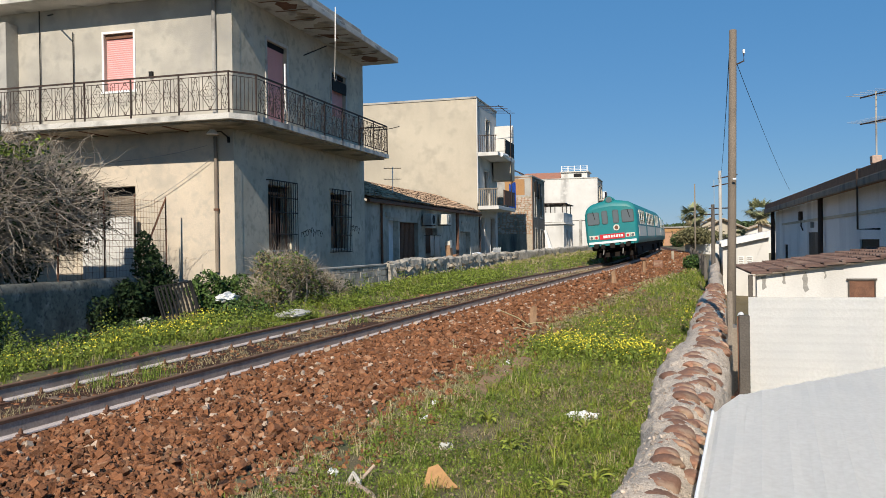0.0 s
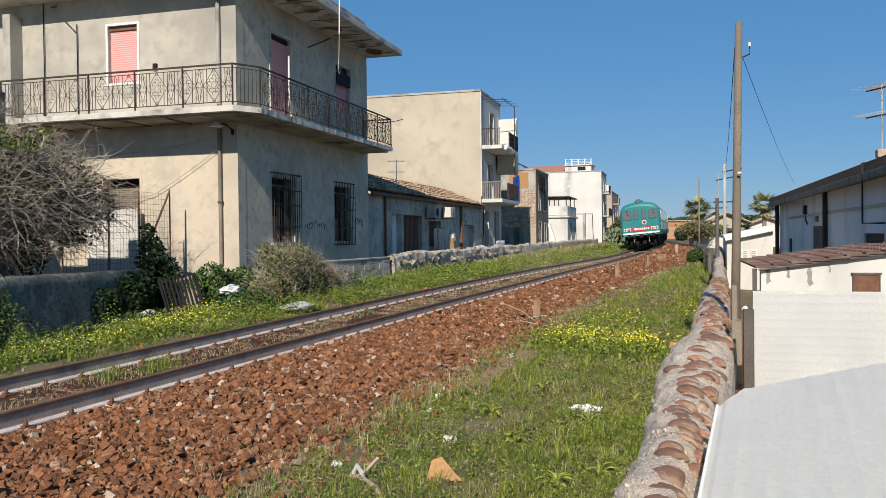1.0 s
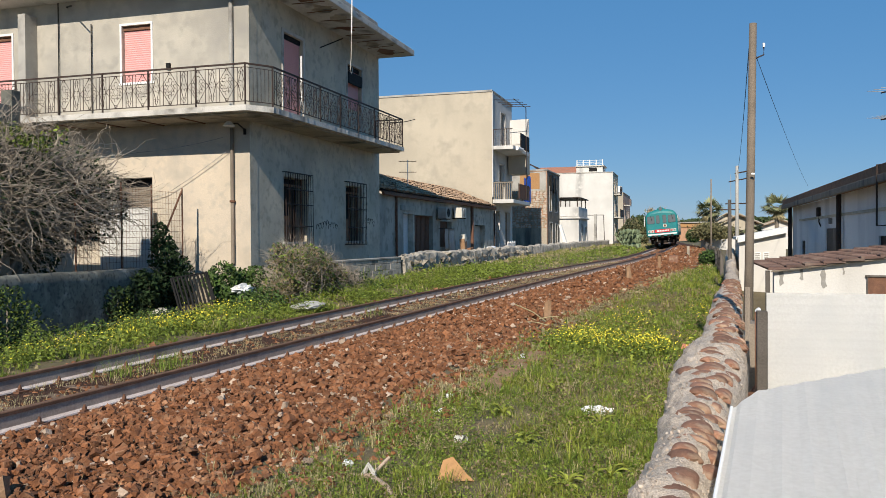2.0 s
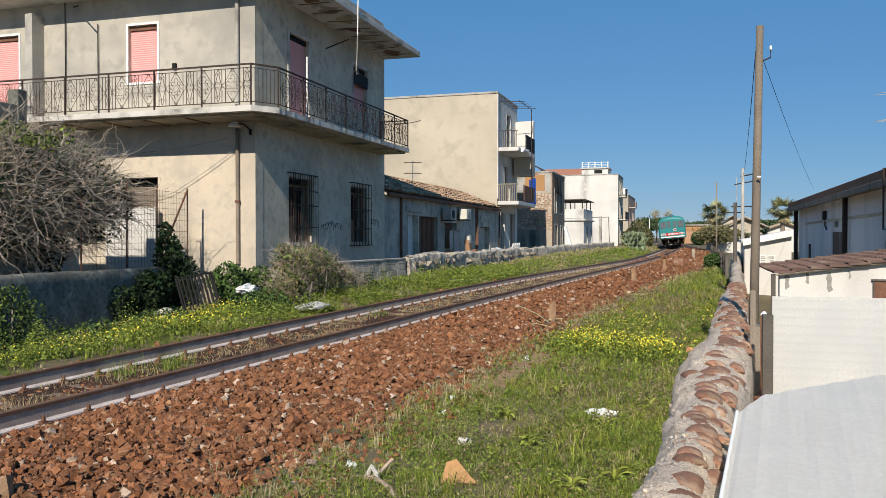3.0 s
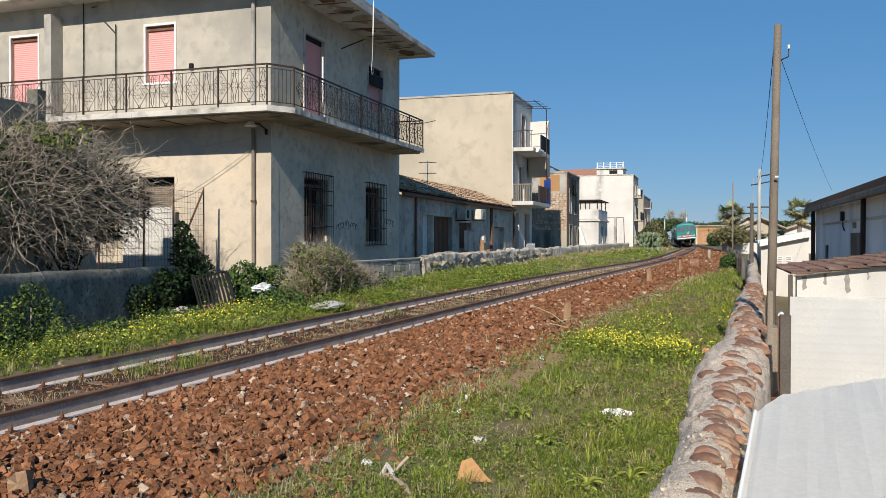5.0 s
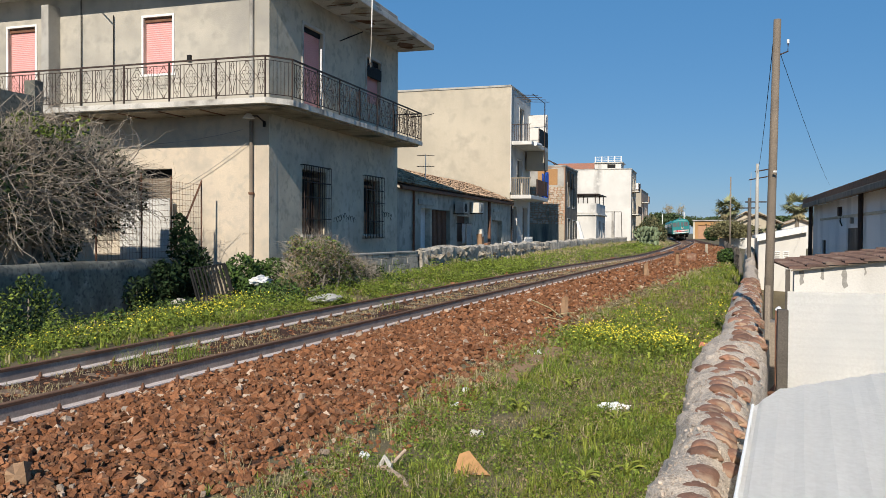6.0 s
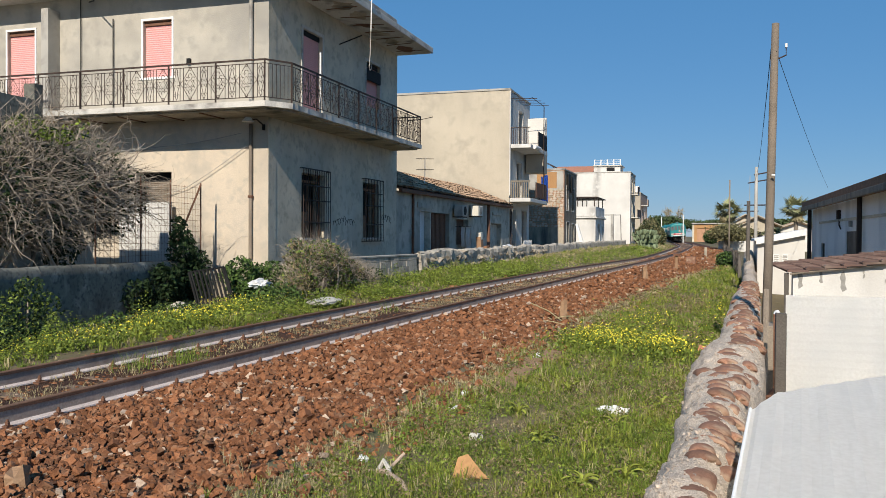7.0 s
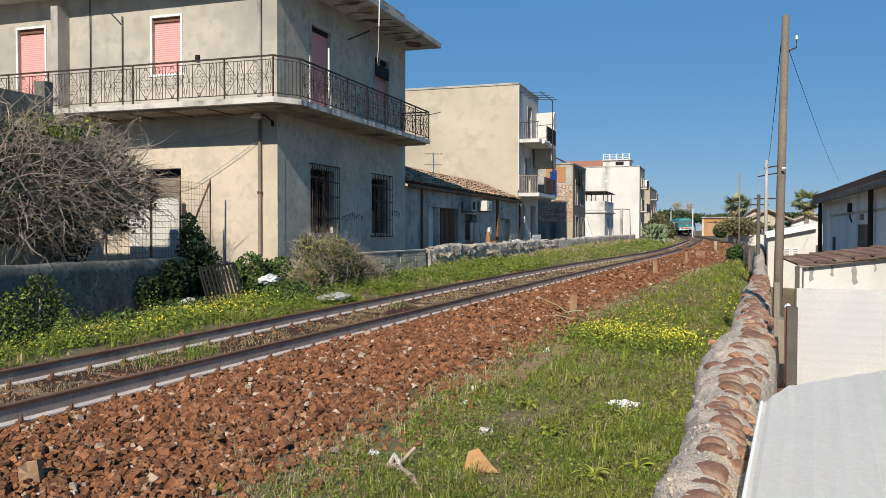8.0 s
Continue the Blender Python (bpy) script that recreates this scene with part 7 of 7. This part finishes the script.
# ---- litter, stakes and marks by the line ----
def lump(name, label, cat, x, y, z, sx, sy, sz, material, rough=0.35, seed=1.0, freq=2.2):
    bm = bmesh.new()
    bmesh.ops.create_icosphere(bm, subdivisions=3, radius=1.0)
    for v in bm.verts:
        v.co *= 1 + rough * noise.noise(v.co * freq + Vector((seed, 0, 0)))
    bm.transform(pose(x, y, z) @ Matrix.Diagonal((sx, sy, sz, 1)))
    return tagged(link(name, bm, material), label, cat)


def gz(x, y):
    return float(ground_z(x, y))


def wooden_stake(x, y, h, w, lean=3, label="short weathered wooden stake beside the ballast"):
    s0 = thing("stake", label, "stake")
    bm = bmesh.new()
    rings = []
    for k in range(6):
        z = -0.15 + (h + 0.15) * k / 5
        s = w * (0.5 - 0.10 * k / 5)
        rings.append([bm.verts.new((s * a * (1 + RNG.normal(0, 0.08)), s * b * (1 + RNG.normal(0, 0.08)), z + (RNG.normal(0, 0.03) + 0.03 * a if k == 5 else 0))) for a, b in ((-1, -0.8), (0, -1), (1, -0.7), (0.9, 0.8), (-0.1, 1), (-1, 0.8))])
    for p, q in zip(rings, rings[1:]):
        for i in range(6):
            bm.faces.new((p[i], p[(i + 1) % 6], q[(i + 1) % 6], q[i]))
    bm.faces.new(rings[-1])
    o = part("post", bm, "wood_tan", s0)
    o.matrix_local = pose(x, y, gz(x, y), lean, lean, 20)
    return s0


wooden_stake(-3.02, 18.1, 0.42, 0.17)
wooden_stake(-2.17, 32.0, 0.5, 0.2, -3)
wooden_stake(-4.8, 4.72, 0.15, 0.17, 1, "sawn wooden stump at the edge of the ballast")
m = wooden_stake(-1.28, 38.9, 0.75, 0.14, 1, "rusty marker post with a flat top")
part("plate", B((-1.42, -1.14, 38.75, 39.05, gz(-1.28, 38.9) + 0.7, gz(-1.28, 38.9) + 0.8)), "rust", m)
b = thing("red_block", "reddish concrete block beside the track", "block")
part("block", B((-1.0, -0.5, 45.5, 46.0, gz(-0.8, 46) - 0.1, gz(-0.8, 46) + 0.38), bevel=0.06), "terracotta", b)
b = thing("marker_post", "small weathered stone marker post", "marker post")
part("post", B((-0.08, 0.1, 56.7, 56.9, gz(0, 57) - 0.1, gz(0, 57) + 0.65), bevel=0.04), "old_wall", b)
b = thing("line_box", "small dark box on the bank by the rail", "box")
part("box", B((-4.74, -4.46, 42.84, 43.12, gz(-4.60, 42.98) - 0.1, gz(-4.60, 42.98) + 0.22), bevel=0.03), "rust", b)

lump("white_paper", "crumpled white paper sheet lying in the grass", "paper", -0.95, 9.1, gz(-0.95, 9.1) + 0.05, 0.16, 0.075, 0.05, "white_paint", 0.7, 2.0, 3.0)
lump("white_bag", "white plastic bag caught in the bushes", "bag", -9.75, 16.55, 0.50, 0.16, 0.34, 0.10, "white_paint", 0.8, 3.0, 2.8)
lump("concrete_piece", "flat broken piece of pale concrete by the rail", "rubble", -8.26, 16.86, gz(-8.26, 16.86) + 0.14, 0.3, 0.62, 0.09, "slab", 0.35, 4.0, 1.4)
lump("pale_rock", "pale rock at the foot of the ivy", "rock", -11.2, 15.5, gz(-11.2, 15.5) + 0.03, 0.2, 0.3, 0.16, "rock", 0.4, 5.0)
for x, y, r in ((-2.76, 6.37, 0.045), (-2.61, 8.61, 0.04), (-2.76, 9.45, 0.04), (-2.66, 8.55, 0.035), (-2.5, 12.6, 0.05), (-2.55, 12.9, 0.04)):
    o = lump("white_stone", "white stone lying at the ballast edge", "stone", x, y, gz(x, y) + r * 0.7, r, r * 1.2, r * 0.8, "white_paint", 0.5, x * 7)
    tagged(o, group="white stones at the ballast edge")


def shard():
    s = thing("broken_tile", "triangular shard of orange clay tile in the grass", "tile")
    bm = prism([(-0.14, 0), (0.16, 0.0), (0.10, 0.05), (-0.02, 0.19), (-0.10, 0.16)], "y", -0.012, 0.012)
    o = part("shard", bm, "ochre", s)
    o.matrix_local = pose(-1.78, 6.25, gz(-1.8, 6.2) + 0.02, -25, 0, 12)
    c = thing("paper_cup", "pale paper cup lying on its side in the grass", "cup")
    bm = bmesh.new()
    bmesh.ops.create_cone(bm, cap_ends=False, segments=16, radius1=0.045, radius2=0.034, depth=0.11)
    bmesh.ops.solidify(bm, geom=bm.faces[:], thickness=0.004)
    o = part("cup", bm, "cream_paint", c)
    o.matrix_local = pose(-2.05, 7.42, gz(-2.05, 7.4) + 0.05, 80, 0, 60)
    p = thing("broken_pipe", "broken pieces of pale plastic pipe in the grass", "pipe")
    z = gz(-2.4, 6.1)
    part("pipe", rod([(-2.62, 6.12, z + 0.03), (-2.42, 6.05, z + 0.06), (-2.22, 5.86, z + 0.05), (-2.1, 5.7, z + 0.02)], 0.02, 8), "stone_pale", p)
    part("pipe", rod([(-2.42, 6.1, z + 0.06), (-2.34, 6.25, z + 0.16)], 0.014, 8), "stone_pale", p)
    part("rag", rod([(-2.5, 6.08, z + 0.05), (-2.46, 6.1, z + 0.13), (-2.4, 6.06, z + 0.08), (-2.38, 6.0, z + 0.03)], 0.022, 7), "rock", p)
    for i, (x, y, a) in enumerate(((-2.42, 10.2, 10), (-2.42, 11.0, 4), (-2.42, 11.9, 12), (-2.3, 12.8, 7))):
        k = thing("edge_slab", "flat buff stone slab at the grass edge", "slab", "stone slabs at the grass edge")
        o = part("slab", B((-0.14, 0.14, -0.38, 0.38, -0.03, 0.05), bevel=0.02), "wood_tan", k)
        o.matrix_local = pose(x, y, gz(x, y) + 0.015, 2, 3, a)


shard()


def dry_canes():
    """Loose broken canes lying at the ballast edge."""
    for cx, cy, n, spread in ((-2.75, 17.3, 7, 0.5), (-1.75, 25.5, 16, 1.1), (-2.0, 20.6, 6, 0.5)):
        h = thing("cane_heap", "loose dry canes and sticks lying at the ballast edge", "sticks", "heaps of canes by the ballast")
        for i in range(n):
            x, y, a, L = cx + RNG.normal(0, 0.22), cy + RNG.normal(0, spread), RNG.uniform(-0.9, 0.9) + 1.57, RNG.uniform(0.3, 0.9)
            z = gz(x, y) + RNG.uniform(0.03, 0.09)
            part("cane", rod([(x, y, z), (x + math.cos(a) * L * 0.5, y + math.sin(a) * L * 0.5, z + 0.03), (x + math.cos(a) * L, y + math.sin(a) * L, z + RNG.uniform(0, 0.05))], 0.012, 5, 0.007), "straw", h)
    s = thing("leaning_stick", "bent dry stick leaning on the wooden stake", "stick")
    part("stick", rod([(-3.75, 18.2, gz(-3.75, 18.2) + 0.32), (-3.3, 17.9, gz(-3.3, 17.9) + 0.2), (-2.85, 17.4, gz(-2.85, 17.4) + 0.02)], 0.014, 5), "straw", s)
    p = thing("red_shard", "reddish clay shard lying in the grass", "tile")
    part("shard", prism([(-0.1, 0), (0.1, 0.0), (0.06, 0.1), (-0.05, 0.12)], "y", -0.012, 0.012), "red_tile", p).matrix_local = pose(-0.02, 14.6, gz(-0.02, 14.6) + 0.05, -35, 0, 12)


dry_canes()


def picket_bits():
    """Small white picket panel and a low pile under the tall house."""
    f = thing("picket_panel", "small white picket panel by the stone wall", "fence")
    for i in range(8):
        part("picket", B((-10.3, -10.27, 47.6 + i * 0.3, 47.75 + i * 0.3, 0.4, 1.35 + 0.04 * (i % 2))), "white_paint", f)
    for z in (0.7, 1.1):
        part("rail", B((-10.33, -10.3, 47.5, 50.0, z, z + 0.07)), "white_paint", f)
    t = thing("blue_sheet", "blue and white plastic sheet on the stone wall", "sheet")
    bm = bmesh.new()
    bmesh.ops.create_icosphere(bm, subdivisions=2, radius=1.0, matrix=pose(-9.62, 40.6, 1.1) @ Matrix.Diagonal((0.2, 0.8, 0.09, 1)))
    for v in bm.verts:
        v.co += noise.noise_vector(v.co * 4) * 0.05
    part("sheet", bm, "pale_blue", t)


picket_bits()


def grate():
    g = thing("metal_grate", "discarded black metal grate leaning on the bank", "grate")
    base = pose(-10.25, 15.6, gz(-10.25, 15.6) + 0.02, -20, -7, 58)
    def add(nm, bm):
        o = part(nm, bm, "dark", g)
        o.matrix_local = base
    for x in (-0.42, 0.42):
        add("side_tube", rod([(x, 0, 0), (x, 0, 0.95)], 0.025, 7))
    for z in (0.03, 0.95):
        add("cross_tube", rod([(-0.42, 0, z), (0.42, 0, z)], 0.02, 7))
    for i in range(9):
        x = -0.37 + i * 0.093
        add("slat", rod([(x, 0.01, 0.0), (x + 0.02, 0.03, 0.5), (x, 0, 0.97)], 0.026, 6))


grate()


def wire_fence():
    f = thing("wire_fence", "rusty wire-mesh fence on posts above the garden wall", "fence")
    pts = [(-12.15, 14.0), (-12.28, 15.6), (-12.36, 16.8), (-12.4, 18.1)]
    for i, (x, y) in enumerate(pts):
        part("post", rod([(x, y, 0.9), (x, y, 2.95)], 0.02, 7), "rust", f)
    part("brace", rod([(-12.4, 18.1, 2.9), (-12.34, 16.9, 1.2)], 0.025, 7), "rust", f)
    a, b = Vector((-12.15, 14.0, 0)), Vector((-12.4, 18.1, 0))
    for k in range(14):
        z = 1.0 + k * 0.14
        part("wire", rod([(a.x, a.y, z), (b.x, b.y, z)], 0.004, 3), "rust", f)
    for k in range(34):
        q = a.lerp(b, k / 33)
        part("wire", rod([(q.x, q.y, 1.0), (q.x, q.y, 2.85)], 0.004, 3), "rust", f)


wire_fence()


def garden_shed():
    g = thing("garden_shed", "dark weathered board shed behind the bare shrub", "shed")
    part("front", B((-16.6, -16.5, 11.0, 17.0, 0.6, 2.4)), "wood_grey", g)
    part("roof", B((-17.8, -16.3, 10.8, 17.2, 2.4, 2.5)), "concrete", g)
    part("back", B((-17.7, -17.6, 11.0, 17.0, 0.6, 2.4)), "wood_grey", g)
    w = thing("white_screen_wall", "white wall piece beside the house window", "wall")
    part("panel", B((-15.3, -13.7, HY - 0.35, HY - 0.2, 0.7, 2.5), bevel=0.01), "whitewash", w)


garden_shed()


# ---- trees, palms and the distance ----
def palm(x, y, z0, h, r, seed):
    rr = np.random.default_rng(seed)
    p = thing("palm_tree", "fan palm with a shaggy trunk and drooping dry fronds", "palm tree", "palms by the villas")
    part("trunk", rod([(x, y, z0), (x + 0.1, y, z0 + h * 0.5), (x + 0.05, y, z0 + h)], 0.22, 8, 0.17), "wood_grey", p)
    Vg, Fg, Vd, Fd = [], [], [], []
    for i in range(74):
        a, el = rr.uniform(0, 6.28), math.asin(rr.uniform(-0.98, 0.98))
        dry = el < -0.3
        L = r * rr.uniform(0.6, 1.0) * (0.75 if dry else 1)
        d = np.array([math.cos(a) * math.cos(el), math.sin(a) * math.cos(el), math.sin(el)])
        c = np.array([x + 0.05, y, z0 + h]) + d * L * 0.45
        side = np.cross(d, [0, 0, 1]); side /= np.linalg.norm(side) + 1e-9
        up = np.cross(side, d)
        lv, lf = (Vd, Fd) if dry else (Vg, Fg)
        for k in range(11):
            t = (k - 5) / 5 * 1.15
            q = d * math.cos(t) + side * math.sin(t)
            tip = c + q * L * 0.58 + np.array([0, 0, -0.2 * L * abs(t) - 0.08 * L])
            w = np.cross(q, up) * 0.04 * L
            b = len(lv)
            lv += [c - w * 0.3, c + w * 0.3, (c + tip) / 2 + w, tip, (c + tip) / 2 - w]
            lf += [(b, b + 1, b + 2), (b, b + 2, b + 4), (b + 4, b + 2, b + 3)]
    mesh_stuff("fronds", np.array(Vg), np.array(Fg), "palm_leaf", parent=p, label="green fan fronds")
    mesh_stuff("dry_fronds", np.array(Vd), np.array(Fd), "straw", parent=p, label="dry hanging fronds")


palm(2.05, 90, 0.0, 4.3, 2.0, 1)
palm(7.67, 80, 0.0, 4.2, 1.8, 2)
palm(6.0, 84, 0.0, 2.0, 1.4, 3)


def tree(name, label, x, y, z0, h, r, seed, mat_name="far_tree", n=3500, size=0.22, bare=False, flat=0.7):
    """A tree: tapered trunk, limbs, and a broken crown of many small leaves in clumps."""
    rr = np.random.default_rng(seed)
    t = thing(name, label, "tree")
    part("trunk", rod([(x, y, z0 - 0.2), (x + 0.15, y, z0 + h * 0.3), (x, y + 0.1, z0 + h * 0.55)], 0.05 * h * 0.5, 7, 0.03 * h * 0.4), "wood_grey", t)
    cl = []
    for i in range(14):
        a = rr.uniform(0, 6.28)
        q = (x + math.cos(a) * r * rr.uniform(0.2, 0.85), y + math.sin(a) * r * rr.uniform(0.2, 0.85), z0 + h * rr.uniform(0.55, 0.95))
        cl.append(q)
        part("limb", rod([(x, y, z0 + h * rr.uniform(0.25, 0.5)), ((x + q[0]) / 2, (y + q[1]) / 2, q[2] - h * 0.12), q], 0.02 * h * 0.4, 5, 0.006 * h * 0.4), "twig" if bare else "wood_grey", t)
        if bare:
            for k in range(5):
                e = (q[0] + rr.normal(0, 0.5), q[1] + rr.normal(0, 0.5), q[2] + rr.uniform(0.2, 1.4))
                part("branch", rod([q, e], 0.045, 4, 0.015), "twig", t)
    Q = np.concatenate([np.array(c) + rr.normal(0, 1, (n // 14, 3)) * [r * 0.26, r * 0.26, h * 0.085 * flat] for c in cl])
    V, F = leaf_quads(Q, size)
    mesh_stuff("crown", V, F, "straw" if bare else mat_name, parent=t)


tree("verge_tree", "rounded dark green tree beside the villas", 2.0, 84, -0.2, 3.0, 1.5, 4, "olive_leaf", 3000, 0.13)
tree("verge_tree", "dusty green shrub-like tree by the white wall", 3.2, 88, -0.2, 2.6, 1.5, 5, "olive_leaf", 3000, 0.15)
tree("bare_tree", "tall thin pale tree with sparse crown far down the line", -9.85, 235, 0.5, 9.3, 1.5, 6, bare=True, n=420, size=0.16)
tree("bare_tree", "tall thin pale tree with sparse crown far down the line", -7.05, 240, 0.5, 9.1, 1.25, 7, bare=True, n=320, size=0.16)
for i, (x, y, h, r) in enumerate(((-18, 225, 6.5, 5), (-12, 232, 6.8, 5), (-5.5, 238, 6.6, 5), (0.5, 245, 6.2, 5), (6, 236, 5.0, 4), (-25, 225, 7, 6), (14, 150, 3.8, 4), (20, 150, 4, 4), (9, 120, 3.6, 3.5))):
    tree("pine_tree", "broad dark umbrella-shaped tree in the distance", x, y, 0.3, h, r, 20 + i, n=4200, size=0.32, flat=0.55)
leafy("trackside_scrub", "green scrub at the far curve of the track", [(-8.2, 150, 1.6, 1.2, 6, 1.4), (-9.6, 175, 2.0, 1.5, 8, 1.8), (1.0, 175, 1.6, 1.5, 8, 1.4)], "leaf", 6000, 0.2, 0.5)
leafy("olive_bush", "tall olive-green bush behind the cactus", [(-6.2, 98, 2.2, 1.2, 3, 1.6), (-5.2, 97, 1.5, 0.9, 2.5, 1.2), (-7.2, 99, 1.6, 1.0, 2.5, 1.2)], "olive_leaf", 5200, 0.12, 0.3)


def prickly_pear():
    p = thing("prickly_pear", "large clump of prickly pear cactus beside the track", "cactus")
    rr = np.random.default_rng(8)
    bm0 = bmesh.new()
    bmesh.ops.create_uvsphere(bm0, u_segments=8, v_segments=6, radius=1, matrix=Matrix.Diagonal((0.17, 0.035, 0.26, 1)) @ pose(0, 0, 1))
    first = None
    stems = [(np.array([rr.uniform(-5.4, -4.0), rr.uniform(70, 77), 0.62]), rr.uniform(-25, 25), 0) for _ in range(30)]
    while stems and (first is None or len(p.children) < 295):
        c, lean, lvl = stems.pop(0)
        turn = rr.uniform(0, 180)
        m = pose(c[0], c[1], c[2], lean, rr.uniform(-30, 30), turn) @ Matrix.Diagonal((0.85,) * 3 + (1,))
        if first is None:
            first = part("pad", bm0, "cactus", p, smooth=True)
            first.matrix_local = m
        else:
            again(first, p, m)
        if lvl < 5:
            tip = m @ Vector((0, 0, 0.5))
            for _ in range(2 if rr.uniform() < 0.75 else 1):
                stems.append((np.array(tip), lean * 0.6 + rr.uniform(-40, 40), lvl + 1))
    return p


prickly_pear()


def villa(x0, x1, y0, y1, z0, zw, zr, wall, label):
    v = thing("villa", label, "house")
    part("wall", B((x0, x1, y0, y1, z0, zw)), wall, v)
    xm = (x0 + x1) / 2
    part("roof", prism([(x0 - 0.5, zw - 0.1), (xm, zr), (x1 + 0.5, zw - 0.1), (x1 + 0.5, zw + 0.05), (xm, zr + 0.18), (x0 - 0.5, zw + 0.05)], "y", y0 - 0.5, y1 + 0.4), "roof_tile", v)
    part("gable", prism([(x0, zw), (x1, zw), (xm, zr)], "y", y0 + 0.05, y0 + 0.25), wall, v)
    part("eave_trim", prism([(x0 - 0.55, zw - 0.02), (xm, zr + 0.1), (x1 + 0.55, zw - 0.02), (x1 + 0.55, zw + 0.1), (xm, zr + 0.22), (x0 - 0.55, zw + 0.1)], "y", y0 - 0.62, y0 - 0.5), "plaster_cream", v)
    part("window", B((xm - 0.5, xm + 0.5, y0 - 0.03, y0, z0 + 1.4, z0 + 2.4)), "dark", v)


villa(3.2, 7.2, 92, 102, -0.2, 2.7, 3.75, "plaster_cream", "pale villa with a shallow clay-tile gable roof")
villa(2.6, 7.0, 112, 122, 0.0, 3.0, 4.4, "plaster_cream", "villa with a low tiled roof behind trees")
villa(8.0, 13.0, 105, 115, -0.2, 2.4, 3.4, "whitewash", "white villa with a low tiled roof")


def ochre_building():
    o = thing("ochre_building", "flat ochre brick building beyond the curve", "building")
    part("wall", holed("y", 200, 0.4, -2.6, 6.5, 0.4, 4.5, [(-1.9, 1.0, 0.4, 3.6)]), "ochre", o)
    part("shutter_door", B((-1.9, 1.0, 200.2, 200.3, 0.4, 3.6)), "brick", o)
    part("side_wall", B((-3.0, -2.6, 200, 212, 0.4, 4.6)), "plaster_grey", o)
    part("roof", B((-3.2, 6.6, 199.6, 212, 4.6, 4.85)), "concrete", o)
    part("back_wall", B((-2.6, 6.5, 211.6, 212, 0.4, 4.6)), "ochre", o)
    p = thing("mast", "thin grey distant radio mast", "mast")
    part("pole", rod([(6, 300, 0.5), (6, 300, 14)], 0.12, 5), "concrete", p)
    for x, y, h in ((-3.8, 150, 5.5), (-9.5, 190, 6)):
        q = thing("signal_post", "thin white signal post by the track", "post")
        part("post", rod([(x, y, 0.3), (x, y, h)], 0.09, 6), "white_paint", q)
    w = thing("white_yard_wall", "low white wall behind the fence", "wall")
    part("wall", B((1.2, 4.6, 85, 85.25, -0.4, 1.25)), "whitewash", w)


ochre_building()


def fence_line():
    f = thing("post_fence", "old fence of grey posts and mesh beside the verge", "fence")
    for i in range(16):
        y = 36 + i * 2.6
        x = 1.35 + (y - 36) * 0.004
        part("post", B((x - 0.06, x + 0.06, y - 0.06, y + 0.06, -0.5, 0.85 + 0.1 * (i % 3))), "wood_dark", f)
    for z in (0.2, 0.45, 0.7, 0.95):
        part("wire", rod([(1.35, 36, z), (1.51, 75, z)], 0.012, 4), "iron", f)


fence_line()


motions()
